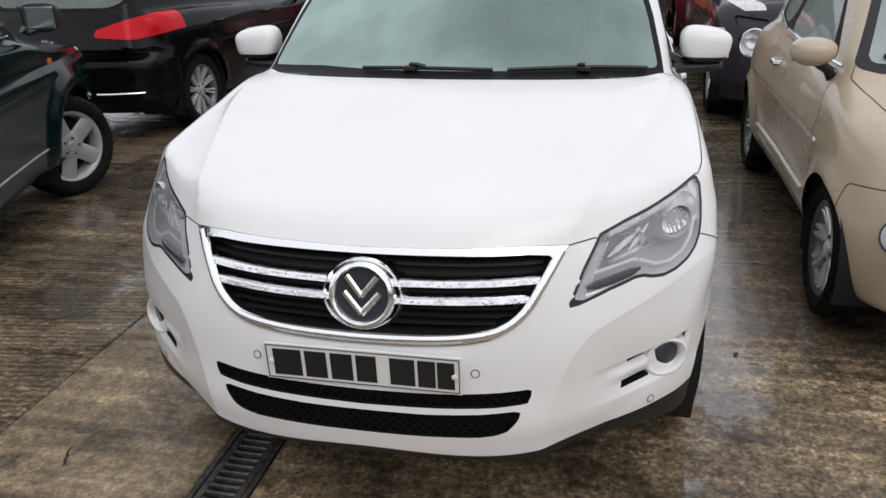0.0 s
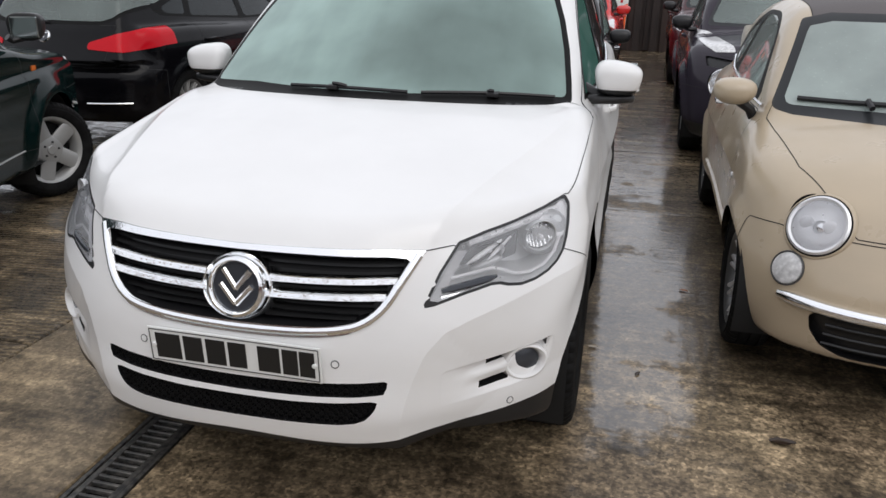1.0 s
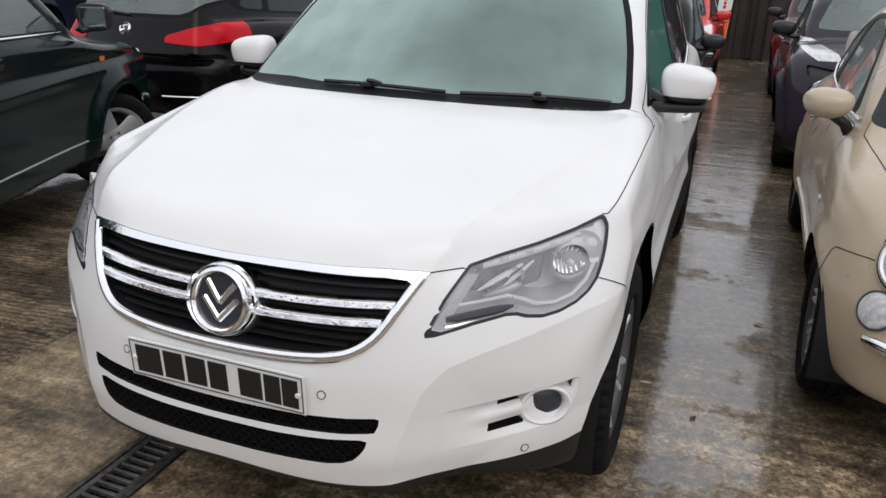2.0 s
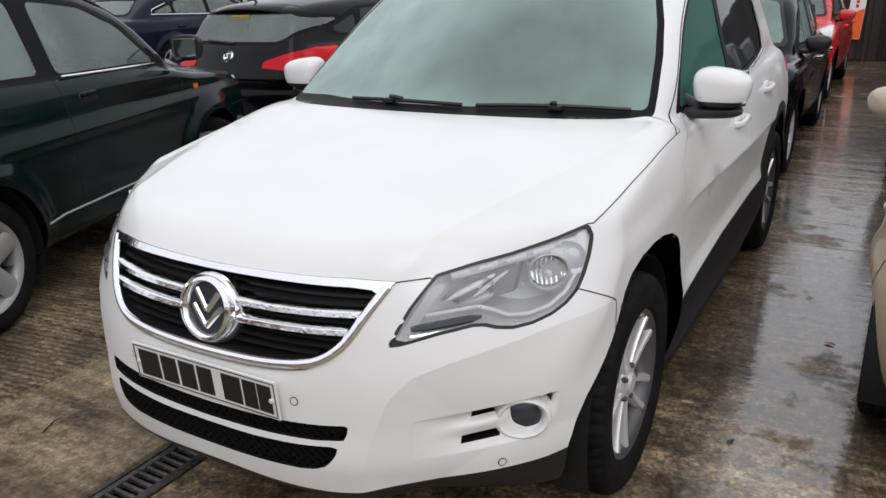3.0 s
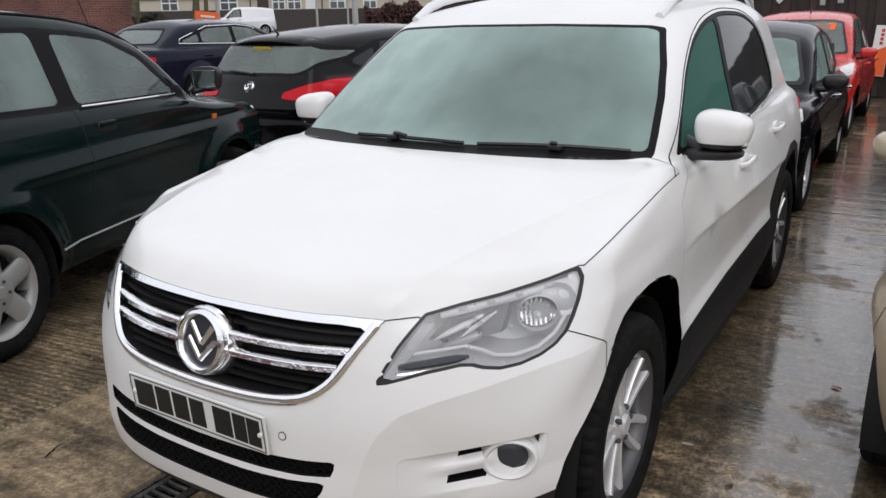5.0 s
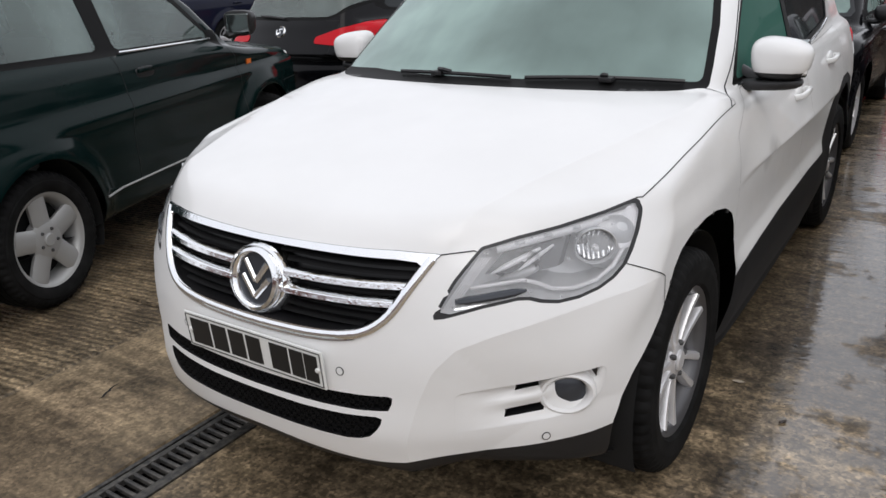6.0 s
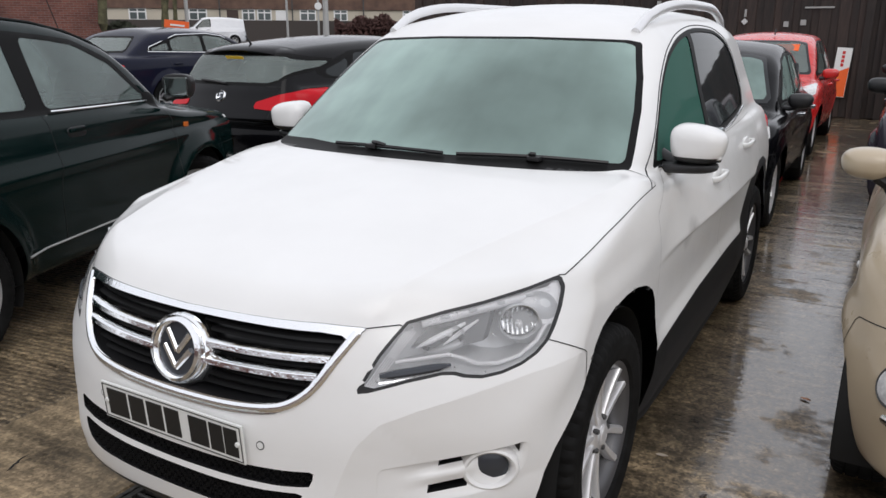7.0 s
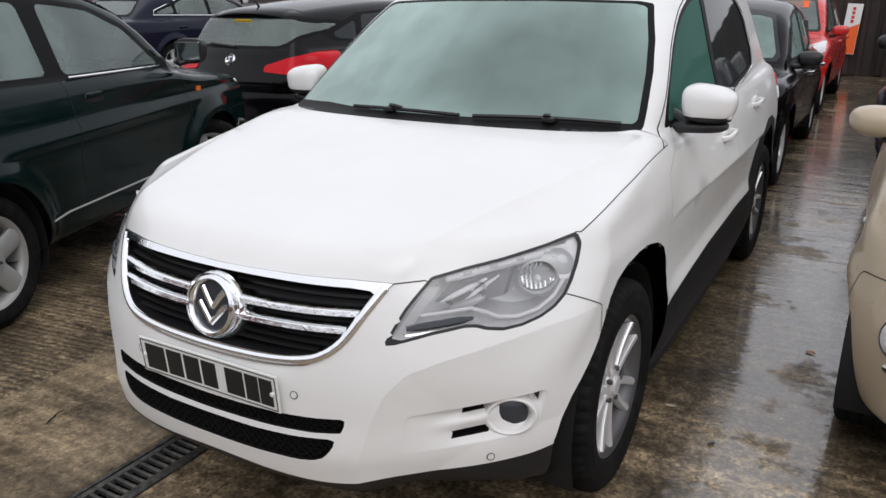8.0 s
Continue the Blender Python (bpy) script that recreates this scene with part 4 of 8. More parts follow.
# ---- the white off-road car ----
def white_car():
    car = thing("parked_car", pose(0, 0, 0), "white compact SUV with chrome grille, parked on wet concrete", "car", "parked cars")
    P = dict(length=4.40, half=0.885, height=1.70, tyre=0.345, arch=0.388, arch_squash=0.845, hubs=(0.872, 3.476), flare=0.006, flare_width=0.16,
             top=curve((0.0, 0.858), (0.09, 0.892), (0.16, 0.928), (0.25, 0.958), (0.40, 0.994), (0.70, 1.056), (1.0, 1.102), (1.25, 1.117), (1.6, 1.07), (2.5, 1.085), (3.6, 1.12), (4.4, 1.12)),
             drop=curve((0.0, 0.045), (0.16, 0.07), (0.4, 0.086), (0.7, 0.090), (1.0, 0.080), (1.25, 0.060), (1.6, 0.03), (4.4, 0.03)), drop_power=2.9,
             side=curve((0.20, -0.05), (0.26, -0.028), (0.33, -0.008), (0.41, 0.010), (0.47, 0.014), (0.62, 0.002), (0.75, 0.004), (0.86, 0.0), (0.96, -0.018), (1.05, -0.045), (1.15, -0.08)),
             plan=curve((0.0, -0.02), (0.4, 0.0), (0.9, 0.012), (1.5, 0.006), (2.6, 0.004), (3.5, 0.008), (4.0, -0.02), (4.4, -0.09)),
             nose=curve((0.20, 0.05), (0.26, 0.002), (0.335, -0.008), (0.40, -0.018), (0.50, -0.008), (0.62, 0.004), (0.72, 0.028), (0.80, 0.052), (0.87, 0.085), (0.95, 0.13), (1.2, 0.35)),
             bow=curve((0.3, 0.42), (0.60, 0.40), (0.72, 0.45), (0.82, 0.51), (1.0, 0.54)), bow_power=2.9,
             tail=curve((0.25, 4.30), (0.45, 4.39), (0.70, 4.40), (0.95, 4.36), (1.2, 4.28)), tail_bow=0.22,
             floor=curve((0.0, 0.295), (0.25, 0.268), (0.6, 0.22), (3.8, 0.24), (4.4, 0.30)),
             roof=curve((1.6, 1.495), (1.75, 1.543), (1.9, 1.590), (2.4, 1.660), (3.0, 1.672), (3.6, 1.648), (4.1, 1.585), (4.4, 1.52)), crown=0.060,
             cabin=curve((1.0, 0.74), (1.5, 0.815), (2.2, 0.845), (3.2, 0.83), (4.2, 0.75)), belt=1.05, lean=0.34,
             screen=(1.085, 1.11, 1.51, 0.46), back=(4.28, 1.10, 0.62, 0.10), round=0.05, shoulder=0.05, blend=0.03)

    swage = curve((0.10, 0.500), (0.18, 0.505), (0.31, 0.549), (0.45, 0.592), (0.66, 0.660), (0.92, 0.735), (1.12, 0.775))
    flank = [(0.455, 0.20), (0.455, 0.38), (0.472, 0.46), (0.489, 0.52), (0.515, 0.590), (0.560, 0.645), (0.63, 0.674), (0.74, 0.706), (0.82, 0.728), (1.2, 0.80), (1.2, 0.20)]

    def extra(a, y, z):
        front = 1 - smooth(y, 0.55, 0.95)
        # bonnet swage running from the grille corner to the screen pillar
        sx = swage(y)
        f = 0.025 * (1 - np.exp(-np.maximum(a - sx, 0) / 0.055)) * smooth(z, 0.82, 0.9) * (1 - 0.65 * smooth(a, 0.77, 0.87)) * (1 - smooth(y, 0.95, 1.3)) * smooth(y, 0.02, 0.2)
        # flank of the bumper turned back from the middle piece along one crisp edge
        deep = smax(-poly_sd(a, z, flank), 0.0, 0.004)
        f = f + 0.074 * (1 - np.exp(-deep / 0.18)) * (1 - smooth(y, 0.36, 0.60)) * (1 - smooth(z, 0.72, 0.78))
        # hollow along the doors
        ridge = 0.545 + 0.055 * np.clip((y - 1.35) / 1.4, 0, 1)
        u = z - ridge
        f = f + (0.009 * np.exp(-(u / 0.20) ** 2) - 0.019 * smooth(-u, -0.006, 0.065)) * smooth(y, 1.20, 1.45) * (1 - smooth(y, 2.8, 3.15)) * smooth(a, 0.6, 0.7)
        return f
    P["extra"] = extra
    sh = car_shell(P, 0.016)
    low = lambda x, y, z: y < 0.75
    # panels
    sh.mark("underbody", "any", sd=lambda x, y, z: z - P["floor"](y) - 0.012, snap=False)
    sh.mark("front_bumper", "any", [(-0.5, 0.1), (-0.5, 0.94), (0.10, 0.94), (0.31, 0.94), (0.36, 0.84), (0.47, 0.795), (0.585, 0.735), (0.60, 0.1)], where=low, only=["body"])
    lead = curve((0.0, 0.088), (0.1, 0.089), (0.22, 0.098), (0.30, 0.113), (0.40, 0.139), (0.49, 0.172), (0.53, 0.205), (0.566, 0.245), (0.63, 0.312), (0.695, 0.395), (0.77, 0.505), (0.82, 0.575), (0.90, 0.66))
    wing = curve((0.50, 0.900), (0.545, 0.918), (0.58, 0.931), (0.673, 0.955), (0.77, 0.973), (0.87, 0.988), (1.0, 1.006), (1.123, 1.024), (1.317, 1.040), (1.5, 1.05))
    wing_x = curve((0.50, 0.80), (0.58, 0.828), (0.67, 0.842), (0.87, 0.850), (1.12, 0.853), (1.317, 0.851), (1.5, 0.85))
    cowl = curve((0.0, 1.03), (0.2, 1.04), (0.4, 1.075), (0.6, 1.165), (0.70, 1.25), (0.755, 1.315), (0.90, 1.38))
    sh.mark("bonnet", "any", where=lambda x, y, z: (z > 0.80) & (y < 1.5), sd=lambda x, y, z: np.maximum(np.maximum(lead(np.abs(x)) - y, y - cowl(np.abs(x))), np.where((y > 0.50) | (np.abs(x) > 0.80), 0.7 * (np.abs(x) - wing_x(y) + wing(y) - z), -1.0)))
    sh.mark("rear_bumper", "any", [(3.95, 0.2), (3.95, 0.62), (4.1, 0.72), (4.7, 0.72), (4.7, 0.2)], only=["body"])
    sh.mark("sill_cladding", "any", [(0.42, 0.15), (0.50, 0.345), (1.2, 0.465), (1.30, 0.486), (1.47, 0.500), (1.95, 0.524), (2.6, 0.542), (2.92, 0.546), (2.98, 0.62), (3.06, 0.73), (3.20, 0.815), (3.38, 0.855), (3.58, 0.852), (3.76, 0.80), (3.90, 0.70), (3.98, 0.56), (4.05, 0.46), (4.7, 0.42), (4.7, 0.15)], only=["body", "rear_bumper"])
    lip = curve((0.0, 0.332), (0.44, 0.334), (0.51, 0.347), (0.58, 0.355), (0.65, 0.361), (0.72, 0.366), (0.80, 0.375), (0.90, 0.392))
    sh.mark("lower_lip", "any", sd=lambda x, y, z: z - lip(np.abs(x)), where=low, only=["front_bumper", "sill_cladding", "body"])
    sh.mark("front_door", "side", [(1.30, 0.40), (1.30, 0.95), (1.52, 1.065), (2.42, 1.08), (2.42, 0.40)], only=["body"], where=lambda x, y, z: np.abs(x) > 0.6)
    sh.mark("rear_door", "side", [(2.42, 0.40), (2.42, 1.08), (3.42, 1.11), (3.42, 0.86), (3.16, 0.72), (3.05, 0.55), (3.04, 0.40)], only=["body"], where=lambda x, y, z: np.abs(x) > 0.6)
    sh.mark("tailgate", "rear", [(-1, 0.72), (0.70, 0.72), (0.70, 1.10), (-1, 1.10)], only=["body"])
    front_arch = [(0.40, 0.05), (0.405, 0.39), (0.425, 0.45), (0.458, 0.51), (0.51, 0.565), (0.572, 0.630), (0.612, 0.685), (0.648, 0.735), (0.70, 0.768), (0.78, 0.788), (0.90, 0.796), (1.01, 0.787), (1.12, 0.762), (1.22, 0.718), (1.285, 0.655), (1.305, 0.58), (1.29, 0.50), (1.268, 0.455), (1.262, 0.05)]
    sh.mark("hole", "side", front_arch, 0.02, where=lambda x, y, z: np.abs(x) > 0.55)
    cut_arches(sh, dict(P, hubs=P["hubs"][1:]))
    sh.mark("cowl", "any", where=lambda x, y, z: (z > 1.0) & (np.abs(x) < 0.70) & (y < 1.42), sd=lambda x, y, z: np.maximum(cowl(np.abs(x)) - y, y - 1.13 - 0.50 * x * x), only=["body"])
    # glass
    ws = lambda x, y, z: (z > 1.02) & (y < 2.2) & (y > 0.9)
    sh.mark("screen_band", "front", [(-1, 1.085), (-1, 1.519), (0.21, 1.517), (0.44, 1.511), (0.57, 1.506), (0.622, 1.496), (0.684, 1.37), (0.722, 1.265), (0.751, 1.149), (0.764, 1.085)], 0.008, where=ws, only=["body", "cowl"])
    sh.mark("windscreen", "front", [(-1, 1.126), (-1, 1.511), (0.21, 1.509), (0.44, 1.502), (0.56, 1.497), (0.606, 1.486), (0.663, 1.37), (0.701, 1.265), (0.731, 1.150), (0.741, 1.106), (0.5, 1.122)], 0.012, where=ws, only=["screen_band"])
    sg = lambda x, y, z: (z > 1.02) & (np.abs(x) > 0.45)
    arc = curve((1.30, 1.036), (1.42, 1.087), (1.55, 1.170), (1.65, 1.255), (1.76, 1.348), (1.92, 1.445), (2.09, 1.503), (2.37, 1.553), (2.743, 1.568), (3.108, 1.540), (3.32, 1.475), (3.42, 1.40), (3.47, 1.27))
    over = lambda y0, y1, down, count: [(float(y), float(arc(y)) - down) for y in np.linspace(y0, y1, count)]
    sh.mark("window_seal", "side", [(1.47, 1.075)] + over(1.56, 3.42, 0.011, 30) + [(3.45, 1.23), (3.33, 1.150), (2.4, 1.085)], where=sg)
    sh.mark("front_window", "side", [(1.52, 1.092)] + over(1.62, 2.355, 0.028, 16) + [(2.295, 1.294), (2.27, 1.102)], 0.006, where=sg, only=["window_seal"])
    sh.mark("rear_window", "side", [(2.33, 1.105), (2.355, 1.294)] + over(2.42, 3.38, 0.028, 20) + [(3.42, 1.24), (3.31, 1.165)], 0.006, where=sg, only=["window_seal"])
    sh.mark("rear_screen", "rear", [(-1, 1.14), (-1, 1.46), (0.52, 1.44), (0.62, 1.16)], 0.03, where=lambda x, y, z: z > 1.05)
    # lamps and openings of the front
    lamp = [(0.505, 0.716), (0.535, 0.797), (0.570, 0.864), (0.63, 0.880), (0.695, 0.892), (0.77, 0.911), (0.817, 0.928), (0.831, 0.905), (0.836, 0.86), (0.836, 0.825), (0.832, 0.795), (0.820, 0.772), (0.800, 0.755), (0.77, 0.743), (0.737, 0.739), (0.705, 0.745), (0.685, 0.753), (0.662, 0.755), (0.60, 0.743)]
    fr = lambda x, y, z: y < 0.60
    shut = [(-1, 0.848), (0.47, 0.848), (0.496, 0.857), (0.570, 0.862), (0.63, 0.878), (0.695, 0.890), (0.77, 0.909), (0.812, 0.925), (0.79, 0.945), (0.70, 0.930), (0.60, 0.915), (0.50, 0.900), (-1, 0.900)]
    sh.mark("bonnet", "any", sd=lambda x, y, z: poly_sd(np.abs(x), z, shut), where=fr, only=["front_bumper", "body"])
    sh.mark("lamp_seal", "any", sd=lambda x, y, z: poly_sd(np.abs(x), z, lamp) - 0.0050, where=fr)
    sh.mark("headlamp", "any", sd=lambda x, y, z: poly_sd(np.abs(x), z, lamp) + 0.0025, where=fr)
    grille = [(-1, 0.8585), (0.0, 0.8585), (0.20, 0.862), (0.40, 0.8635), (0.494, 0.857), (0.441, 0.762), (0.419, 0.722), (0.388, 0.690), (0.347, 0.662), (0.30, 0.648), (0.21, 0.637), (0.09, 0.632), (0.0, 0.631), (-1, 0.631)]
    def rounded(pts, first):
        """Cuts the corners of the lower part of an outline twice."""
        low = pts[first:]
        for _ in range(2):
            low = [low[0]] + [q for (xa, za), (xb, zb) in zip(low, low[1:]) for q in ((0.75 * xa + 0.25 * xb, 0.75 * za + 0.25 * zb), (0.25 * xa + 0.75 * xb, 0.25 * za + 0.75 * zb))] + [low[-1]]
        return pts[:first] + low
    grille = rounded(grille, 4)
    near = lambda x, y, z: y < 0.32
    sh.mark("grille_frame", "front", sd=lambda x, y, z: poly_sd(np.abs(x), z, grille), where=near)
    inner = [(-1, 0.845), (0.0, 0.845), (0.20, 0.8465), (0.40, 0.845), (0.465, 0.838), (0.430, 0.783), (0.403, 0.732), (0.375, 0.700), (0.338, 0.681), (0.29, 0.671), (0.18, 0.664), (0.0, 0.660), (-1, 0.660)]
    inner = rounded(inner, 4)
    sh.mark("grille_hole", "front", sd=lambda x, y, z: poly_sd(np.abs(x), z, inner), where=near)
    up = [(-1, 0.506), (0.0, 0.506), (0.22, 0.509), (0.35, 0.515), (0.430, 0.522), (0.416, 0.482), (0.34, 0.474), (0.22, 0.470), (0.0, 0.466), (-1, 0.466)]
    dn = [(-1, 0.450), (0.0, 0.450), (0.16, 0.451), (0.30, 0.456), (0.405, 0.464), (0.392, 0.436), (0.372, 0.409), (0.345, 0.396), (0.30, 0.389), (0.15, 0.386), (0.0, 0.385), (-1, 0.385)]
    sh.mark("upper_intake", "front", sd=lambda x, y, z: poly_sd(np.abs(x), z, up), where=near)
    sh.mark("lower_intake", "front", sd=lambda x, y, z: poly_sd(np.abs(x), z, dn), where=near)
    sh.mark("bumper_flank", "any", sd=lambda x, y, z: poly_sd(np.abs(x), z, flank), where=lambda x, y, z: (y < 0.60) & (z < 0.76), only=["front_bumper"])
    bump = ["front_bumper", "bumper_flank"]
    scoop_top = curve((0.555, 0.527), (0.567, 0.5285), (0.64, 0.537), (0.74, 0.550), (0.832, 0.560))
    scoop_low = curve((0.555, 0.420), (0.63, 0.427), (0.70, 0.432), (0.76, 0.440), (0.80, 0.456), (0.825, 0.490), (0.832, 0.52))
    rim_xs = [0.555, 0.60, 0.66, 0.72, 0.76, 0.79, 0.81, 0.825, 0.832]
    scoop = [(x, float(scoop_low(x))) for x in rim_xs] + [(x, float(scoop_top(x))) for x in rim_xs[::-1]]
    sh.mark("scoop", "any", sd=lambda x, y, z: poly_sd(np.abs(x), z, scoop), where=fr, only=bump)

    for nm, lab in (("front_bumper", ""), ("bonnet", ""), ("rear_bumper", ""), ("tailgate", "")):
        sh.take(nm, nm, WHITE, car, label=lab, crisp=nm == "front_bumper")
    for s in (-1, 1):
        sh.take("bumper_flank", "bumper_corner", WHITE, car, s, crisp=True)
    sh.take("body", "body_shell", WHITE, car)
    sh.take("underbody", "underbody", UNDER, car)
    sh.take("sill_cladding", "sill_cladding", CLAD, car, label="black plastic sill cladding")
    sh.take("lower_lip", "lower_lip", BLACKPL, car, label="black plastic chin lip")
    for s in (-1, 1):
        for nm in ("front_door", "rear_door"):
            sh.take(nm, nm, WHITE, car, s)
        sh.take("window_seal", "window_seal", SEAL, car, s)
        sh.take("front_window", "side_window", SIDEGLASS, car, s, -0.004, label="misted green side window")
        sh.take("rear_window", "side_window", DARKGLASS, car, s, -0.004, label="dark privacy side window")
    sh.take("screen_band", "screen_band", SEAL, car, label="black screen border")
    for s in (-1, 1):
        sh.take("cowl", "cowl_panel", BLACKPL, car, s, label="black plastic cowl below the screen")
    sh.take("windscreen", "windscreen", SCREEN, car, shift=-0.001, label="misted windscreen")
    sh.take("rear_screen", "rear_screen", DARKGLASS, car)
    flank_faces = sh.tag == sh.names.index("bumper_flank")
    sh.tag[flank_faces] = sh.names.index("front_bumper")
    sh.gaps(["front_bumper", "bonnet", "rear_bumper", "tailgate", "body", "grille_frame"], car, 0.0030)
    sh.gaps(["body", "front_door", "rear_door"], car, 0.0015, GREYPL)
    wheel_wells(car, P, 0.78)
    cabin_fill(car, P, SEATCLOTH, TRIM)

    # grille: sunk black back, slats, chrome frame, four bars, round badge
    g = sh.take("grille_hole", "grille", GRILLEBLACK, car, sink=0.055, sink_axis=(0, 1, 0), label="black slatted grille")
    sh.take("grille_frame", "grille_frame", CHROME, g, shift=0.005, rim=0.012, label="chrome grille surround")

    ring = [(0.477, 0.847), (0.436, 0.774), (0.411, 0.727), (0.382, 0.695), (0.343, 0.671), (0.295, 0.6595), (0.20, 0.650), (0.09, 0.6465), (0.02, 0.645)]
    ring = rounded(ring, 0)
    ring = ring + [(-x, z) for x, z in ring[::-1]]
    fine_ring = []
    for (xa, za), (xb, zb) in zip(ring, ring[1:]):
        fine_ring += [(xa + (xb - xa) * t, za + (zb - za) * t) for t in (0, 0.25, 0.5, 0.75)]
    fine_ring.append(ring[-1])
    part("grille_moulding", tube([(x, float(sh.front_y(x, z)) + 0.002, z) for x, z in fine_ring], 0.0135, 10, flat=0.85, up=Vector((0, 1, 0))), CHROME, g, "rounded chrome moulding", smooth=True)

    def strip(x0, x1, z, h, depth, material, parent, name, proud=0.0, zslope=0.0):
        xs = np.linspace(x0, x1, 15)
        zs = z + zslope * (np.abs(xs) - 0.1)
        yy = sh.front_y(xs, zs) - proud
        bm = bmesh.new()
        rings = []
        for x, y, zz in zip(xs, yy, zs):
            rings.append([bm.verts.new((x, y + dy, zz + dz)) for dy, dz in ((depth, -h / 2), (0.004, -h / 2), (0.0, -h * 0.38), (0.004, h * 0.2), (0.014, h / 2), (depth, h / 2))])
        for a, b in zip(rings, rings[1:]):
            for j in range(6):
                bm.faces.new((a[j], a[(j + 1) % 6], b[(j + 1) % 6], b[j]))
        bm.faces.new(rings[0])
        bm.faces.new(rings[-1][::-1])
        return part(name, bm, material, parent, smooth=True)
    for s in (-1, 1):
        strip(s * 0.075, s * 0.434, 0.783, 0.019, 0.03, CHROME, g, "chrome_bar", 0.004, 0.012)
        strip(s * 0.075, s * 0.407, 0.742, 0.019, 0.03, CHROME, g, "chrome_bar", 0.004, 0.012)
        for z in (0.826, 0.806, 0.764, 0.722, 0.702, 0.682):
            strip(s * 0.05, s * (0.435 if z > 0.77 else 0.40 if z > 0.73 else 0.37 if z > 0.69 else 0.33), z, 0.008, 0.02, HONEY, g, "grille_slat", -0.022)
    by = float(sh.front_y(0.0, 0.752)) - 0.010
    bt = pose(0, by, 0.752, -13)
    b = part("badge", lathe([(0.0, 0.012), (0.079, 0.012), (0.0795, 0.03)], 40, "y", bt), BADGE, g, "round dark badge with chrome ring", smooth=True)
    part("badge_ring", lathe([(0.066, 0.014), (0.068, 0.002), (0.074, -0.004), (0.082, 0.0), (0.087, 0.012), (0.088, 0.04)], 48, "y", bt), CHROME, b, smooth=True)
    for zt, half_w in ((0.046, 0.040), (0.004, 0.046)):
        for s in (-1, 1):
            part("badge_stroke", tube([bt @ Vector((0.0, 0.009, zt - 0.052)), bt @ Vector((s * half_w, 0.009, zt))], 0.0085, 6, flat=0.6, up=Vector((0, 1, 0))), CHROME, b)
    part("badge_mount", lathe([(0.086, 0.02), (0.090, 0.008), (0.096, 0.016), (0.099, 0.05)], 40, "y", bt @ Matrix.Diagonal((1.10, 1, 0.97, 1))), CHROME, b, smooth=True)

    # intakes with honeycomb mesh
    for nm in ("upper_intake", "lower_intake"):
        it = sh.take(nm, nm, GRILLEBLACK, car, sink=0.035, sink_axis=(0, 1, 0), label="black honeycomb intake")
        outline = up if nm == "upper_intake" else dn
        bm = bmesh.new()
        z = min(p[1] for p in outline)
        row = 0
        while z < max(p[1] for p in outline):
            xs = np.arange(-0.44, 0.44, 0.026) + (0.013 if row % 2 else 0)
            for x in xs[poly_sd(np.abs(xs), np.full(xs.shape, z), outline) < -0.002]:
                y = float(sh.front_y(x, z)) + 0.012
                for a in (30, 90, 150):
                    block(0.016, 0.010, 0.0035, pose(x, y, z, 0, a, 0), bm=bm)
            z += 0.0115
            row += 1
        part("honeycomb", bm, HONEY, it)
    plate_bars(car, 0.511, 0.108, [(-0.232, -0.157), (-0.147, -0.090), (-0.079, -0.022), (-0.012, 0.040), (0.075, 0.138), (0.146, 0.190), (0.195, 0.238)], pose(0.003, -0.012, 0.571, 4), PLATE)

    # headlamps: sealed lens over a grey bowl with two reflectors
    for s in (-1, 1):
        h = new("headlamp")
        h.parent = car
        sh.take("lamp_seal", "lamp_seal", BLACKPL, h, s)
        sh.take("headlamp", "lamp_lens", LENS, h, s, label="clear lens with rain drops")
        bowl = sh.take("headlamp", "lamp_bowl", LAMPGREY, h, s, sink=0.175, sink_axis=(-0.25 * s, 0.95, 0), label="silver lamp bowl")

        def at(x, z, deep, turn=26):
            return pose(s * x, float(sh.front_y(x, z)) + deep, z, 0, 0, s * turn)
        # smoked dome, with the round main beam let into its upper half
        part("lamp_dome", pebble((0.080, 0.050, 0.074), 2.1, 40, 24, at(0.764, 0.828, 0.118, 34)), DOME, h, "smoked grey dome", smooth=True)
        m = at(0.770, 0.838, 0.020, 38) @ Matrix.Diagonal((0.98, 1, 0.86, 1))
        part("main_reflector", lathe([(0.050, 0.004), (0.047, 0.018), (0.036, 0.034), (0.020, 0.043), (0.0, 0.046)], 40, "y", m), BRIGHT, h, smooth=True)
        part("reflector_rim", lathe([(0.050, 0.022), (0.054, 0.004), (0.053, 0.0), (0.050, 0.001), (0.048, 0.010)], 40, "y", m), DOME, h, smooth=True)
        part("bulb", pebble((0.009, 0.013, 0.012), 2, 14, 10, m @ pose(0, 0.006, -0.006)), LAMPSILVER, h, smooth=True)
        for k in range(-3, 4):
            half_h = math.sqrt(0.046 ** 2 - (k * 0.0125) ** 2)
            part("reflector_flute", tube([m @ Vector((k * 0.0125, 0.036 - 0.018 * q * q - 60 * (k * 0.0125) ** 2 * 0.12, q * half_h)) for q in (-1, -0.5, 0, 0.5, 1)], 0.0050, 10, caps=False), BRIGHT, h, smooth=True)
        # hollow mirror of the dipped beam, dark shelf below it, silver brow above
        dm = at(0.632, 0.818, 0.040, 24) @ pose(0, 0, 0, 0, -s * 20, 0)
        # dark plate added behind the mirror, standing in for the chamber's shade
        box_ = [(0.568, 0.796), (0.592, 0.840), (0.64, 0.853), (0.700, 0.866), (0.703, 0.800), (0.66, 0.792)]
        near_ = [(s * x, float(sh.front_y(x, z)) + 0.060, z) for x, z in box_]
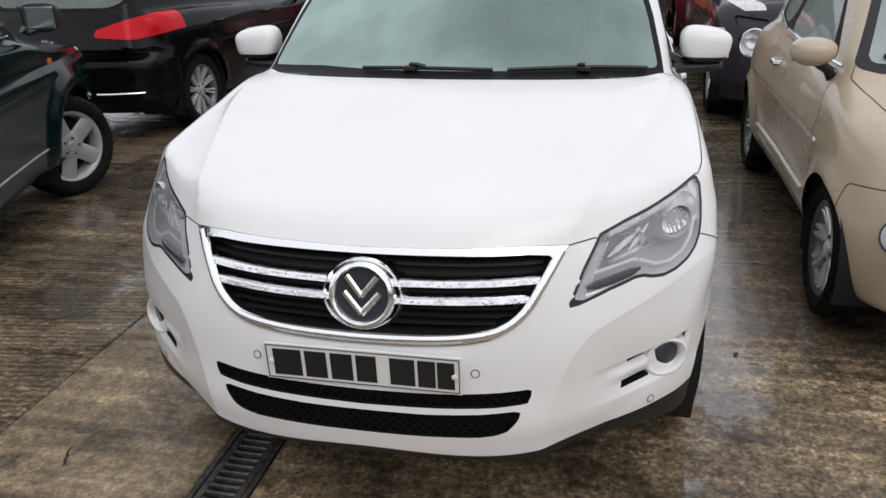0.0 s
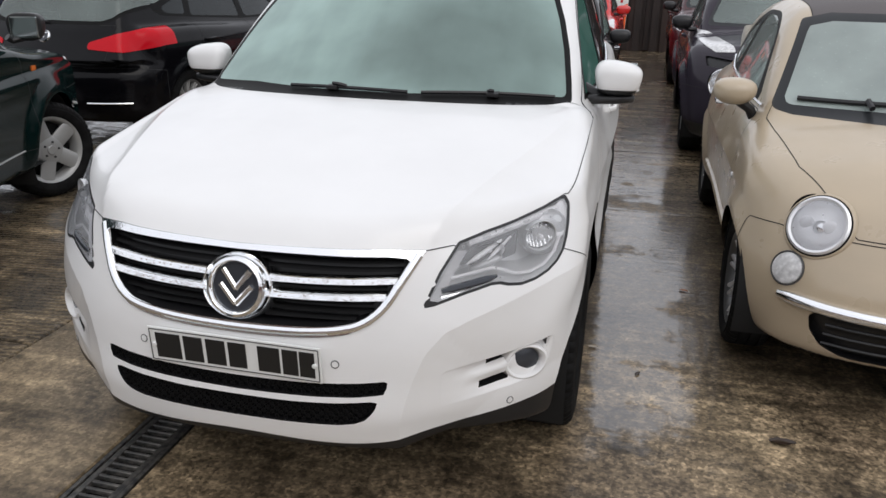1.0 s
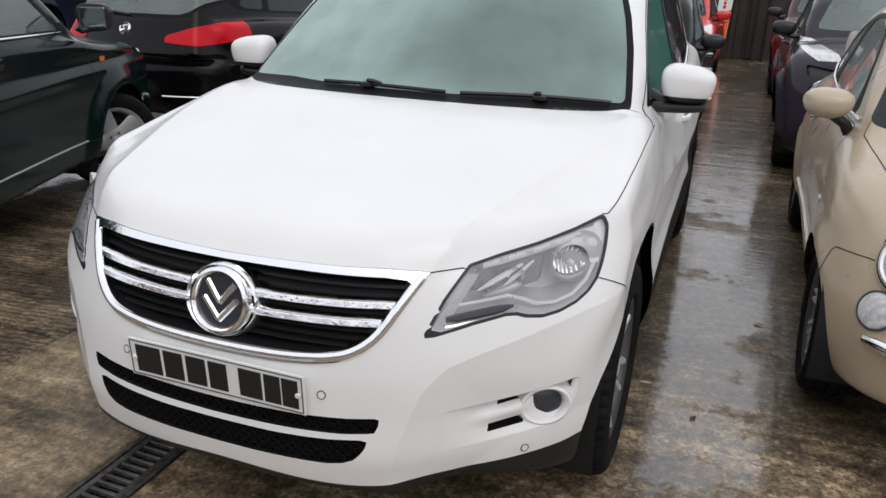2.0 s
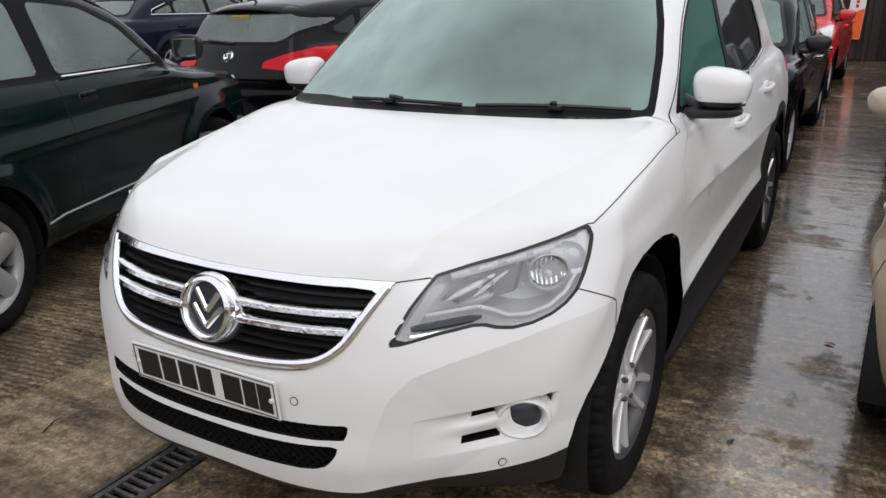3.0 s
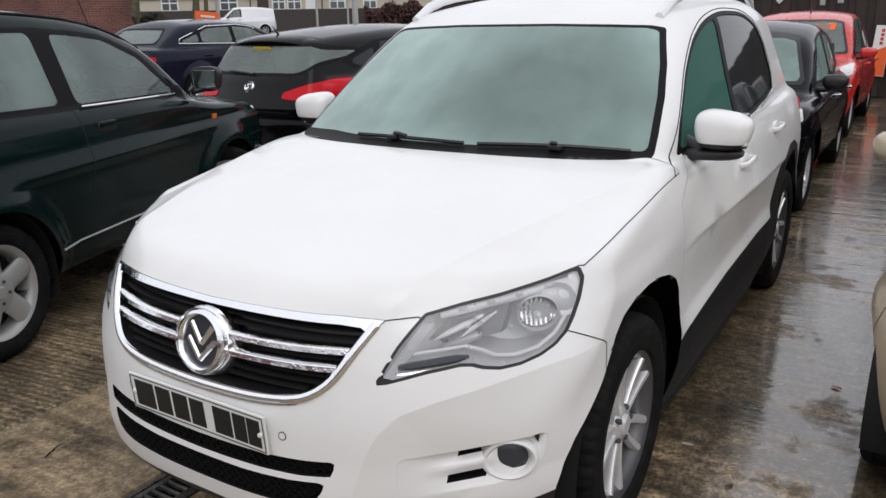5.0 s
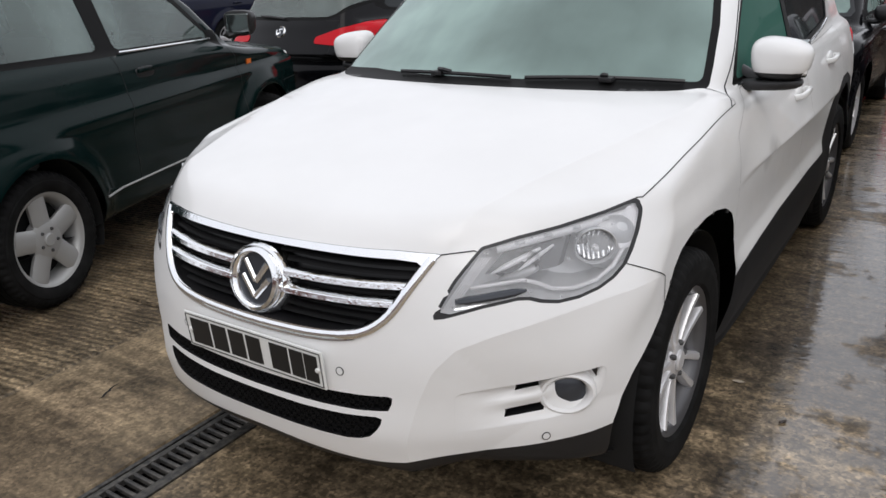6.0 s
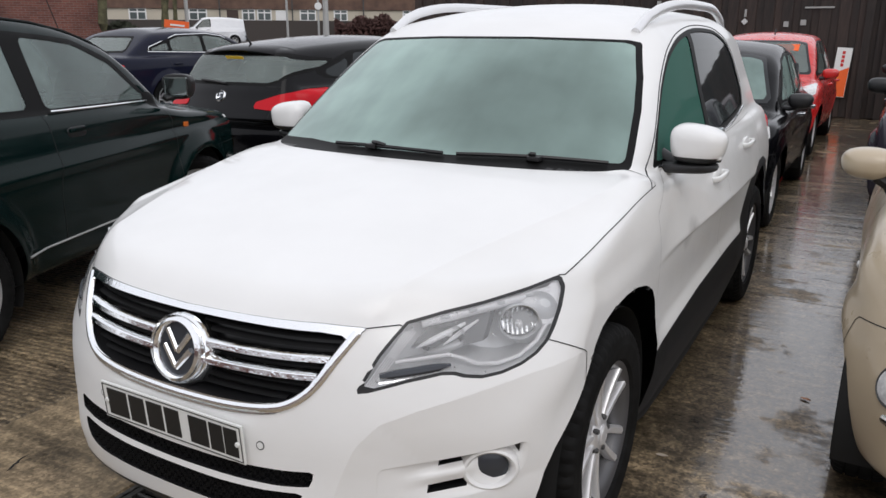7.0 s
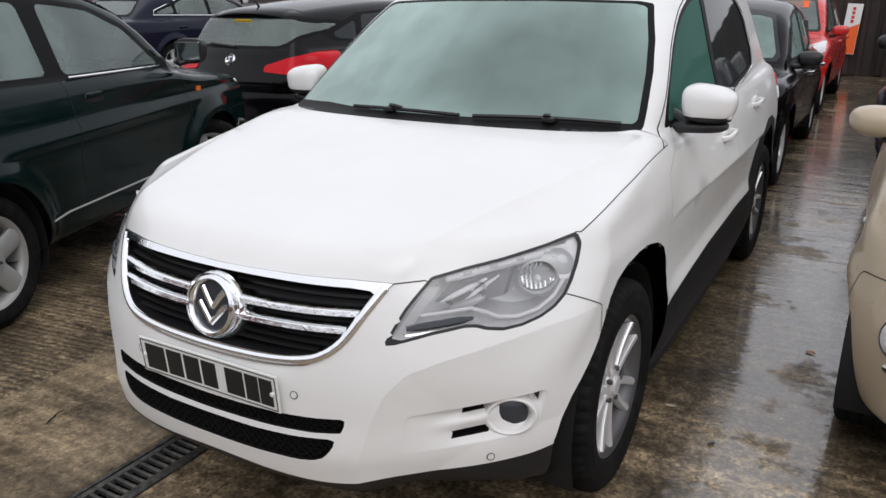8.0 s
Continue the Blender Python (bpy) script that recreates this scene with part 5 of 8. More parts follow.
        link_mesh("dip_dark_plate", near_ + [(x, y + 0.03, z) for x, y, z in near_], [tuple(range(6)), tuple(range(11, 5, -1))] + [(k, k + 6, (k + 1) % 6 + 6, (k + 1) % 6) for k in range(6)], LAMPDARK, h, smooth=False)
        bm = lathe([(1.0, 0.0), (0.92, 0.014), (0.70, 0.034), (0.40, 0.046), (0.0, 0.052)], 36, "y", dm @ Matrix.Diagonal((0.058, 1, 0.030, 1)))
        part("dip_reflector", bm, BRIGHT, h, smooth=True)
        part("dip_shade", pebble((0.052, 0.020, 0.012), 2.4, 24, 12, dm @ pose(-s * 0.006, 0.012, -0.028)), DOME, h, smooth=True)
        part("dip_bulb", pebble((0.008, 0.016, 0.008), 2, 14, 10, dm @ pose(s * 0.018, 0.020, 0.002)), LAMPSILVER, h, smooth=True)
        brow = [(x, 0.853 + 0.19 * (x - 0.58)) for x in np.linspace(0.585, 0.800, 13)]
        part("lamp_brow", tube([(s * x, float(sh.front_y(x, z)) + 0.034, z) for x, z in brow], 0.011, 10, flat=0.8, up=Vector((0, 1, 0))), LAMPSILVER, h, smooth=True)
        for k in range(4):
            x = 0.630 + 0.046 * k
            z = 0.857 + 0.19 * (x - 0.58)
            part("facet_or_streak", block(0.026, 0.006, 0.008, pose(s * x, float(sh.front_y(x, z)) + 0.017, z, -24, -s * 16, s * 24), 0.002), DOME, h, smooth=True)
        # pale slanted tubes that imitate the bright reflection streak over the dipped beam
        for (xa, za), (xb, zb), r_t in (((0.590, 0.803), (0.668, 0.848), 0.0075), ((0.640, 0.806), (0.690, 0.852), 0.0055)):
            part("facet_or_streak", tube([(s * (xa + (xb - xa) * t), float(sh.front_y(xa + (xb - xa) * t, za + (zb - za) * t)) + 0.032, za + (zb - za) * t) for t in (0, 0.3, 0.6, 1)], r_t, 8, taper=[0.3, 1.0, 1.0, 0.5]), LAMPSILVER, h, smooth=True)
        corner = [(0.790, 0.868), (0.800, 0.912), (0.818, 0.920), (0.827, 0.900), (0.831, 0.862), (0.829, 0.825), (0.812, 0.826)]
        link_mesh("corner_reflector", [(s * x, float(sh.front_y(x, z)) + 0.016 + 0.25 * (0.83 - x), z) for x, z in corner], [tuple(range(7))[::s]], LAMPSILVER, h, smooth=False)
        tray = [(0.556, 0.774), (0.60, 0.779), (0.655, 0.785), (0.684, 0.775), (0.712, 0.760), (0.75, 0.755), (0.785, 0.765), (0.808, 0.79), (0.818, 0.83)]
        part("lamp_tray", tube([(s * x, float(sh.front_y(x, z)) + 0.030, z) for x, z in tray], 0.0055, 10, flat=0.8, up=Vector((0, 1, 0))), LAMPSILVER, h, smooth=True)
        pts = [(x, 0.7345 + 0.14 * (x - 0.545)) for x in np.linspace(0.540, 0.672, 7)]
        part("lower_strip", tube([(s * x, float(sh.front_y(x, z)) + 0.012, z) for x, z in pts], 0.005, 6), BRIGHT, h)
        part("lower_fin", tube([(s * x, float(sh.front_y(x, z)) + 0.016, z + 0.017) for x, z in pts], 0.0115, 8, taper=[0.7, 1.0, 1.0, 1.0, 1.0, 0.9, 0.4]), BADGE, h, smooth=True)
        for k in range(5):
            a0, b0 = (0.516 + 0.005 * k, 0.727), (0.569 + 0.005 * k, 0.845)
            part("lens_flute", tube([(s * (a0[0] + (b0[0] - a0[0]) * t), float(sh.front_y(a0[0] + (b0[0] - a0[0]) * t, a0[1] + (b0[1] - a0[1]) * t)) + 0.006, a0[1] + (b0[1] - a0[1]) * t) for t in (0, 0.33, 0.66, 1)], 0.0013, 5), LAMPSILVER, h)

    # fog lamps in their white rings, each in a scoop with a fin between two dark slots
    us = np.array([0.552, 0.575, 0.60, 0.625, 0.644, 0.656, 0.668, 0.680, 0.692, 0.704, 0.716, 0.73, 0.745, 0.76, 0.775, 0.79, 0.80, 0.81, 0.818, 0.826, 0.834])
    ts = np.array([-0.03, 0.0, 0.05, 0.12, 0.19, 0.25, 0.31, 0.37, 0.44, 0.52, 0.60, 0.66, 0.74, 0.80, 0.86, 0.92, 0.96, 0.985, 1.0, 1.03])
    for s in (-1, 1):
        U, T = np.meshgrid(us, ts, indexing="ij")
        Z = scoop_low(U) + (scoop_top(U) - scoop_low(U)) * T
        hollow = 0.050 * smooth(U, 0.548, 0.70) * (1 - smooth(U, 0.795, 0.832)) * np.clip(T, 0, 1) ** 0.8
        fin = 0.72 * smooth(U, 0.60, 0.64) * smooth(T, 0.30, 0.56) * (1 - smooth(T, 0.60, 0.76)) * (1 - smooth(U, 0.70, 0.74))
        hollow = hollow * (1 - fin) * (1 - smooth(T, 0.985, 1.0)) + 0.0012
        Y = sh.front_y(U, Z) + hollow
        V = np.stack([s * U, Y, Z], 2).reshape(-1, 3)
        nt = len(ts)

        def cells(i0, i1, j0, j1):
            return [(i, k) for i in range(i0, i1) for k in range(j0, j1)]
        slots = [cells(4, 10, 4, 7), cells(5, 11, 12, 16)]
        gone = {c for slot in slots for c in slot}
        quad = lambda i, k: (i * nt + k, (i + 1) * nt + k, (i + 1) * nt + k + 1, i * nt + k + 1)[::s]
        sc = link_mesh("fog_scoop", V, [quad(i, k) for i in range(len(us) - 1) for k in range(nt - 1) if (i, k) not in gone], WHITE, car)
        for slot in slots:
            i0, i1 = min(c[0] for c in slot), max(c[0] for c in slot) + 1
            k0, k1 = min(c[1] for c in slot), max(c[1] for c in slot) + 1
            ring_ = [(i, k0) for i in range(i0, i1)] + [(i1, k) for k in range(k0, k1)] + [(i, k1) for i in range(i1, i0, -1)] + [(i0, k) for k in range(k1, k0, -1)]
            near_ = [Vector(V[i * nt + k]) for i, k in ring_]
            far_ = [p + Vector((-s * 0.012, 0.045, 0.0)) for p in near_]
            n_ = len(ring_)
            link_mesh("bumper_slot", near_ + far_, [(q, (q + 1) % n_, n_ + (q + 1) % n_, n_ + q) for q in range(n_)] + [tuple(range(n_, 2 * n_))], GRILLEBLACK, sc, smooth=False)
        m = pose(s * 0.755, 0.317, 0.492, -4, 0, s * 34)
        fl = part("fog_lamp", lathe([(0.0, -0.006), (0.030, -0.004), (0.044, 0.002), (0.046, 0.02)], 32, "y", m @ Matrix.Diagonal((1.1, 1, 0.88, 1))), BADGE, car, "dark round fog lamp", smooth=True)
        part("fog_ring", lathe([(0.045, 0.012), (0.046, -0.002), (0.050, -0.014), (0.056, -0.019), (0.062, -0.016), (0.066, -0.006), (0.070, 0.03)], 44, "y", m @ Matrix.Diagonal((1.12, 1, 0.86, 1))), WHITE, fl, smooth=True)
        part("fog_gap", prism([(0.0, 0.0), (0.020, 0.004), (0.016, -0.026)] if s > 0 else [(0.0, 0.0), (-0.016, -0.026), (-0.020, 0.004)], 0.004, pose(s * 0.800, float(sh.front_y(0.808, 0.545)) + 0.012, 0.5535, 0, 0, s * 45)), GRILLEBLACK, fl)
    # parking sensors
    for x, z in ((0.287, 0.568), (-0.287, 0.568), (0.727, 0.386), (-0.727, 0.386)):
        y = float(sh.front_y(x, z))
        n_ = Vector(sh.gradient(np.array([[x, y, z]]))[0])
        m = Matrix.Translation((x, y, z)) @ n_.to_track_quat('-Y', 'Z').to_matrix().to_4x4()
        so = part("parking_sensor", lathe([(0.0, -0.0022), (0.0085, -0.0020), (0.0092, 0.001)], 18, "y", m), WHITE, car, smooth=True)
        part("sensor_ring", lathe([(0.0092, -0.001), (0.0112, -0.0018), (0.0118, 0.001)], 18, "y", m), GREYPL, so, smooth=True)

    # screen wipers
    zs = lambda x, y: sh.top_z(x, y, 0.8)
    for x0, x1, x2 in ((-0.128, -0.31, 0.17), (0.48, 0.22, 0.70)):
        w = new("wiper")
        w.parent = car
        xs = np.linspace(x1, x2, 11)
        pts = []
        for x in xs:
            y = 1.084 + 0.42 * x * x + 0.010 * math.sin(math.pi * (x - x1) / (x2 - x1))
            pts.append((x, y, zs(x, y) + 0.012))
        part("wiper_blade", tube(pts, 0.0060, 6, flat=1.2), BLACKPL, w)
        y = 1.080 + 0.36 * x0 * x0
        pz = zs(x0, y) + 0.02
        part("wiper_pivot", block(0.046, 0.045, 0.016, pose(x0, y + 0.02, pz - 0.004), 0.006), BLACKPL, w, smooth=True)
        mid = pts[5]
        part("wiper_arm", tube([(x0, y + 0.02, pz + 0.01), ((x0 + mid[0]) / 2, (y + mid[1]) / 2, (pz + mid[2]) / 2 + 0.012), (mid[0], mid[1], mid[2] + 0.006)], 0.007, 6), BLACKPL, w)
    # inside mirror and its mount
    part("inside_mirror", block(0.22, 0.03, 0.065, pose(0.0, 1.80, 1.40, -10), 0.015), BLACKPL, car, smooth=True)
    part("sensor_mount", block(0.10, 0.04, 0.05, pose(-0.03, 1.70, 1.455, -35), 0.012), BLACKPL, car, smooth=True)

    mirror(car, P, (0.926, 1.60, 1.151), (0.094, 0.082, 0.080), WHITE, (0.05, 0.03, 0.015), lens=True, power=3.1, droop=0.30)
    for s in (-1, 1):
        part("mirror_foot", pebble((0.115, 0.060, 0.022), 3.0, 24, 10, pose(s * 0.885, 1.605, 1.070, 0, -s * 3, 0)), BLACKPL, car, "black plastic mirror foot", smooth=True)
    # door handles
    for s in (-1, 1):
        for y, z in ((2.25, 0.938), (3.05, 0.985)):
            x = sh.side_x(y, z)
            hd = part("door_handle", tube([(s * (x - 0.004), y - 0.11, z - 0.004), (s * (x + 0.022), y - 0.085, z), (s * (x + 0.027), y, z + 0.004), (s * (x + 0.022), y + 0.085, z + 0.004), (s * (x - 0.004), y + 0.11, z)], 0.011, 8, flat=1.2), WHITE, car, smooth=True)
            part("handle_recess", pebble((0.010, 0.075, 0.034), 2.6, 16, 10, pose(s * (x - 0.006), y - 0.01, z)), WHITE, hd, smooth=True)
        # roof rails
        pts = []
        for k in np.linspace(0, 1, 17):
            y = 1.93 + 2.05 * k
            x = 0.575 + 0.035 * math.sin(math.pi * min(1, k * 1.2)) - 0.05 * k * k
            lift = 0.062 * (1 - abs(2 * k - 1) ** 5)
            pts.append((s * x, y, zs(x, y) + lift - 0.004))
        part("roof_rail", tube(pts, 0.019, 10, flat=1.2), ALLOY, car, "silver roof rail", smooth=True)
        # bright line under the side windows
        part("window_strip", tube([(s * (sh.side_x(y, z) + 0.002), y, z) for y, z in ((1.50, 1.074), (1.8, 1.078), (2.3, 1.083), (2.8, 1.106), (3.1, 1.130), (3.32, 1.150))], 0.006, 6), CHROME, car)
        # door gap round the side windows
        loop = over(1.30, 3.47, 0.0, 60)
        part("door_gap", tube([(s * (sh.side_x(y, z) - 0.0005), y, z) for y, z in loop], 0.0028, 5), GAP, car)
        # clips left where the arch trim is gone
        for y, z, ang in ((0.975, 0.793, 85), (0.80, 0.792, 96), (0.625, 0.705, 130), (1.16, 0.746, 62)):
            part("trim_clip", block(0.010, 0.014, 0.013, pose(s * (sh.side_x(y, z) - 0.004), y, z - 0.005, ang - 90, 0, 0), 0.003), BLACKPL, car)
        # red lamps at the rear corners
        part("tail_lamp", pebble((0.035, 0.12, 0.12), 3.0, 20, 14, pose(s * 0.775, 4.16, 0.93, 0, 0, s * 22)), TAILRED, car, "red tail lamp", smooth=True)
    sty = dict(spokes=5, offsets=(-0.21, 0.21), hub=0.066, **{"in": 0.009}, out=0.015, dish=0.014, face=0.76, sweep=0.010, bolts=5)
    put_wheels(car, P, sty, 0.225, 0.228, RIMGREY, 0.785, spoke_mat=ALLOY)
    return car, sh


white, white_sh = white_car()

# ---- the other cars ----
def eased(pts, r):
    """Rounds the corners of a closed outline, reaching at most r along each edge."""
    out = []
    for k, (x, z) in enumerate(pts):
        ends = []
        for xo, zo in (pts[k - 1], pts[(k + 1) % len(pts)]):
            d = math.hypot(xo - x, zo - z)
            f = min(r, 0.45 * d) / d
            ends.append((x + (xo - x) * f, z + (zo - z) * f))
        (xa, za), (xb, zb) = ends
        out += [((1 - t) ** 2 * xa + 2 * t * (1 - t) * x + t * t * xb, (1 - t) ** 2 * za + 2 * t * (1 - t) * z + t * t * zb) for t in (0.0, 0.33, 0.67, 1.0)]
    return out


def plain_car(P, place, paint_mat, label, step=0.032, pane=None, cloth=None, trim=None, roof_mat=None, wheel_side=-1, side_pane=None):
    """A parked car from its outlines: shell, doors, panes, joints, arches and cabin."""
    car = thing("parked_car", place, label, "car", "parked cars")
    r = P.get("ease", 0.04)
    P = dict(P, dlo=eased(P["dlo"], r), windows=[eased(w, r) for w in P["windows"]])
    sh = car_shell(P, step)
    pane = pane or CARGLASS
    half = P["half"]
    sh.mark("underbody", "any", sd=lambda x, y, z: z - P["floor"](y) - 0.02, snap=False)
    if "clad" in P:
        sh.mark("cladding", "any", sd=lambda x, y, z: z - P["clad"], only=["body"])
    sh.mark("bonnet", "top", P["bonnet"], where=lambda x, y, z: (z > P["bonnet_z"]) & (y < P["screen"][0] + 0.3))
    sh.mark("front_bumper", "any", P["front_line"], only=["body"], where=lambda x, y, z: y < 1.0)
    sh.mark("rear_bumper", "any", P["rear_line"], only=["body"], where=lambda x, y, z: y > 2.0)
    side = lambda x, y, z: np.abs(x) > half * 0.55
    for i, d in enumerate(P["doors"]):
        sh.mark("door_%s" % "abc"[i], "side", d, only=["body"], where=side)
    if "tailgate" in P:
        sh.mark("tailgate", "rear", P["tailgate"], only=["body"])
    if roof_mat:
        sh.mark("roof", "top", P["roof_panel"], only=["body"], where=lambda x, y, z: z > P["belt"] + 0.25)
    cut_arches(sh, P)
    up = lambda x, y, z: z > P["belt"] - 0.06
    sh.mark("screen_band", "front", P["screen_out"], 0.02, where=lambda x, y, z: up(x, y, z) & (y < P["length"] * 0.6))
    sh.mark("windscreen", "front", shrink(P["screen_out"], P.get("band", 0.028)), 0.02, where=lambda x, y, z: up(x, y, z) & (y < P["length"] * 0.6))
    if "rear_out" in P:
        rw = lambda x, y, z: up(x, y, z) & (y > P["length"] * 0.6)
        sh.mark("rear_band", "rear", P["rear_out"], 0.03, where=rw)
        sh.mark("rear_screen", "rear", shrink(P["rear_out"], 0.03), 0.03, where=rw)
    sg = lambda x, y, z: (z > P["belt"] - 0.1) & (np.abs(x) > half * 0.45)
    sh.mark("window_seal", "side", P["dlo"], 0.03, where=sg)
    for i, d in enumerate(P["windows"]):
        sh.mark("window_%s" % "abc"[i], "side", d, 0.02, where=sg, only=["window_seal"])
    for nm, plane, pts, rad in P.get("marks", ()):
        if plane == "wrap":
            sh.mark(nm, "any", where=lambda x, y, z: y > P["length"] * 0.86, sd=lambda x, y, z: poly_sd(np.abs(x), z, pts))
            continue
        sh.mark(nm, plane, pts, rad, where=(lambda x, y, z: y < P["length"] * 0.35) if plane in ("front", "any") and not nm.startswith("tail") else None)
    sh.take("body", "body_shell", paint_mat, car)
    for nm in ("bonnet", "front_bumper", "rear_bumper", "tailgate"):
        sh.take(nm, nm, paint_mat, car)
    sh.take("underbody", "underbody", UNDER, car)
    sh.take("cladding", "lower_cladding", BLACKPL, car)
    if roof_mat:
        sh.take("roof", "roof", roof_mat, car)
    sh.take("screen_band", "screen_band", SCREENEDGE, car)
    sh.take("rear_band", "rear_screen_band", SEAL, car)
    sh.take("windscreen", "windscreen", pane, car)
    sh.take("rear_screen", "rear_screen", pane, car)
    for s in (-1, 1):
        for c in "abc":
            sh.take("door_" + c, "door", paint_mat, car, s)
            sh.take("window_" + c, "side_window", side_pane or pane, car, s, -0.003)
        sh.take("window_seal", "window_seal", SEAL, car, s)
    sh.gaps(["front_bumper", "bonnet", "rear_bumper", "tailgate", "body", "door_a", "door_b", "roof"], car, 0.004)
    wheel_wells(car, P, 0.7)
    cabin_fill(car, P, cloth or SEATCLOTH, trim or TRIM, wheel_side)
    return car, sh


def handle(car, sh, y, z, material, s, length=0.10):
    x = sh.side_x(y, z)
    part("door_handle", tube([(s * (x - 0.004), y - length, z), (s * (x + 0.028), y - length * 0.75, z), (s * (x + 0.032), y, z + 0.003), (s * (x + 0.028), y + length * 0.75, z), (s * (x - 0.004), y + length, z)], 0.012, 8, flat=1.2), material, car, smooth=True)


def disc_on(sh, car, x, y0, z, prof, material, name, label="", steps=36, scale=(1, 1, 1), parent=None, turn=None, rear=False):
    """A turned part set on the nose, facing along the surface."""
    y = float(sh.front_y(x, z))
    n_ = Vector(sh.gradient(np.array([[x, y, z]]))[0])
    m = Matrix.Translation((x, y, z)) @ n_.to_track_quat('-Y', 'Z').to_matrix().to_4x4() @ Matrix.Diagonal((*scale, 1))
    return part(name, lathe(prof, steps, "y", m), material, parent or car, label, smooth=True)


def circle(cx, cz, r, sx=1.0):
    return [(cx + sx * r * math.cos(2 * math.pi * k / 28), cz + r * math.sin(2 * math.pi * k / 28)) for k in range(28)]


# -- beige city car --
def beige_car():
    P = dict(band=0.036, ease=0.12, length=3.55, half=0.805, height=1.49, tyre=0.292, arch=0.32, hubs=(0.64, 2.94), flare=0.03,
             top=curve((0.0, 0.70), (0.12, 0.80), (0.3, 0.885), (0.55, 0.955), (0.85, 1.005), (1.1, 1.0), (1.6, 0.96), (2.6, 0.98), (3.1, 0.98), (3.55, 0.95)),
             drop=curve((0.0, 0.10), (0.4, 0.13), (0.9, 0.10), (1.4, 0.03), (3.55, 0.03)), drop_power=2.3,
             side=curve((0.18, -0.10), (0.30, -0.04), (0.45, -0.01), (0.60, 0.0), (0.72, 0.0), (0.85, -0.02), (0.95, -0.05), (1.05, -0.09)),
             plan=curve((0.0, -0.04), (0.4, -0.01), (0.9, 0.0), (1.8, 0.0), (2.9, 0.0), (3.3, -0.04), (3.55, -0.12)),
             nose=curve((0.15, 0.10), (0.22, 0.04), (0.32, 0.01), (0.46, 0.005), (0.58, 0.05), (0.70, 0.115), (0.80, 0.18), (1.0, 0.45)),
             bow=0.37, bow_power=3.5,
             tail=curve((0.2, 3.42), (0.4, 3.53), (0.7, 3.54), (0.95, 3.46), (1.2, 3.36)), tail_bow=0.25,
             floor=curve((0.0, 0.20), (0.6, 0.18), (3.55, 0.22)),
             roof=curve((1.2, 1.38), (1.5, 1.455), (1.9, 1.485), (2.4, 1.465), (2.9, 1.38), (3.4, 1.25)), crown=0.06,
             cabin=curve((0.8, 0.68), (1.3, 0.735), (2.0, 0.75), (2.8, 0.72), (3.4, 0.62)), belt=0.97, lean=0.36,
             screen=(0.83, 1.0, 1.30, 0.30), back=(3.42, 0.98, 0.75, 0.12), round=0.10, shoulder=0.09, blend=0.05,
             bonnet=[(-1, -0.2), (-1, 0.84), (0.0, 0.84), (0.55, 0.95), (0.66, 1.04), (0.70, 0.95), (0.62, 0.45), (0.50, 0.20), (0.35, 0.06), (0.0, -0.2)], bonnet_z=0.655,
             front_line=[(-0.5, 0.1), (-0.5, 0.66), (0.30, 0.66), (0.44, 0.645), (0.44, 0.1)],
             rear_line=[(3.2, 0.1), (3.2, 0.60), (4.0, 0.60), (4.0, 0.1)],
             doors=([(0.98, 0.36), (0.98, 0.80), (1.10, 0.97), (2.22, 0.99), (2.28, 0.75), (2.20, 0.36)],),
             screen_out=[(-1, 0.99), (-1, 1.41), (0.42, 1.40), (0.545, 1.37), (0.685, 1.00), (0.6, 0.985)],
             rear_out=[(-1, 1.0), (-1, 1.32), (0.45, 1.30), (0.55, 1.02)],
             dlo=[(1.15, 0.985), (1.52, 1.32), (1.75, 1.385), (2.2, 1.38), (2.75, 1.20), (2.80, 1.06), (2.3, 1.01)],
             windows=([(1.25, 1.00), (1.54, 1.30), (1.76, 1.36), (2.17, 1.36), (2.25, 1.02)], [(2.33, 1.03), (2.25, 1.34), (2.70, 1.18), (2.74, 1.08)]),
             roof_panel=[(-1, 1.2), (-1, 3.3), (0.50, 3.3), (0.50, 1.2)],
             marks=(("hole", "front", circle(0.560, 0.690, 0.101, 0.95), 0), ("intake", "front", [(-1, 0.225), (-1, 0.392), (0.50, 0.398), (0.563, 0.385), (0.550, 0.320), (0.51, 0.265), (0.43, 0.232)], 0.02),))
    place = pose(2.265, 1.06, 0, 0, 0, -1.2)
    car, sh = plain_car(P, place, BEIGE, "beige retro city car with chrome bumper strip, parked facing out", 0.022, BEIGEGLASS, CREAM, CREAM, FABRIC, 1)
    intake = sh.take("intake", "intake", GRILLEBLACK, car, sink=0.05, sink_axis=(0, 1, 0), label="black lower intake")
    for k in range(3):
        xs = np.linspace(-0.50, 0.50, 13)
        z = 0.268 + 0.040 * k
        part("intake_slat", tube([(x, float(sh.front_y(x, z)) + 0.02, z) for x in xs], 0.007, 6), BLACKPL, intake)
    for s in (-1, 1):
        h = disc_on(sh, car, s * 0.560, 0, 0.690, [(0.106, 0.02), (0.110, 0.0), (0.113, -0.010), (0.105, -0.016), (0.096, -0.012), (0.092, 0.0)], ALLOY, "headlamp", "round headlamp with silver rim", 48)
        disc_on(sh, car, s * 0.560, 0, 0.690, [(0.130, 0.012), (0.124, -0.001), (0.118, -0.004)], BEIGE, "lamp_bezel", parent=h)
        disc_on(sh, car, s * 0.560, 0, 0.690, [(0.120, 0.004), (0.1185, -0.0055), (0.1135, -0.0075), (0.111, 0.0)], SEAL, "lamp_gasket", parent=h)
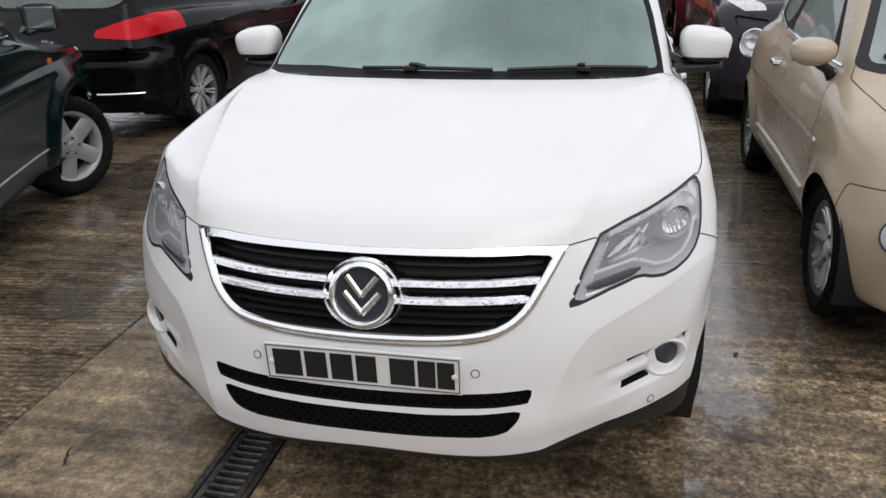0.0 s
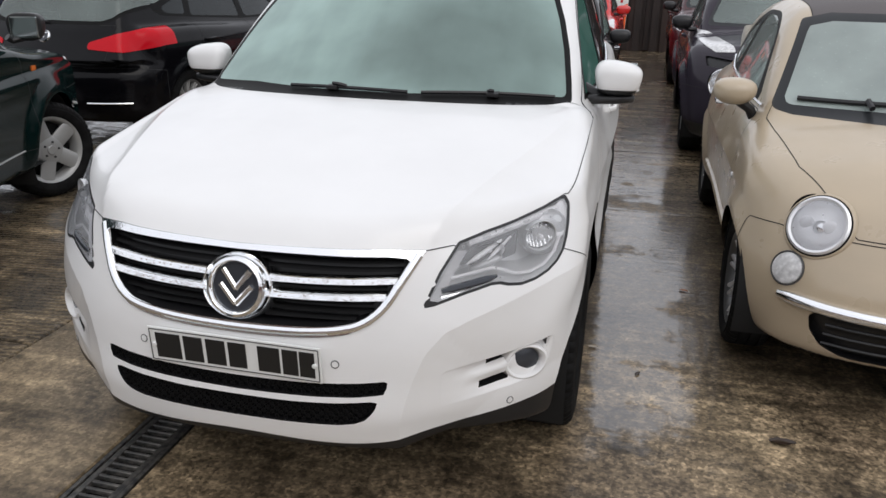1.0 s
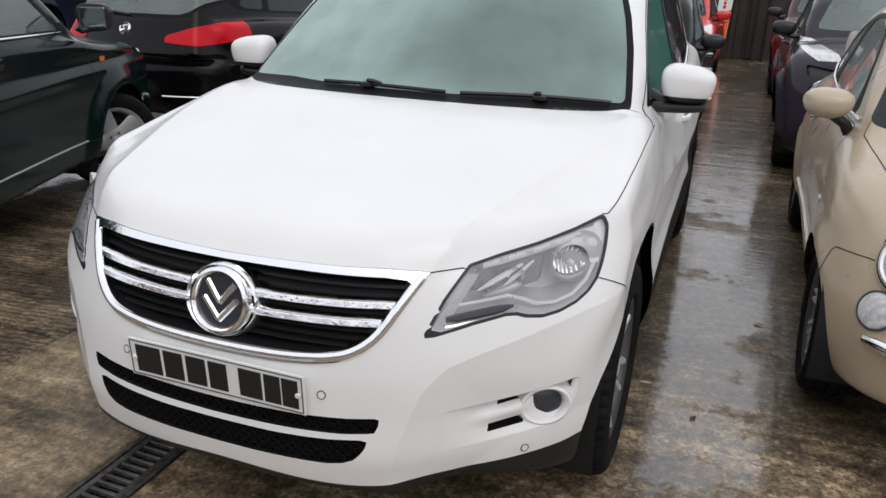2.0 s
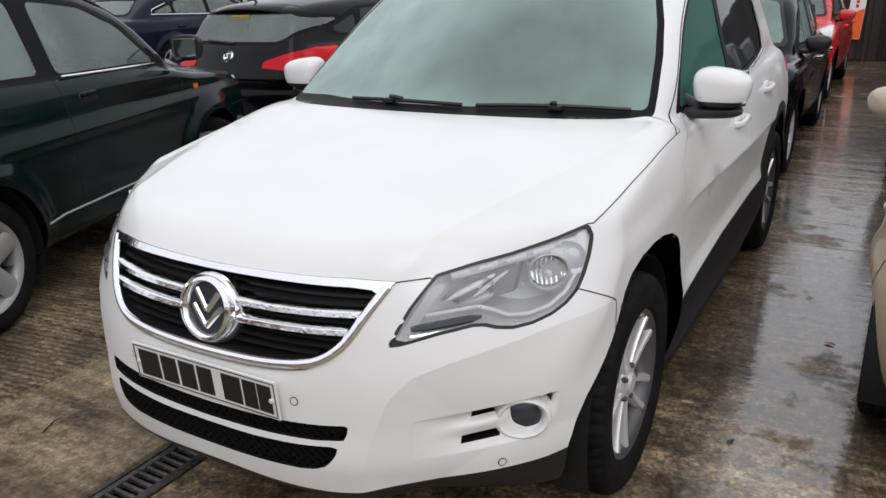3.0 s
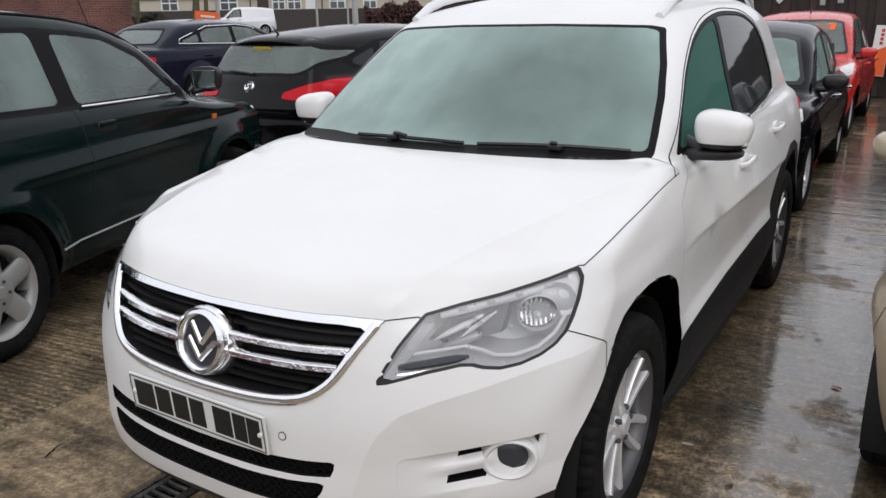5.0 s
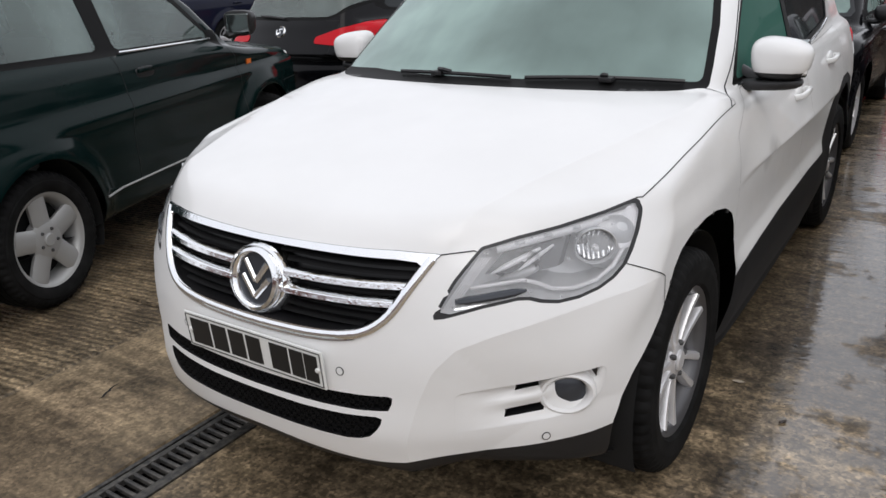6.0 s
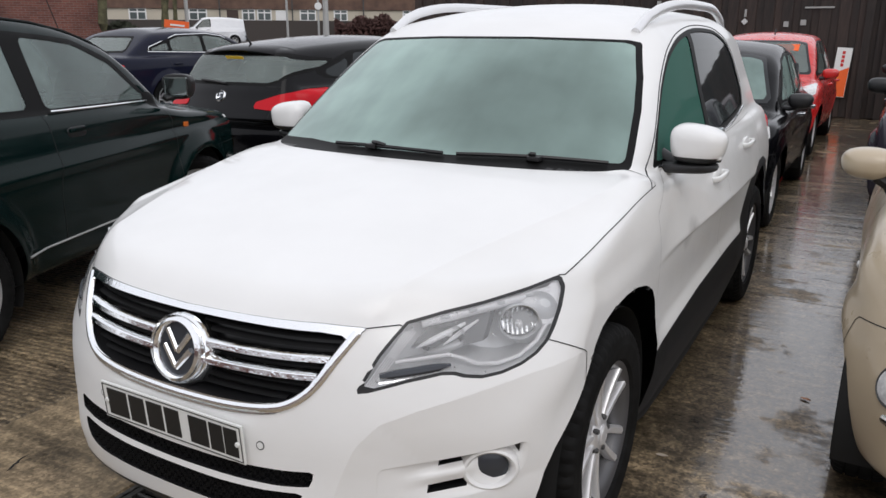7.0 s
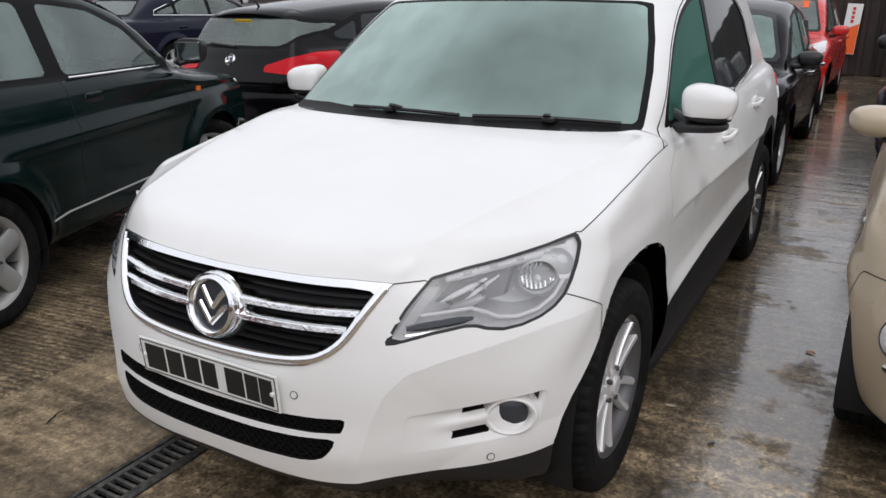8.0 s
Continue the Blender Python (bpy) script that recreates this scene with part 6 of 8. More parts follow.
        disc_on(sh, car, s * 0.560, 0, 0.690, [(0.0, 0.022), (0.03, 0.021), (0.060, 0.014), (0.080, 0.006), (0.094, -0.004)], LAMPSILVER, "lamp_reflector", parent=h)
        disc_on(sh, car, s * 0.560, 0, 0.690, [(0.0, -0.004), (0.016, -0.001), (0.026, 0.008), (0.028, 0.022)], BRIGHT, "lamp_projector", parent=h)
        for dx in (-0.036, 0.036):
            part("lamp_cup", pebble((0.026, 0.010, 0.026), 2.0, 20, 10, pose(s * 0.560 + dx, float(sh.front_y(0.560 + s * dx, 0.690)) + 0.014, 0.690)), LAMPSILVER, h, smooth=True)
        disc_on(sh, car, s * 0.560, 0, 0.690, [(0.0, -0.028), (0.045, -0.025), (0.08, -0.018), (0.097, -0.011)], LENS, "lamp_lens", parent=h)
        f = disc_on(sh, car, s * 0.645, 0, 0.520, [(0.066, 0.012), (0.0675, -0.004), (0.064, -0.007), (0.061, -0.004)], GREYPL, "side_lamp", "small round white lamp below the headlamp", 36)
        disc_on(sh, car, s * 0.645, 0, 0.520, [(0.0, -0.016), (0.035, -0.014), (0.058, -0.008), (0.063, 0.0)], WHITELENS, "lamp_lens", parent=f)
        handle(car, sh, 2.08, 0.86, CHROME, s, 0.07)
        x = sh.side_x(1.0, 0.62)
        part("indicator", pebble((0.008, 0.022, 0.014), 2.4, 14, 8, pose(s * (sh.side_x(0.93, 0.69) + 0.002), 0.93, 0.69)), WHITELENS, car, smooth=True)
        part("door_strip", tube([(s * (sh.side_x(y, 0.41) + 0.004), y, 0.41) for y in np.linspace(1.08, 2.45, 9)], 0.020, 8, flat=1.0), BEIGE, car, smooth=True)
        part("window_strip", tube([(s * (sh.side_x(y, z) + 0.002), y, z) for y, z in ((1.08, 0.992), (1.5, 1.0), (2.0, 1.01), (2.4, 1.02), (2.78, 1.06))], 0.009, 6), CHROME, car)
    for x0, x1 in ((-0.665, -0.14), (0.14, 0.665)):
        xs = np.linspace(x0, x1, 17)
        zs = 0.408 + 0.020 * np.abs(xs)
        part("bumper_strip", tube([(x, float(sh.front_y(x, z)) - 0.008, z) for x, z in zip(xs, zs)], 0.025, 12, flat=1.0, taper=[0.55, 0.9] + [1.0] * 13 + [0.9, 0.55]), CHROME, car, "polished chrome bumper strip", smooth=True)
    part("nose_badge", pebble((0.045, 0.012, 0.045), 2.2, 20, 12, pose(0, float(sh.front_y(0, 0.64)) - 0.004, 0.64)), CHROME, car, smooth=True)
    for x0 in (-0.30, 0.22):
        w = new("wiper")
        w.parent = car
        pts = [(x, 0.875 + 0.30 * x * x, sh.top_z(x, 0.875 + 0.30 * x * x) + 0.016) for x in np.linspace(x0 - 0.28, x0 + 0.26, 9)]
        part("wiper_blade", tube(pts, 0.009, 6, flat=1.3), BLACKPL, w)
        part("wiper_arm", tube([(x0, 0.85, sh.top_z(x0, 0.85) + 0.03), (pts[4][0], pts[4][1], pts[4][2] + 0.012)], 0.013, 6), BLACKPL, w)
    mirror(car, P, (0.835, 1.10, 1.050), (0.097, 0.085, 0.062), BEIGE, (0.02, 0.02, -0.11), band=False, power=2.3)
    put_wheels(car, P, dict(spokes=8, offsets=(-0.14, 0.14), hub=0.06, **{"in": 0.010}, out=0.014, dish=0.02, face=0.62, bolts=4), 0.185, 0.200, ALLOY_DARK, 0.705, spoke_mat=ALLOY)
    plate_bars(car, 0.50, 0.105, [(-0.22, -0.02), (0.05, 0.22)], pose(0, float(sh.front_y(0, 0.36)) - 0.02, 0.36), PLATE)
    return car


# -- dark green three-door off-road estate, seen from behind its rear wheel --
def green_car():
    P = dict(length=4.01, half=0.845, height=1.67, tyre=0.33, arch=0.388, hubs=(0.76, 3.11), flare=0.045, flare_width=0.15,
             top=curve((0.0, 0.90), (0.15, 0.965), (0.5, 1.02), (0.9, 1.05), (1.2, 1.085), (1.6, 1.085), (2.6, 1.11), (3.4, 1.12), (4.0, 1.12)),
             drop=curve((0.0, 0.08), (0.5, 0.08), (1.1, 0.05), (1.5, 0.02), (4.0, 0.02)),
             side=curve((0.20, -0.07), (0.35, -0.03), (0.50, -0.012), (0.66, -0.002), (0.79, 0.006), (0.845, 0.0), (0.885, -0.024), (0.95, -0.020), (1.04, -0.028), (1.13, -0.06)),
             plan=curve((0.0, -0.05), (0.5, 0.0), (1.5, 0.0), (3.4, 0.0), (4.0, -0.05)),
             nose=curve((0.2, 0.05), (0.35, -0.10), (0.6, -0.10), (0.8, -0.06), (0.95, 0.0), (1.2, 0.4)), bow=0.22, bow_power=3.6,
             tail=curve((0.2, 3.9), (0.4, 4.0), (0.7, 4.0), (1.1, 3.95)), tail_bow=0.12,
             floor=curve((0.0, 0.26), (4.0, 0.28)),
             roof=curve((1.4, 1.46), (1.8, 1.585), (2.3, 1.65), (3.2, 1.665), (4.0, 1.62)), crown=0.05,
             cabin=curve((1.0, 0.74), (1.6, 0.785), (2.6, 0.80), (4.0, 0.76)), belt=1.06, lean=0.30,
             screen=(0.95, 1.07, 1.26, 0.18), back=(3.98, 1.05, 0.28, 0.06), round=0.07, shoulder=0.06, blend=0.03,
             bonnet=[(-1, -0.2), (-1, 0.95), (0.0, 0.95), (0.66, 1.05), (0.72, 0.9), (0.70, 0.28), (0.5, 0.10), (0.0, 0.02)], bonnet_z=0.84,
             front_line=[(-0.5, 0.1), (-0.5, 0.70), (0.42, 0.70), (0.42, 0.1)], rear_line=[(3.6, 0.1), (3.6, 0.62), (4.5, 0.62), (4.5, 0.1)],
             doors=([(1.10, 0.42), (1.10, 0.95), (1.20, 1.09), (2.37, 1.125), (2.34, 0.88), (2.36, 0.70), (2.34, 0.42)],),
             screen_out=[(-1, 1.07), (-1, 1.53), (0.44, 1.52), (0.56, 1.49), (0.71, 1.08)],
             rear_out=[(-1, 1.10), (-1, 1.50), (0.52, 1.48), (0.60, 1.12)],
             dlo=[(1.14, 1.085), (1.24, 1.115), (1.545, 1.368), (1.86, 1.488), (2.1, 1.513), (2.4, 1.536), (3.5, 1.542), (3.78, 1.51), (3.84, 1.15), (2.5, 1.105)],
             windows=([(1.285, 1.110), (1.565, 1.338), (1.87, 1.458), (2.1, 1.486), (2.31, 1.503), (2.30, 1.130)], [(2.43, 1.140), (2.45, 1.512), (3.45, 1.515), (3.70, 1.48), (3.74, 1.17)]))
    place = Matrix.Translation((-3.93, 3.25, 0)) @ pose(0, 0, 0, 0, 0, 199.7)
    car, sh = plain_car(P, place, GREEN, "dark green three-door off-road estate, wet, alloy wheels", 0.024, TINTGLASS, PALECLOTH, TRIM, None, -1)
    for s in (-1, 1):
        x = sh.side_x(2.14, 0.995)
        rec = part("handle_recess", pebble((0.006, 0.085, 0.03), 4, 20, 10, pose(s * x, 2.14, 0.995)), BLACKPL, car, smooth=True)
        part("door_handle", block(0.02, 0.15, 0.022, pose(s * (x + 0.008), 2.14, 1.006), 0.006), GREEN, rec, smooth=True)
        part("indicator", block(0.012, 0.06, 0.034, pose(s * (sh.side_x(0.92, 0.903) + 0.003), 0.92, 0.903), 0.004), AMBER, car, "amber side indicator", smooth=True)
        part("door_strip", tube([(s * (sh.side_x(y, 1.10) + 0.006), y, 1.094 + 0.024 * (y - 1.3)) for y in np.linspace(1.28, 2.30, 9)], 0.007, 6), CHROME, car)
        part("sill_strip", tube([(s * (sh.side_x(y, 0.425) + 0.003), y, 0.425) for y in np.linspace(1.26, 2.70, 9)], 0.006, 6), ALLOY_DULL, car)
        hl = pebble((0.10, 0.16, 0.085), 3.0, 24, 14, pose(s * 0.66, 0.19, 0.80))
        part("headlamp", hl, LENS, car, smooth=True)
        part("headlamp_bowl", pebble((0.09, 0.14, 0.07), 3.0, 20, 12, pose(s * 0.655, 0.21, 0.80)), BRIGHT, car, smooth=True)
        part("corner_lamp", pebble((0.022, 0.045, 0.075), 3.0, 20, 12, pose(s * 0.772, 0.235, 0.83, 0, 0, s * 16)), WHITELENS, car, "clear corner lamp", smooth=True)
    for s in (-1, 1):
        rail = [(1.11, 1.225), (1.30, 1.315), (1.46, 1.395), (1.65, 1.475), (1.84, 1.532), (2.10, 1.578), (2.4, 1.60), (2.8, 1.61), (3.4, 1.605), (3.8, 1.580)]
        part("roof_gutter", tube([(s * (sh.side_x(y, z) + 0.002), y, z) for y, z in rail], 0.010, 8), SEAL, car, "black rain gutter along the roof", smooth=True)
    mirror(car, P, (0.895, 1.09, 1.175), (0.105, 0.07, 0.084), BLACKPL, (0.0, 0.04, 0.0), band=False, power=3.2)
    put_wheels(car, P, dict(spokes=5, offsets=(0.0,), hub=0.100, **{"in": 0.054}, out=0.056, dish=0.006, face=0.80, bolts=5), 0.205, 0.226, ALLOY_DULL, 0.760, radians(-36), spoke_mat=ALLOY_DULL)
    part("aerial", tube([(-0.55, 1.75, 1.45), (-0.56, 2.0, 1.95)], 0.003, 5), BLACKPL, car)
    return car


# -- black hatchback seen from behind --
def black_hatch():
    P = dict(length=4.42, half=0.895, height=1.51, tyre=0.325, arch=0.37, hubs=(0.93, 3.615), flare=0.02,
             top=curve((0.0, 0.72), (0.2, 0.85), (0.6, 0.95), (1.1, 1.02), (1.6, 0.98), (2.6, 1.01), (3.6, 1.06), (4.42, 1.06)),
             drop=curve((0.0, 0.1), (1.0, 0.06), (1.6, 0.03), (4.42, 0.04)),
             side=curve((0.18, -0.09), (0.35, -0.03), (0.55, 0.0), (0.75, 0.01), (0.90, 0.0), (1.0, -0.03), (1.1, -0.08)),
             plan=curve((0.0, -0.06), (0.6, 0.0), (2.0, 0.0), (3.6, 0.012), (4.1, -0.03), (4.42, -0.10)),
             nose=curve((0.18, 0.1), (0.3, 0.0), (0.6, 0.01), (0.8, 0.1), (1.1, 0.45)), bow=0.5, bow_power=2.5,
             tail=curve((0.18, 4.28), (0.32, 4.38), (0.50, 4.42), (0.68, 4.40), (0.74, 4.355), (0.90, 4.345), (1.0, 4.33), (1.2, 4.22)), tail_bow=0.30,
             floor=curve((0.0, 0.2), (4.42, 0.24)),
             roof=curve((1.7, 1.40), (2.1, 1.49), (2.6, 1.51), (3.3, 1.485), (3.9, 1.43), (4.3, 1.37)), crown=0.06,
             cabin=curve((1.0, 0.72), (1.6, 0.79), (2.6, 0.81), (3.6, 0.78), (4.3, 0.68)), belt=1.02, lean=0.42,
             screen=(1.15, 1.02, 1.7, 0.25), back=(4.34, 1.02, 0.62, 0.16), round=0.08, shoulder=0.07, blend=0.05,
             bonnet=[(-1, -0.2), (-1, 1.1), (0.0, 1.1), (0.72, 1.25), (0.75, 0.6), (0.5, 0.15), (0.0, 0.0)], bonnet_z=0.76,
             front_line=[(-0.5, 0.1), (-0.5, 0.66), (0.5, 0.66), (0.5, 0.1)], rear_line=[(3.98, 0.1), (3.98, 0.68), (4.2, 0.71), (5.0, 0.71), (5.0, 0.1)],
             doors=([(1.3, 0.34), (1.3, 0.85), (1.45, 1.0), (2.45, 1.02), (2.42, 0.34)], [(2.45, 0.34), (2.45, 1.02), (3.4, 1.06), (3.42, 0.8), (3.2, 0.6), (3.1, 0.34)]),
             tailgate=[(-1, 0.72), (0.60, 0.72), (0.64, 1.06), (-1, 1.06)],
             screen_out=[(-1, 1.04), (-1, 1.42), (0.45, 1.41), (0.58, 1.38), (0.72, 1.05)],
             rear_out=[(-1, 1.055), (-1, 1.360), (0.55, 1.350), (0.70, 1.285), (0.715, 1.245), (0.66, 1.155), (0.60, 1.095), (0.50, 1.062)],
             dlo=[(1.40, 1.03), (2.05, 1.36), (2.5, 1.40), (3.3, 1.365), (3.85, 1.20), (3.75, 1.12), (2.5, 1.04)],
             windows=([(1.55, 1.055), (2.07, 1.34), (2.42, 1.375), (2.42, 1.06)], [(2.52, 1.065), (2.52, 1.38), (3.25, 1.345), (3.35, 1.11)], [(3.42, 1.12), (3.36, 1.30), (3.72, 1.19), (3.68, 1.14)]),
             marks=(("tail_lamp", "wrap", [(0.43, 0.872), (0.435, 0.925), (0.52, 0.952), (0.66, 0.998), (0.78, 1.036), (0.86, 1.050), (1.0, 1.050), (1.0, 0.94), (0.86, 0.880), (0.74, 0.852), (0.58, 0.862)], 0),))
    th = radians(-2.0)
    rear = Vector((-3.895, 4.03, 0))
    front = rear + 4.40 * Vector((-math.sin(th), math.cos(th), 0))
    place = Matrix.Translation(front) @ pose(0, 0, 0, 0, 0, 178)
    # lamps only on the outer part of the tail
    car, sh = plain_car(P, place, BLACK, "black hatchback with red tail lamps, rear towards the lane", 0.024, PALEGLASS, side_pane=DARKGLASS)
    for s in (-1, 1):
        sh.take("tail_lamp", "tail_lamp", TAILRED, car, s, 0.006, rim=0.012, label="red tail lamp")
    end = lambda x, z: -float(sh.front_y(x, z, 3.6, 4.7)) * -1
    n_ = Vector(sh.gradient(np.array([[0, end(0, 0.965), 0.965]]))[0])
    bm_ = Matrix.Translation((0, end(0, 0.965), 0.965)) @ n_.to_track_quat('Y', 'Z').to_matrix().to_4x4()
    tb = part("tail_badge", lathe([(0.0, 0.008), (0.05, 0.008), (0.052, 0.0)], 28, "y", bm_), BADGE, car, "round silver badge", smooth=True)
    part("badge_ring", lathe([(0.044, 0.006), (0.050, 0.014), (0.057, 0.008), (0.060, -0.004)], 32, "y", bm_), CHROME, tb, smooth=True)
    part("badge_stroke", tube([bm_ @ Vector(q) for q in ((-0.034, 0.010, 0.022), (0.012, 0.012, 0.018), (-0.012, 0.012, -0.014), (0.034, 0.010, -0.020))], 0.009, 6), CHROME, tb, smooth=True)
    # spoiler lip: the roof runs on over the rear screen and curves in at its ends
    bm = bmesh.new()
    rings = []
    for k in np.linspace(-1, 1, 25):
        x = 0.545 * k
        z0 = sh.top_z(x, 3.93) + 0.003
        yb = 4.185 - 0.14 * abs(k) ** 2.5
        zb = sh.top_z(x, 3.93) - 0.050 - 0.02 * abs(k) ** 4
        rings.append([bm.verts.new((x, 3.93, z0)), bm.verts.new((x, (3.93 + yb) / 2, (z0 + zb) / 2 + 0.012)), bm.verts.new((x, yb - 0.006, zb + 0.004)), bm.verts.new((x, yb, zb - 0.004)), bm.verts.new((x, yb - 0.012, zb - 0.016)), bm.verts.new((x, 4.0, zb - 0.022)), bm.verts.new((x, 3.93, z0 - 0.05))])
    for p, q in zip(rings, rings[1:]):
        for j in range(7):
            bm.faces.new((p[j], p[(j + 1) % 7], q[(j + 1) % 7], q[j]))
    bm.faces.new(rings[0])
    bm.faces.new(rings[-1][::-1])
    part("roof_spoiler", bm, BLACK, car, smooth=True)
    part("window_sticker", block(0.22, 0.004, 0.028, pose(0.0, end(0, 1.305) + 0.012, 1.305, -32)), YELLOW, car, "yellow sticker on the rear screen")
    part("rear_wiper", tube([(-0.02, end(0, 1.08) + 0.02, 1.08), (0.16, end(0.16, 1.095) + 0.02, 1.092), (0.33, end(0.33, 1.10) + 0.02, 1.10)], 0.011, 6), BLACKPL, car)
    for s in (-1, 1):
        part("reflector_strip", tube([(s * x, end(x, 0.42 + 0.01 * x) + 0.006, 0.42) for x in np.linspace(0.36, 0.72, 7)], 0.008, 6), CHROME, car, "bright strip in the rear bumper")
        for y in (2.30, 3.27):
            handle(car, sh, y, 0.90, BLACK, s)
    part("roof_aerial", tube([(0, 3.95, 1.42), (0, 4.02, 1.50)], 0.012, 6, taper=[1.0, 0.4]), BLACKPL, car)
    mirror(car, P, (0.935, 1.42, 1.03), (0.10, 0.07, 0.07), BLACK, band=False)
    put_wheels(car, P, dict(spokes=10, offsets=(-0.13, 0.13), hub=0.07, **{"in": 0.009}, out=0.012, dish=0.02, face=0.68, bolts=5), 0.215, 0.225, ALLOY_DARK, 0.78, spoke_mat=ALLOY_DULL)
    plate_bars(car, 0.52, 0.11, [(-0.23, -0.02), (0.06, 0.23)], pose(0.10, end(0, 0.57) + 0.008, 0.57, 0, 0, 180), PLATE_YELLOW)
    return car


def hatch_numbers(L, half, H, nose_o, base, tyre, belt, cowl, rise=1.5, tail_slope=0.55, bonnet=0.92):
    """Outlines of an everyday small hatchback from its main sizes."""
    hubs = (nose_o, nose_o + base)
    cy = cowl
    return dict(length=L, half=half, height=H, tyre=tyre, arch=tyre + 0.05, hubs=hubs, flare=0.02,
                top=curve((0.0, bonnet - 0.16), (0.2, bonnet - 0.05), (0.55, bonnet + 0.01), (cy, belt + 0.01), (cy + 0.5, belt - 0.02), (L * 0.6, belt), (L, belt + 0.02)),
                drop=curve((0.0, 0.1), (cy, 0.07), (cy + 0.5, 0.03), (L, 0.03)),
                side=curve((0.18, -0.09), (0.35, -0.03), (0.55, 0.0), (0.75, 0.008), (0.88, 0.0), (1.0, -0.04), (1.1, -0.08)),
                plan=curve((0.0, -0.05), (0.6, 0.0), (L * 0.5, 0.0), (L - 0.7, 0.0), (L, -0.1)),
                nose=curve((0.18, 0.1), (0.3, 0.01), (0.6, 0.0), (0.8, 0.07), (1.1, 0.4)), bow=0.42, bow_power=2.6,
                tail=curve((0.18, L - 0.12), (0.4, L - 0.02), (0.7, L), (1.0, L - 0.06), (1.2, L - 0.14)), tail_bow=0.25,
                floor=curve((0.0, 0.2), (L, 0.24)),
                roof=curve((cy + 0.5, H - 0.12), (cy + 0.95, H - 0.025), (L * 0.55, H), (L * 0.75, H - 0.02), (L, H - 0.14)), crown=0.06,
                cabin=curve((cy - 0.1, half - 0.14), (cy + 0.5, half - 0.075), (L * 0.6, half - 0.06), (L, half - 0.15)), belt=belt, lean=0.33,
                screen=(cy, belt, rise, 0.22), back=(L - 0.08, belt, tail_slope, 0.1), round=0.08, shoulder=0.07, blend=0.04,
                bonnet=[(-1, -0.2), (-1, cy - 0.02), (0.0, cy - 0.02), (half - 0.16, cy + 0.12), (half - 0.11, 0.6), (0.5, 0.15), (0.0, -0.02)], bonnet_z=bonnet - 0.12,
                front_line=[(-0.5, 0.1), (-0.5, 0.64), (nose_o - 0.3, 0.64), (nose_o - 0.3, 0.1)], rear_line=[(L - 0.42, 0.1), (L - 0.42, 0.66), (L + 0.5, 0.66), (L + 0.5, 0.1)],
                doors=([(cy + 0.12, 0.34), (cy + 0.12, 0.85), (cy + 0.3, belt), (cy + 1.25, belt + 0.01), (cy + 1.25, 0.34)], [(cy + 1.25, 0.34), (cy + 1.25, belt + 0.01), (hubs[1] - 0.05, belt + 0.02), (hubs[1] - 0.1, 0.75), (hubs[1] - 0.42, 0.34)]),
                screen_out=[(-1, belt + 0.03), (-1, H - 0.10), (half * 0.5, H - 0.11), (half * 0.65, H - 0.14), (half * 0.82, belt + 0.04)],
                rear_out=[(-1, belt + 0.05), (-1, H - 0.13), (half * 0.5, H - 0.15), (half * 0.7, belt + 0.06)],
                dlo=[(cy + 0.25, belt + 0.02), (cy + 0.80, H - 0.16), (cy + 1.1, H - 0.105), (L * 0.72, H - 0.115), (L - 0.62, belt + 0.20), (L - 0.68, belt + 0.09)],
                windows=([(cy + 0.42, belt + 0.05), (cy + 0.84, H - 0.18), (cy + 1.1, H - 0.13), (cy + 1.2, H - 0.128), (cy + 1.2, belt + 0.055)], [(cy + 1.3, belt + 0.06), (cy + 1.3, H - 0.13), (L * 0.70, H - 0.14), (L - 0.78, belt + 0.11)]))


def dress(car, sh, P, paint_mat, lamp, mirror_mat, style, rim_mat, handles=True):
    """Lamps, mirrors, handles, grille and wheels common to the cars in the rows."""
    for s in (-1, 1):
        sh.take("head_lamp", "headlamp", lamp, car, s, 0.004, rim=0.01)
        sh.take("tail_lamp", "tail_lamp", TAILRED, car, s, 0.005, rim=0.01)
        if handles:
            for d in P["doors"]:
                y = max(p[0] for p in d) - 0.16
                handle(car, sh, y, P["belt"] - 0.12, handles, s, 0.085)
    sh.take("grille", "grille", GRILLEBLACK, car, sink=0.03, sink_axis=(0, 1, 0))
    mirror(car, P, (P["half"] + 0.055, P["screen"][0] + 0.38, P["belt"] + 0.05), (0.10, 0.075, 0.066), mirror_mat, (0.03, 0.02, -0.02), band=False)
    put_wheels(car, P, style, 0.20, P["tyre"] * 0.66, rim_mat, P["half"] - 0.105)
    plate_bars(car, 0.50, 0.105, [(-0.22, -0.02), (0.05, 0.22)], pose(0, float(sh.front_y(0, 0.40)) - 0.012, 0.40), PLATE)


MULTI = dict(spokes=7, offsets=(-0.13, 0.13), hub=0.065, **{"in": 0.012}, out=0.016, dish=0.02, face=0.62, bolts=5)
FIVE = dict(spokes=5, offsets=(0.0,), hub=0.075, **{"in": 0.03}, out=0.04, dish=0.01, face=0.6, bolts=5)


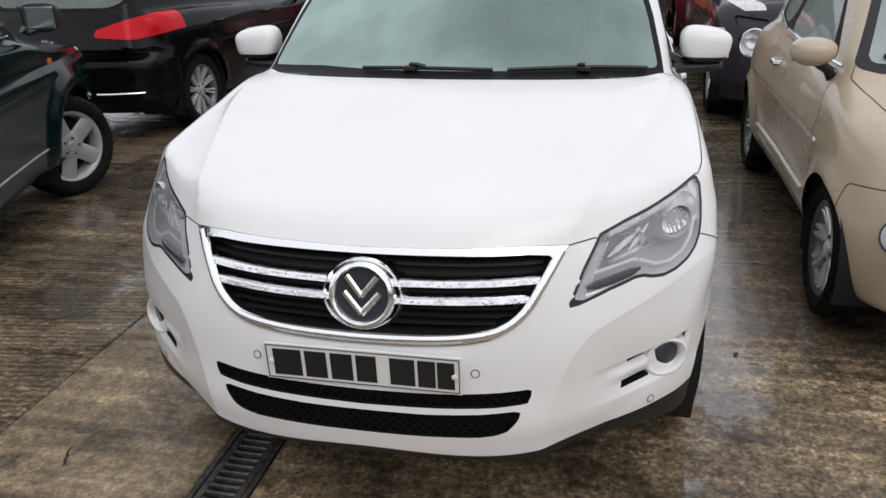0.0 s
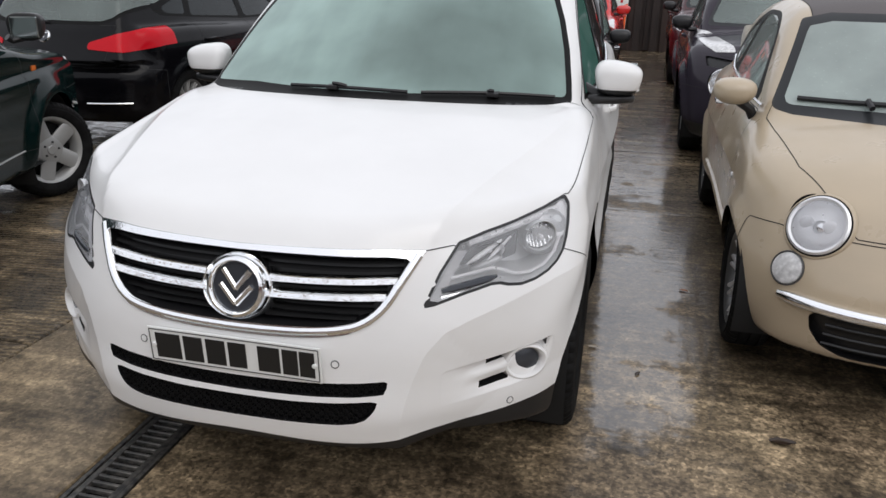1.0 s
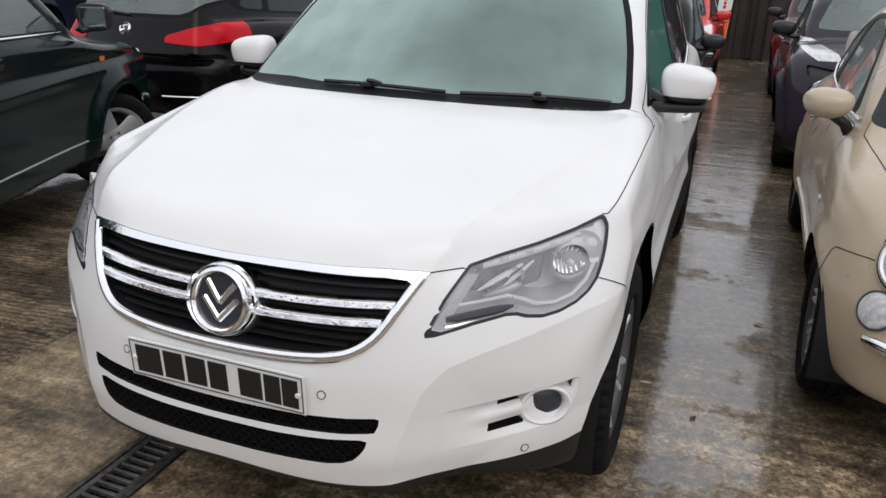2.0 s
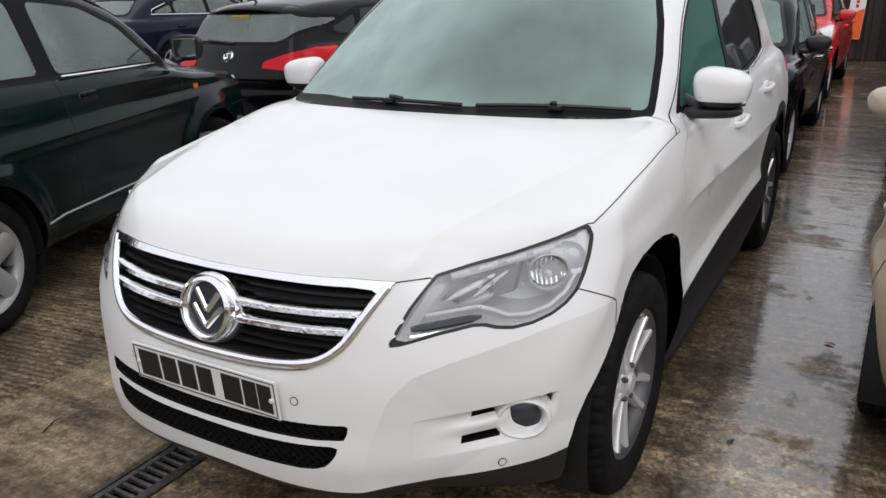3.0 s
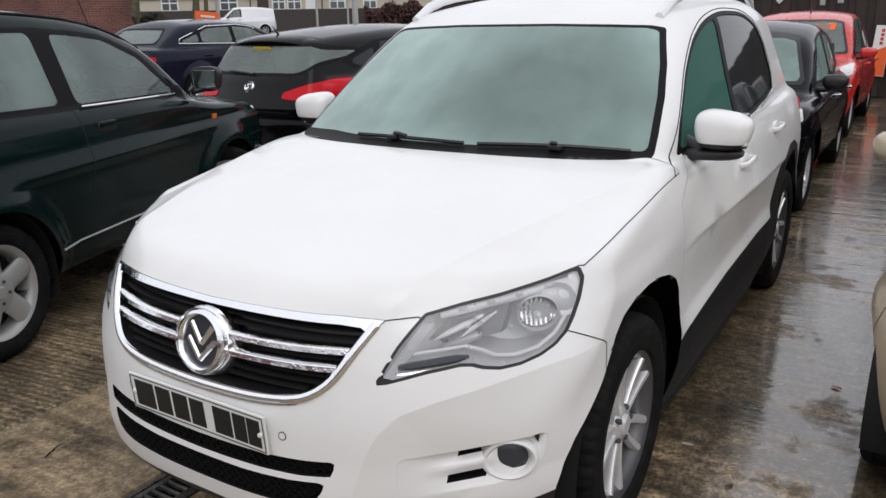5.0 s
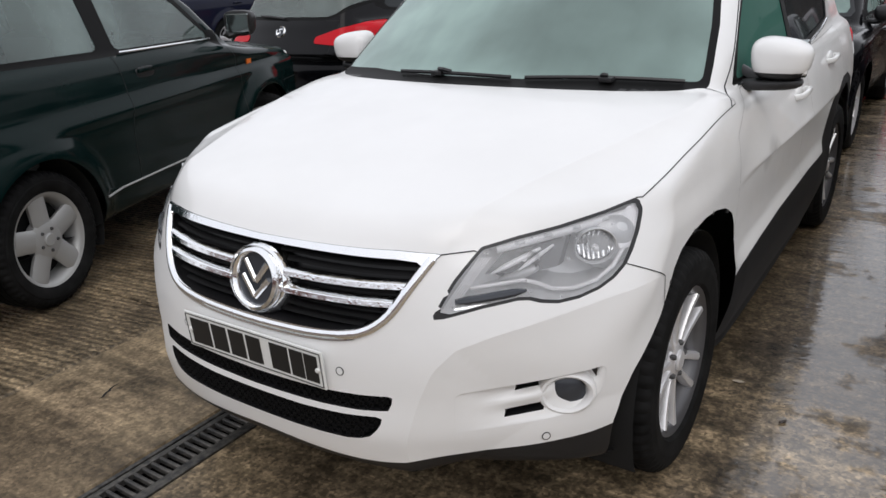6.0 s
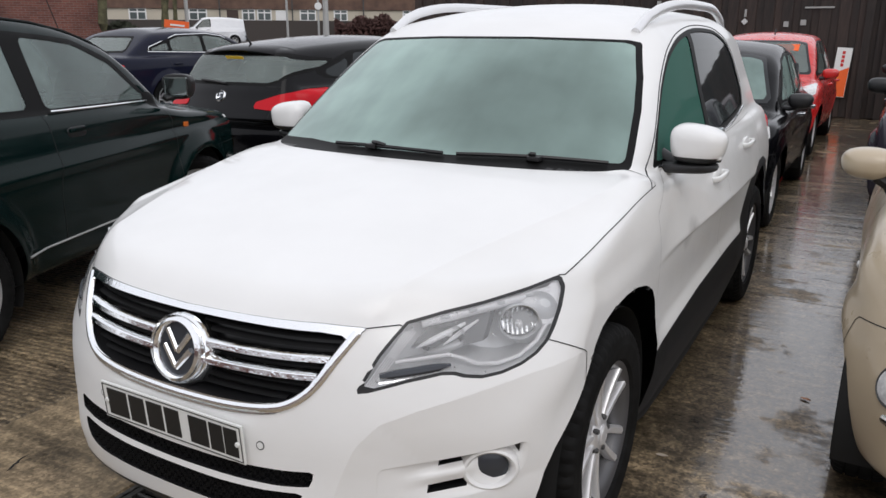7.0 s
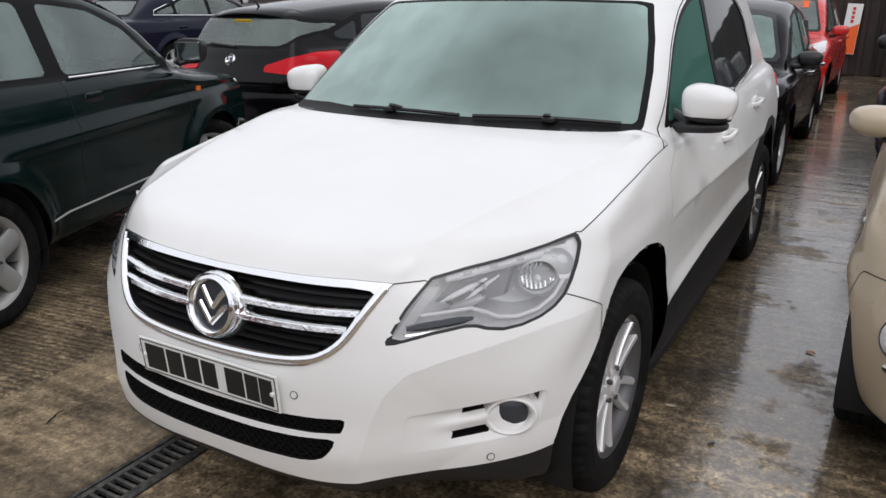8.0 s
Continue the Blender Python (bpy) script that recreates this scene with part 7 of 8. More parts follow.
def far_cars():
    # black three-door behind the white car
    P = hatch_numbers(3.95, 0.83, 1.47, 0.80, 2.46, 0.31, 0.93, 1.02, 1.35)
    P["marks"] = (("head_lamp", "front", [(0.46, 0.66), (0.50, 0.78), (0.76, 0.86), (0.79, 0.76)], 0.02), ("grille", "front", [(-1, 0.32), (-1, 0.46), (0.4, 0.48), (0.36, 0.34)], 0.02))
    car, sh = plain_car(P, pose(-0.055, 4.72, 0, 0, 0, 0.3), BLACK, "black small hatchback with dark roof, parked behind the white car", 0.034, SCREEN)
    dress(car, sh, P, BLACK, WHITELENS, BLACKPL, MULTI, ALLOY, CHROME)
    # red hatchback behind it
    P = hatch_numbers(4.0, 0.85, 1.56, 0.80, 2.50, 0.31, 0.98, 0.95, 1.15, 0.4, 0.93)
    P["marks"] = (("head_lamp", "front", [(0.48, 0.70), (0.54, 0.85), (0.80, 0.93), (0.83, 0.81)], 0.02), ("grille", "front", [(-1, 0.30), (-1, 0.50), (0.45, 0.52), (0.40, 0.32)], 0.02))
    car, sh = plain_car(P, pose(-0.17, 9.15, 0, 0, 0, -0.5), RED, "bright red hatchback with an orange card behind the windscreen", 0.036, PALEGLASS)
    dress(car, sh, P, RED, WHITELENS, RED, FIVE, ALLOY, RED)
    part("price_card", block(0.42, 0.006, 0.13, pose(0.26, 1.43, 1.36, -51, 0, 0)), ORANGE, car, "orange card inside the windscreen")
    part("roof_aerial", tube([(0.1, 1.75, 1.53), (0.1, 1.80, 1.60)], 0.010, 6), BLACKPL, car)
    # plum grey crossover behind the beige car
    P = hatch_numbers(4.13, 0.87, 1.57, 0.85, 2.53, 0.345, 1.06, 1.1, 1.35, 0.55, 1.02)
    P["flare"] = 0.05
    P["clad"] = 0.34
    P["marks"] = (("head_lamp", "front", [(0.50, 0.94), (0.52, 0.985), (0.70, 1.05), (0.80, 1.06), (0.78, 0.99), (0.66, 0.93)], 0.01), ("grille", "front", [(-1, 0.66), (-1, 0.82), (0.40, 0.84), (0.34, 0.66)], 0.02), ("hole", "front", circle(0.60, 0.70, 0.104), 0), ("vent", "front", [(0.46, 0.80), (0.50, 0.88), (0.74, 0.90), (0.72, 0.82)], 0.015))
    car, sh = plain_car(P, pose(2.30, 5.02, 0, 0, 0, -1.0), PLUM, "dark plum grey crossover with white upper lamps", 0.034, PALEGLASS)
    dress(car, sh, P, PLUM, WHITELENS, BLACKPL, MULTI, ALLOY, PLUM)
    for s in (-1, 1):
        sh.take("vent", "nose_vent", GRILLEBLACK, car, s, sink=0.03, sink_axis=(0, 1, 0))
        h = disc_on(sh, car, s * 0.60, 0, 0.70, [(0.115, 0.02), (0.118, -0.005), (0.108, -0.012), (0.10, 0.0)], CHROME, "round_lamp", "round main lamp")
        disc_on(sh, car, s * 0.60, 0, 0.70, [(0.0, 0.05), (0.05, 0.04), (0.10, 0.0)], BRIGHT, "lamp_reflector", parent=h)
        disc_on(sh, car, s * 0.60, 0, 0.70, [(0.0, -0.02), (0.06, -0.015), (0.106, -0.004)], LENS, "lamp_lens", parent=h)
    # dark maroon car at the end of that row
    P = hatch_numbers(4.2, 0.88, 1.55, 0.85, 2.6, 0.33, 1.03, 1.1)
    P["marks"] = (("head_lamp", "front", [(0.50, 0.70), (0.54, 0.82), (0.80, 0.90), (0.83, 0.80)], 0.02),)
    car, sh = plain_car(P, pose(2.33, 9.75, 0, 0, 0, -1.0), MAROON, "dark maroon hatchback parked beyond the crossover", 0.05)
    dress(car, sh, P, MAROON, WHITELENS, BLACKPL, FIVE, ALLOY, MAROON)
    # navy saloon past the black hatchback
    P = hatch_numbers(4.85, 0.91, 1.47, 0.90, 2.80, 0.34, 1.02, 1.30, 1.9, 1.25, 0.93)
    P["back"] = (4.42, 1.03, 1.65, 0.12)
    P["rear_out"] = [(-1, 1.06), (-1, 1.35), (0.46, 1.33), (0.64, 1.08)]
    P["dlo"] = [(1.6, 1.04), (2.25, 1.33), (2.6, 1.365), (3.3, 1.345), (3.95, 1.16), (3.98, 1.09)]
    P["windows"] = ([(1.75, 1.07), (2.27, 1.31), (2.6, 1.34), (2.72, 1.34), (2.72, 1.08)], [(2.80, 1.08), (2.80, 1.34), (3.28, 1.32), (3.48, 1.26), (3.48, 1.10)], [(3.54, 1.11), (3.54, 1.24), (3.88, 1.14), (3.88, 1.11)])
    P["marks"] = (("tail_lamp", "any", [(4.55, 0.82), (4.50, 0.90), (4.65, 0.93), (5.3, 0.93), (5.3, 0.83)], 0.02),)
    front = Vector((-9.75, 11.25, 0))
    car, sh = plain_car(P, Matrix.Translation(front) @ pose(0, 0, 0.14, 0, 0, 183), NAVY, "navy blue saloon with chrome window line", 0.034, PALEGLASS)
    lamp = sh.names.index("tail_lamp")
    inner = (sh.tag == lamp) & (np.abs(sh.verts[sh.faces, 0].mean(1)) < 0.55)
    sh.names.append("boot_middle")
    sh.tag[inner] = len(sh.names) - 1
    sh.take("boot_middle", "boot_panel", NAVY, car)
    dress(car, sh, P, NAVY, WHITELENS, NAVY, FIVE, ALLOY, NAVY)
    for s in (-1, 1):
        loop = [(1.62, 1.045), (2.25, 1.335), (2.6, 1.372), (3.3, 1.352), (3.93, 1.165), (3.97, 1.095), (2.8, 1.065), (1.62, 1.045)]
        part("window_strip", tube([(s * (sh.side_x(y, z) + 0.003), y, z) for y, z in loop], 0.010, 6), CHROME, car)


MAROON = paint("maroon_paint", (0.05, 0.008, 0.012), 0.2, 0.2, drops=0.2)
beige = beige_car()
green = green_car()
hatch = black_hatch()
far_cars()

# ---- drain, fence, street ----
CAST = mat("cast_iron_grating", (0.07, 0.07, 0.07), 0.5, 0.4)
c_ = ramp(CAST, add_noise(CAST, 40).outputs[0], [(0.35, grey(0.04)), (0.7, (0.14, 0.13, 0.115))])
nodes_of(CAST)[1].new(c_.outputs[0], nodes_of(CAST)[2].inputs["Base Color"])
SILT = mat("drain_silt", (0.012, 0.011, 0.010), 0.25)

drain = thing("drain_channel", pose(0, 0, 0), "slotted iron drain channel let into the concrete", "drain")
mid = (DRAIN_L + DRAIN_R) / 2
part("channel_bed", block(0.17, 8.86, 0.02, pose(mid, 1.92, -0.056)), SILT, drain)
for s in (-1, 1):
    part("channel_edge", block(0.016, 8.86, 0.09, pose(mid + s * 0.084, 1.92, -0.046), 0.003), CAST, drain)
bar_mesh = None
for k in range(9):
    y0 = -2.5 + 0.985 * k
    gr = new("grating")
    gr.parent = drain
    gr.location = (mid, y0 + 0.49, -0.004)
    for s in (-1, 1):
        part("grating_rail", block(0.022, 0.97, 0.022, pose(s * 0.061, 0, -0.012), 0.003), CAST, gr)
    for j in range(29):
        if bar_mesh is None:
            bar_mesh = part("grating_bar", block(0.104, 0.013, 0.020, None, 0.003, 1), CAST, gr)
            bar_mesh.location = (0, -0.47 + 0.0336 * j, -0.012)
        else:
            ob = new("grating_bar", bar_mesh.data)
            ob.parent = gr
            ob.location = (0, -0.47 + 0.0336 * j, -0.012)

# dark boarded fence across the end of the yard
FENCE = mat("dark_stained_boards", (0.03, 0.02, 0.016), 0.6)
fn, fl, fb = nodes_of(FENCE)
info = fn.new("ShaderNodeObjectInfo")
grain = add_noise(FENCE, 6, 8, stretch=(6, 6, 0.6))
mixv = fn.new("ShaderNodeMath")
mixv.operation = 'MULTIPLY_ADD'
mixv.inputs[1].default_value = 0.45
fl.new(info.outputs["Random"], mixv.inputs[0])
fl.new(grain.outputs[0], mixv.inputs[2])
fr_ = ramp(FENCE, mixv.outputs[0], [(0.35, (0.010, 0.007, 0.006)), (0.70, (0.026, 0.016, 0.013)), (1.0, (0.046, 0.028, 0.022))])
fl.new(fr_.outputs[0], fb.inputs["Base Color"])
add_bump(FENCE, grain.outputs[0], 0.3, 0.01)
fence = thing("board_fence", pose(0, 15.4, 0), "tall dark brown boarded fence at the end of the yard", "fence")
board = None
x = -8.7
k = 0
while x < 12.0:
    d = 0.0 if k % 2 else -0.028
    if board is None:
        board = part("board", block(0.195, 0.024, 2.36, pose(0, 0, 1.19), 0.004, 1), FENCE, fence)
        board.location = (x, d, 0)
    else:
        ob = new("board", board.data)
        ob.parent = fence
        ob.location = (x, d, 0.02 * math.sin(k * 1.7))
    x += 0.165
    k += 1
part("gravel_board", block(20.8, 0.03, 0.30, pose(1.6, 0.03, 0.0), 0.004), FENCE, fence)
for z in (0.45, 1.30, 2.15):
    part("rail", block(20.8, 0.05, 0.10, pose(1.6, 0.05, z)), FENCE, fence)
for x in (-8.75, -5.9, -3.0, 0.95, 1.30, 4.4, 7.6, 10.8):
    part("post", block(0.14, 0.14, 2.5, pose(x, -0.05 if x in (0.95, 1.30) else 0.12, 1.25), 0.008), FENCE, fence)
part("gate_lamp", block(0.09, 0.05, 0.09, pose(-1.2, -0.08, 1.77, 0, 45, 0), 0.008), WHITELENS, fence)
part("gate_lamp_bracket", block(0.04, 0.05, 0.14, pose(-1.2, -0.06, 1.93), 0.005), ALLOY_DULL, fence)
for x, z, w, h in ((0.10, 2.02, 0.5, 0.03), (-0.15, 1.75, 0.10, 0.10), (0.15, 2.22, 0.10, 0.10), (-2.9, 2.1, 0.08, 0.16), (-0.45, 1.72, 0.09, 0.10)):
    part("fence_plate", block(w, 0.02, h, pose(x, -0.055, z), 0.004), ALLOY_DULL, fence)

poster = thing("poster_board", pose(0.60, 15.31, 0.85, -3, 3, 0), "white and orange poster board leaning on the fence", "poster")
part("board_sheet", block(0.26, 0.012, 0.90, None, 0.003), PLATE, poster)
part("orange_field", prism([(-0.125, -0.44), (0.125, -0.44), (0.125, 0.10), (-0.125, -0.02)], 0.004, pose(0, -0.011, 0)), ORANGE, poster)
for k in range(4):
    part("print_bar", block(0.05, 0.004, 0.055, pose(-0.005, -0.009, 0.36 - 0.075 * k, 0, 0, 0)), RED, poster)
for k in range(5):
    part("print_bar", block(0.045, 0.004, 0.05, pose(-0.06, -0.014, -0.08 - 0.065 * k)), YELLOW, poster)


# frame of reference for the street: straight out past the navy saloon
EYE0 = Vector((1.495, -1.213, 0))
OUT, RIGHT = Vector((-0.6677, 0.7444, 0)), Vector((0.7444, 0.6677, 0))


def street(out, right, z=0.0, turn=0.0):
    """A pose in the street: metres outwards and to the right, facing the yard."""
    p = EYE0 + OUT * out + RIGHT * right
    return pose(p.x, p.y, z, 0, 0, 41.9 + turn)


RENDER = mat("cream_render", (0.52, 0.47, 0.38), 0.8)
CLADDING = mat("brown_tile_hanging", (0.12, 0.07, 0.05), 0.8)
cn = add_noise(CLADDING, 1.4, 6)
cr = ramp(CLADDING, cn.outputs[0], [(0.3, (0.085, 0.05, 0.038)), (0.7, (0.17, 0.10, 0.07))])
nodes_of(CLADDING)[1].new(cr.outputs[0], nodes_of(CLADDING)[2].inputs["Base Color"])
ROOFTILE = mat("roof_tile", (0.07, 0.055, 0.05), 0.8)
DOORBROWN = mat("brown_door", (0.05, 0.03, 0.025), 0.5)
UPVC = mat("white_window_frame", (0.78, 0.78, 0.77), 0.4)
PANE = mat("window_pane", (0.10, 0.12, 0.12), 0.08)
GARDENWALL = mat("dark_garden_wall", (0.06, 0.05, 0.045), 0.9)


def brick_mat(name, a, b, mortar, scale):
    m = mat(name, a, 0.85)
    n, l, bs = nodes_of(m)
    t = n.new("ShaderNodeTexBrick")
    t.inputs["Color1"].default_value = (*a, 1)
    t.inputs["Color2"].default_value = (*b, 1)
    t.inputs["Mortar"].default_value = (*mortar, 1)
    t.inputs["Scale"].default_value = scale
    t.inputs["Mortar Size"].default_value = 0.012
    t.inputs["Brick Width"].default_value = 0.5
    t.inputs["Row Height"].default_value = 0.17
    tc = n.new("ShaderNodeTexCoord")
    mp = n.new("ShaderNodeMapping")
    mp.inputs["Rotation"].default_value = (radians(90), 0, 0)
    l.new(tc.outputs["Object"], mp.inputs[0])
    l.new(mp.outputs[0], t.inputs["Vector"])
    st = add_noise(m, 0.7, 6)
    mx = n.new("ShaderNodeMix")
    mx.data_type, mx.blend_type = 'RGBA', 'MULTIPLY'
    mx.inputs[0].default_value = 1
    sr = ramp(m, st.outputs[0], [(0.3, grey(0.6)), (0.7, grey(1.2))])
    l.new(t.outputs[0], mx.inputs[6])
    l.new(sr.outputs[0], mx.inputs[7])
    l.new(mx.outputs[2], bs.inputs["Base Color"])
    add_bump(m, t.outputs["Fac"], -0.4, 0.01)
    return m


BRICK = brick_mat("red_brick", (0.20, 0.075, 0.055), (0.14, 0.05, 0.04), (0.20, 0.17, 0.15), 2.2)

# terrace of houses across the street
D = 75.0
terrace = thing("terraced_house", street(D, 0, 0.6), "row of brown tile-hung houses with white windows", "house")
part("wall", block(52, 8, 2.75, pose(2, 4.0, 1.60), 0.02), RENDER, terrace, "cream rendered ground floor")
part("upper_wall", block(52.3, 8.3, 3.4, pose(2, 4.0, 4.68), 0.02), CLADDING, terrace, "brown tile-hung upper floor")
roof_bm = prism([(-26.6, 6.35), (26.6, 6.35), (26.6, 6.55), (-26.6, 6.55)], 9.0, pose(2, -0.5, 0))
part("roof", roof_bm, ROOFTILE, terrace)


def window(parent, u, z, w, h):
    win = part("window", block(w, 0.10, h, pose(u, -0.02, z), 0.01), UPVC, parent)
    n = 2 if w > 1.0 else 1
    pw = (w - 0.12 * (n + 1)) / n
    for i in range(n):
        px = u - w / 2 + 0.12 + pw / 2 + i * (pw + 0.12)
        part("pane", block(pw, 0.03, h * 0.52, pose(px, -0.07, z - h * 0.14)), PANE, win)
        part("pane", block(pw, 0.03, h * 0.18, pose(px, -0.07, z + h * 0.32)), PANE, win)


for u, w in ((-6.4, 1.6), (-2.0, 1.2), (-0.6, 1.3), (3.3, 1.5), (6.3, 1.3), (12.8, 1.4), (-11.5, 1.5), (17.0, 1.5)):
    window(terrace, u, 2.50, w, 1.05)
part("front_door", block(1.0, 0.10, 2.0, pose(0.9, -0.02, 1.9), 0.01), UPVC, terrace)
part("front_door", block(1.0, 0.10, 2.0, pose(-3.4, -0.02, 1.9), 0.01), DOORBROWN, terrace)
for u in (-4.5, 1.9, 8.4, 14.8):
    part("downpipe", block(0.12, 0.12, 6.0, pose(u, -0.22, 3.2)), GREYPL, terrace)
garden_wall = part("garden_wall", block(46, 0.3, 2.1, pose(0, 0, 1.05), 0.02), GARDENWALL)
garden_wall.matrix_world = street(68, 7, 0.42)
tagged(garden_wall, "low dark garden wall along the street", "wall", kind="structure")


def hedge(name, m, size, count, material, label, leaf=0.10, seed=3):
    """A ragged bare hedge: many small leaf blades and twigs in a loose volume."""
    rng = random.Random(seed)
    verts, faces = [], []
    for _ in range(count):
        cx = rng.uniform(-1, 1) * size[0] / 2
        lump = 0.75 + 0.25 * math.sin(cx * 2.1 + seed) * math.cos(cx * 0.9)
        cz = size[2] * lump * rng.random() ** 0.6
        cy = rng.uniform(-1, 1) * size[1] / 2
        d = Vector((rng.gauss(0, 1), rng.gauss(0, 1), rng.gauss(0, 1))).normalized()
        e = d.orthogonal().normalized() * leaf * rng.uniform(0.4, 1.0)
        d = d * leaf * rng.uniform(0.8, 2.0)
        i = len(verts)
        c = Vector((cx, cy, cz))
        verts += [c - d, c + e, c + d, c - e]
        faces.append((i, i + 1, i + 2, i + 3))
    ob = link_mesh(name, verts, faces, material, smooth=False)
    ob.matrix_world = m
    return tagged(ob, label, "hedge", kind="stuff")


HEDGE = mat("bare_hedge", (0.075, 0.035, 0.03), 0.9)
DARKHEDGE = mat("dark_hedge", (0.03, 0.035, 0.02), 0.9)
hedge("hedge", street(66, 9.6, 1.2), (9.0, 1.6, 1.9), 5000, HEDGE, "reddish bare hedge before the houses", 0.14)
hedge("hedge", street(36, -6.6, 0.5), (7.0, 1.2, 1.5), 4000, DARKHEDGE, "dark green hedge by the street", 0.10, 7)

# brick gable and gate posts at the street side of the yard
gable = part("brick_building", block(14, 9, 6.5, pose(-7, 4.5, 3.25), 0.01), BRICK)
gable.matrix_world = street(30, -5.75, -0.05, 16)
tagged(gable, "red brick building at the edge of the yard", "building")
POSTWOOD = mat("mossy_post", (0.10, 0.095, 0.05), 0.9)
p_ = ramp(POSTWOOD, add_noise(POSTWOOD, 5, 6).outputs[0], [(0.3, (0.06, 0.055, 0.03)), (0.7, (0.15, 0.14, 0.075))])
nodes_of(POSTWOOD)[1].new(p_.outputs[0], nodes_of(POSTWOOD)[2].inputs["Base Color"])


def trunk(m, r, h, seed):
    rng = random.Random(seed)
    pts = [(0.04 * rng.uniform(-1, 1), 0.04 * rng.uniform(-1, 1), h * i / 6) for i in range(7)]
    return tube(pts, r, 12, taper=[1.15, 1.0, 0.97, 0.95, 0.93, 0.9, 0.88])


for out, right, r, h in ((29, -5.55, 0.16, 5.6), (29, -3.55, 0.14, 5.6), (29, -3.20, 0.09, 5.6)):
    ob = part("timber_post", trunk(None, r, h, int(out + right * 7)), POSTWOOD, smooth=True)
    ob.matrix_world = street(out, right, -0.06)
    tagged(ob, "tall mossy timber post by the street", "post", "street posts")


def street_pole(out, right, r, h, label, sign=False, base=0.2):
    pole = thing("street_pole", street(out, right, base), label, "pole", "street poles")
    part("shaft", tube([(0, 0, 0), (0, 0, h * 0.25), (0, 0, h)], r, 10, taper=[1.25, 1.0, 0.85]), ALLOY_DULL, pole, smooth=True)
    part("base_collar", tube([(0, 0, 0), (0, 0, 0.5)], r * 1.7, 10), ALLOY_DULL, pole, smooth=True)
    if sign:
        part("sign_disc", lathe([(0.0, -0.02), (0.19, -0.02), (0.20, 0.0), (0.19, 0.015), (0.0, 0.015)], 24, "y", pose(0, -0.12, h - 0.35)), UPVC, pole, smooth=True)
    return pole


street_pole(45, 2.95, 0.16, 7.5, "grey lamp post on the far pavement")
street_pole(45, 0.85, 0.06, 7.5, "thin grey pole on the far pavement")
street_pole(45, 2.55, 0.06, 3.1, "pole with a round white sign", True)
street_pole(30, -2.95, 0.07, 5.0, "slim pale post near the gate")

# orange board standing on the roof line beyond the saloon
board_sign = thing("price_board", street(18.5, -2.05, 0), "orange sales board on a stand behind the saloon", "sign")
part("board_panel", block(0.52, 0.05, 0.24, pose(0, 0, 1.66, 0, 6, 0), 0.01), ORANGE, board_sign)
part("stand_pole", tube([(0, 0.04, 0), (0, 0.04, 1.6)], 0.02, 8), ALLOY_DULL, board_sign)
part("stand_foot", block(0.5, 0.5, 0.03, pose(0, 0.04, 0.015), 0.005), GREYPL, board_sign)
part("print_bar", block(0.3, 0.01, 0.04, pose(0.02, -0.028, 1.68, 0, 6, 0)), UPVC, board_sign)

# white panel van in the street
P = hatch_numbers(4.4, 0.86, 1.82, 0.85, 2.73, 0.33, 1.12, 0.85, 1.15, 0.10, 1.05)
P["windows"] = P["windows"][:1]
P["dlo"] = [(1.12, 1.14), (1.62, 1.62), (1.95, 1.70), (2.12, 1.70), (2.12, 1.18)]
P["doors"] = P["doors"][:1]
P["marks"] = (("head_lamp", "front", [(0.50, 0.78), (0.55, 0.95), (0.80, 1.0), (0.83, 0.9)], 0.02),)
van, van_sh = plain_car(P, street(55, -6.1, 0.70, -82), VANWHITE, "white panel van standing in the street", 0.06)
tagged(van, category="van")
dress(van, van_sh, P, VANWHITE, WHITELENS, BLACKPL, FIVE, ALLOY_DULL, BLACKPL)
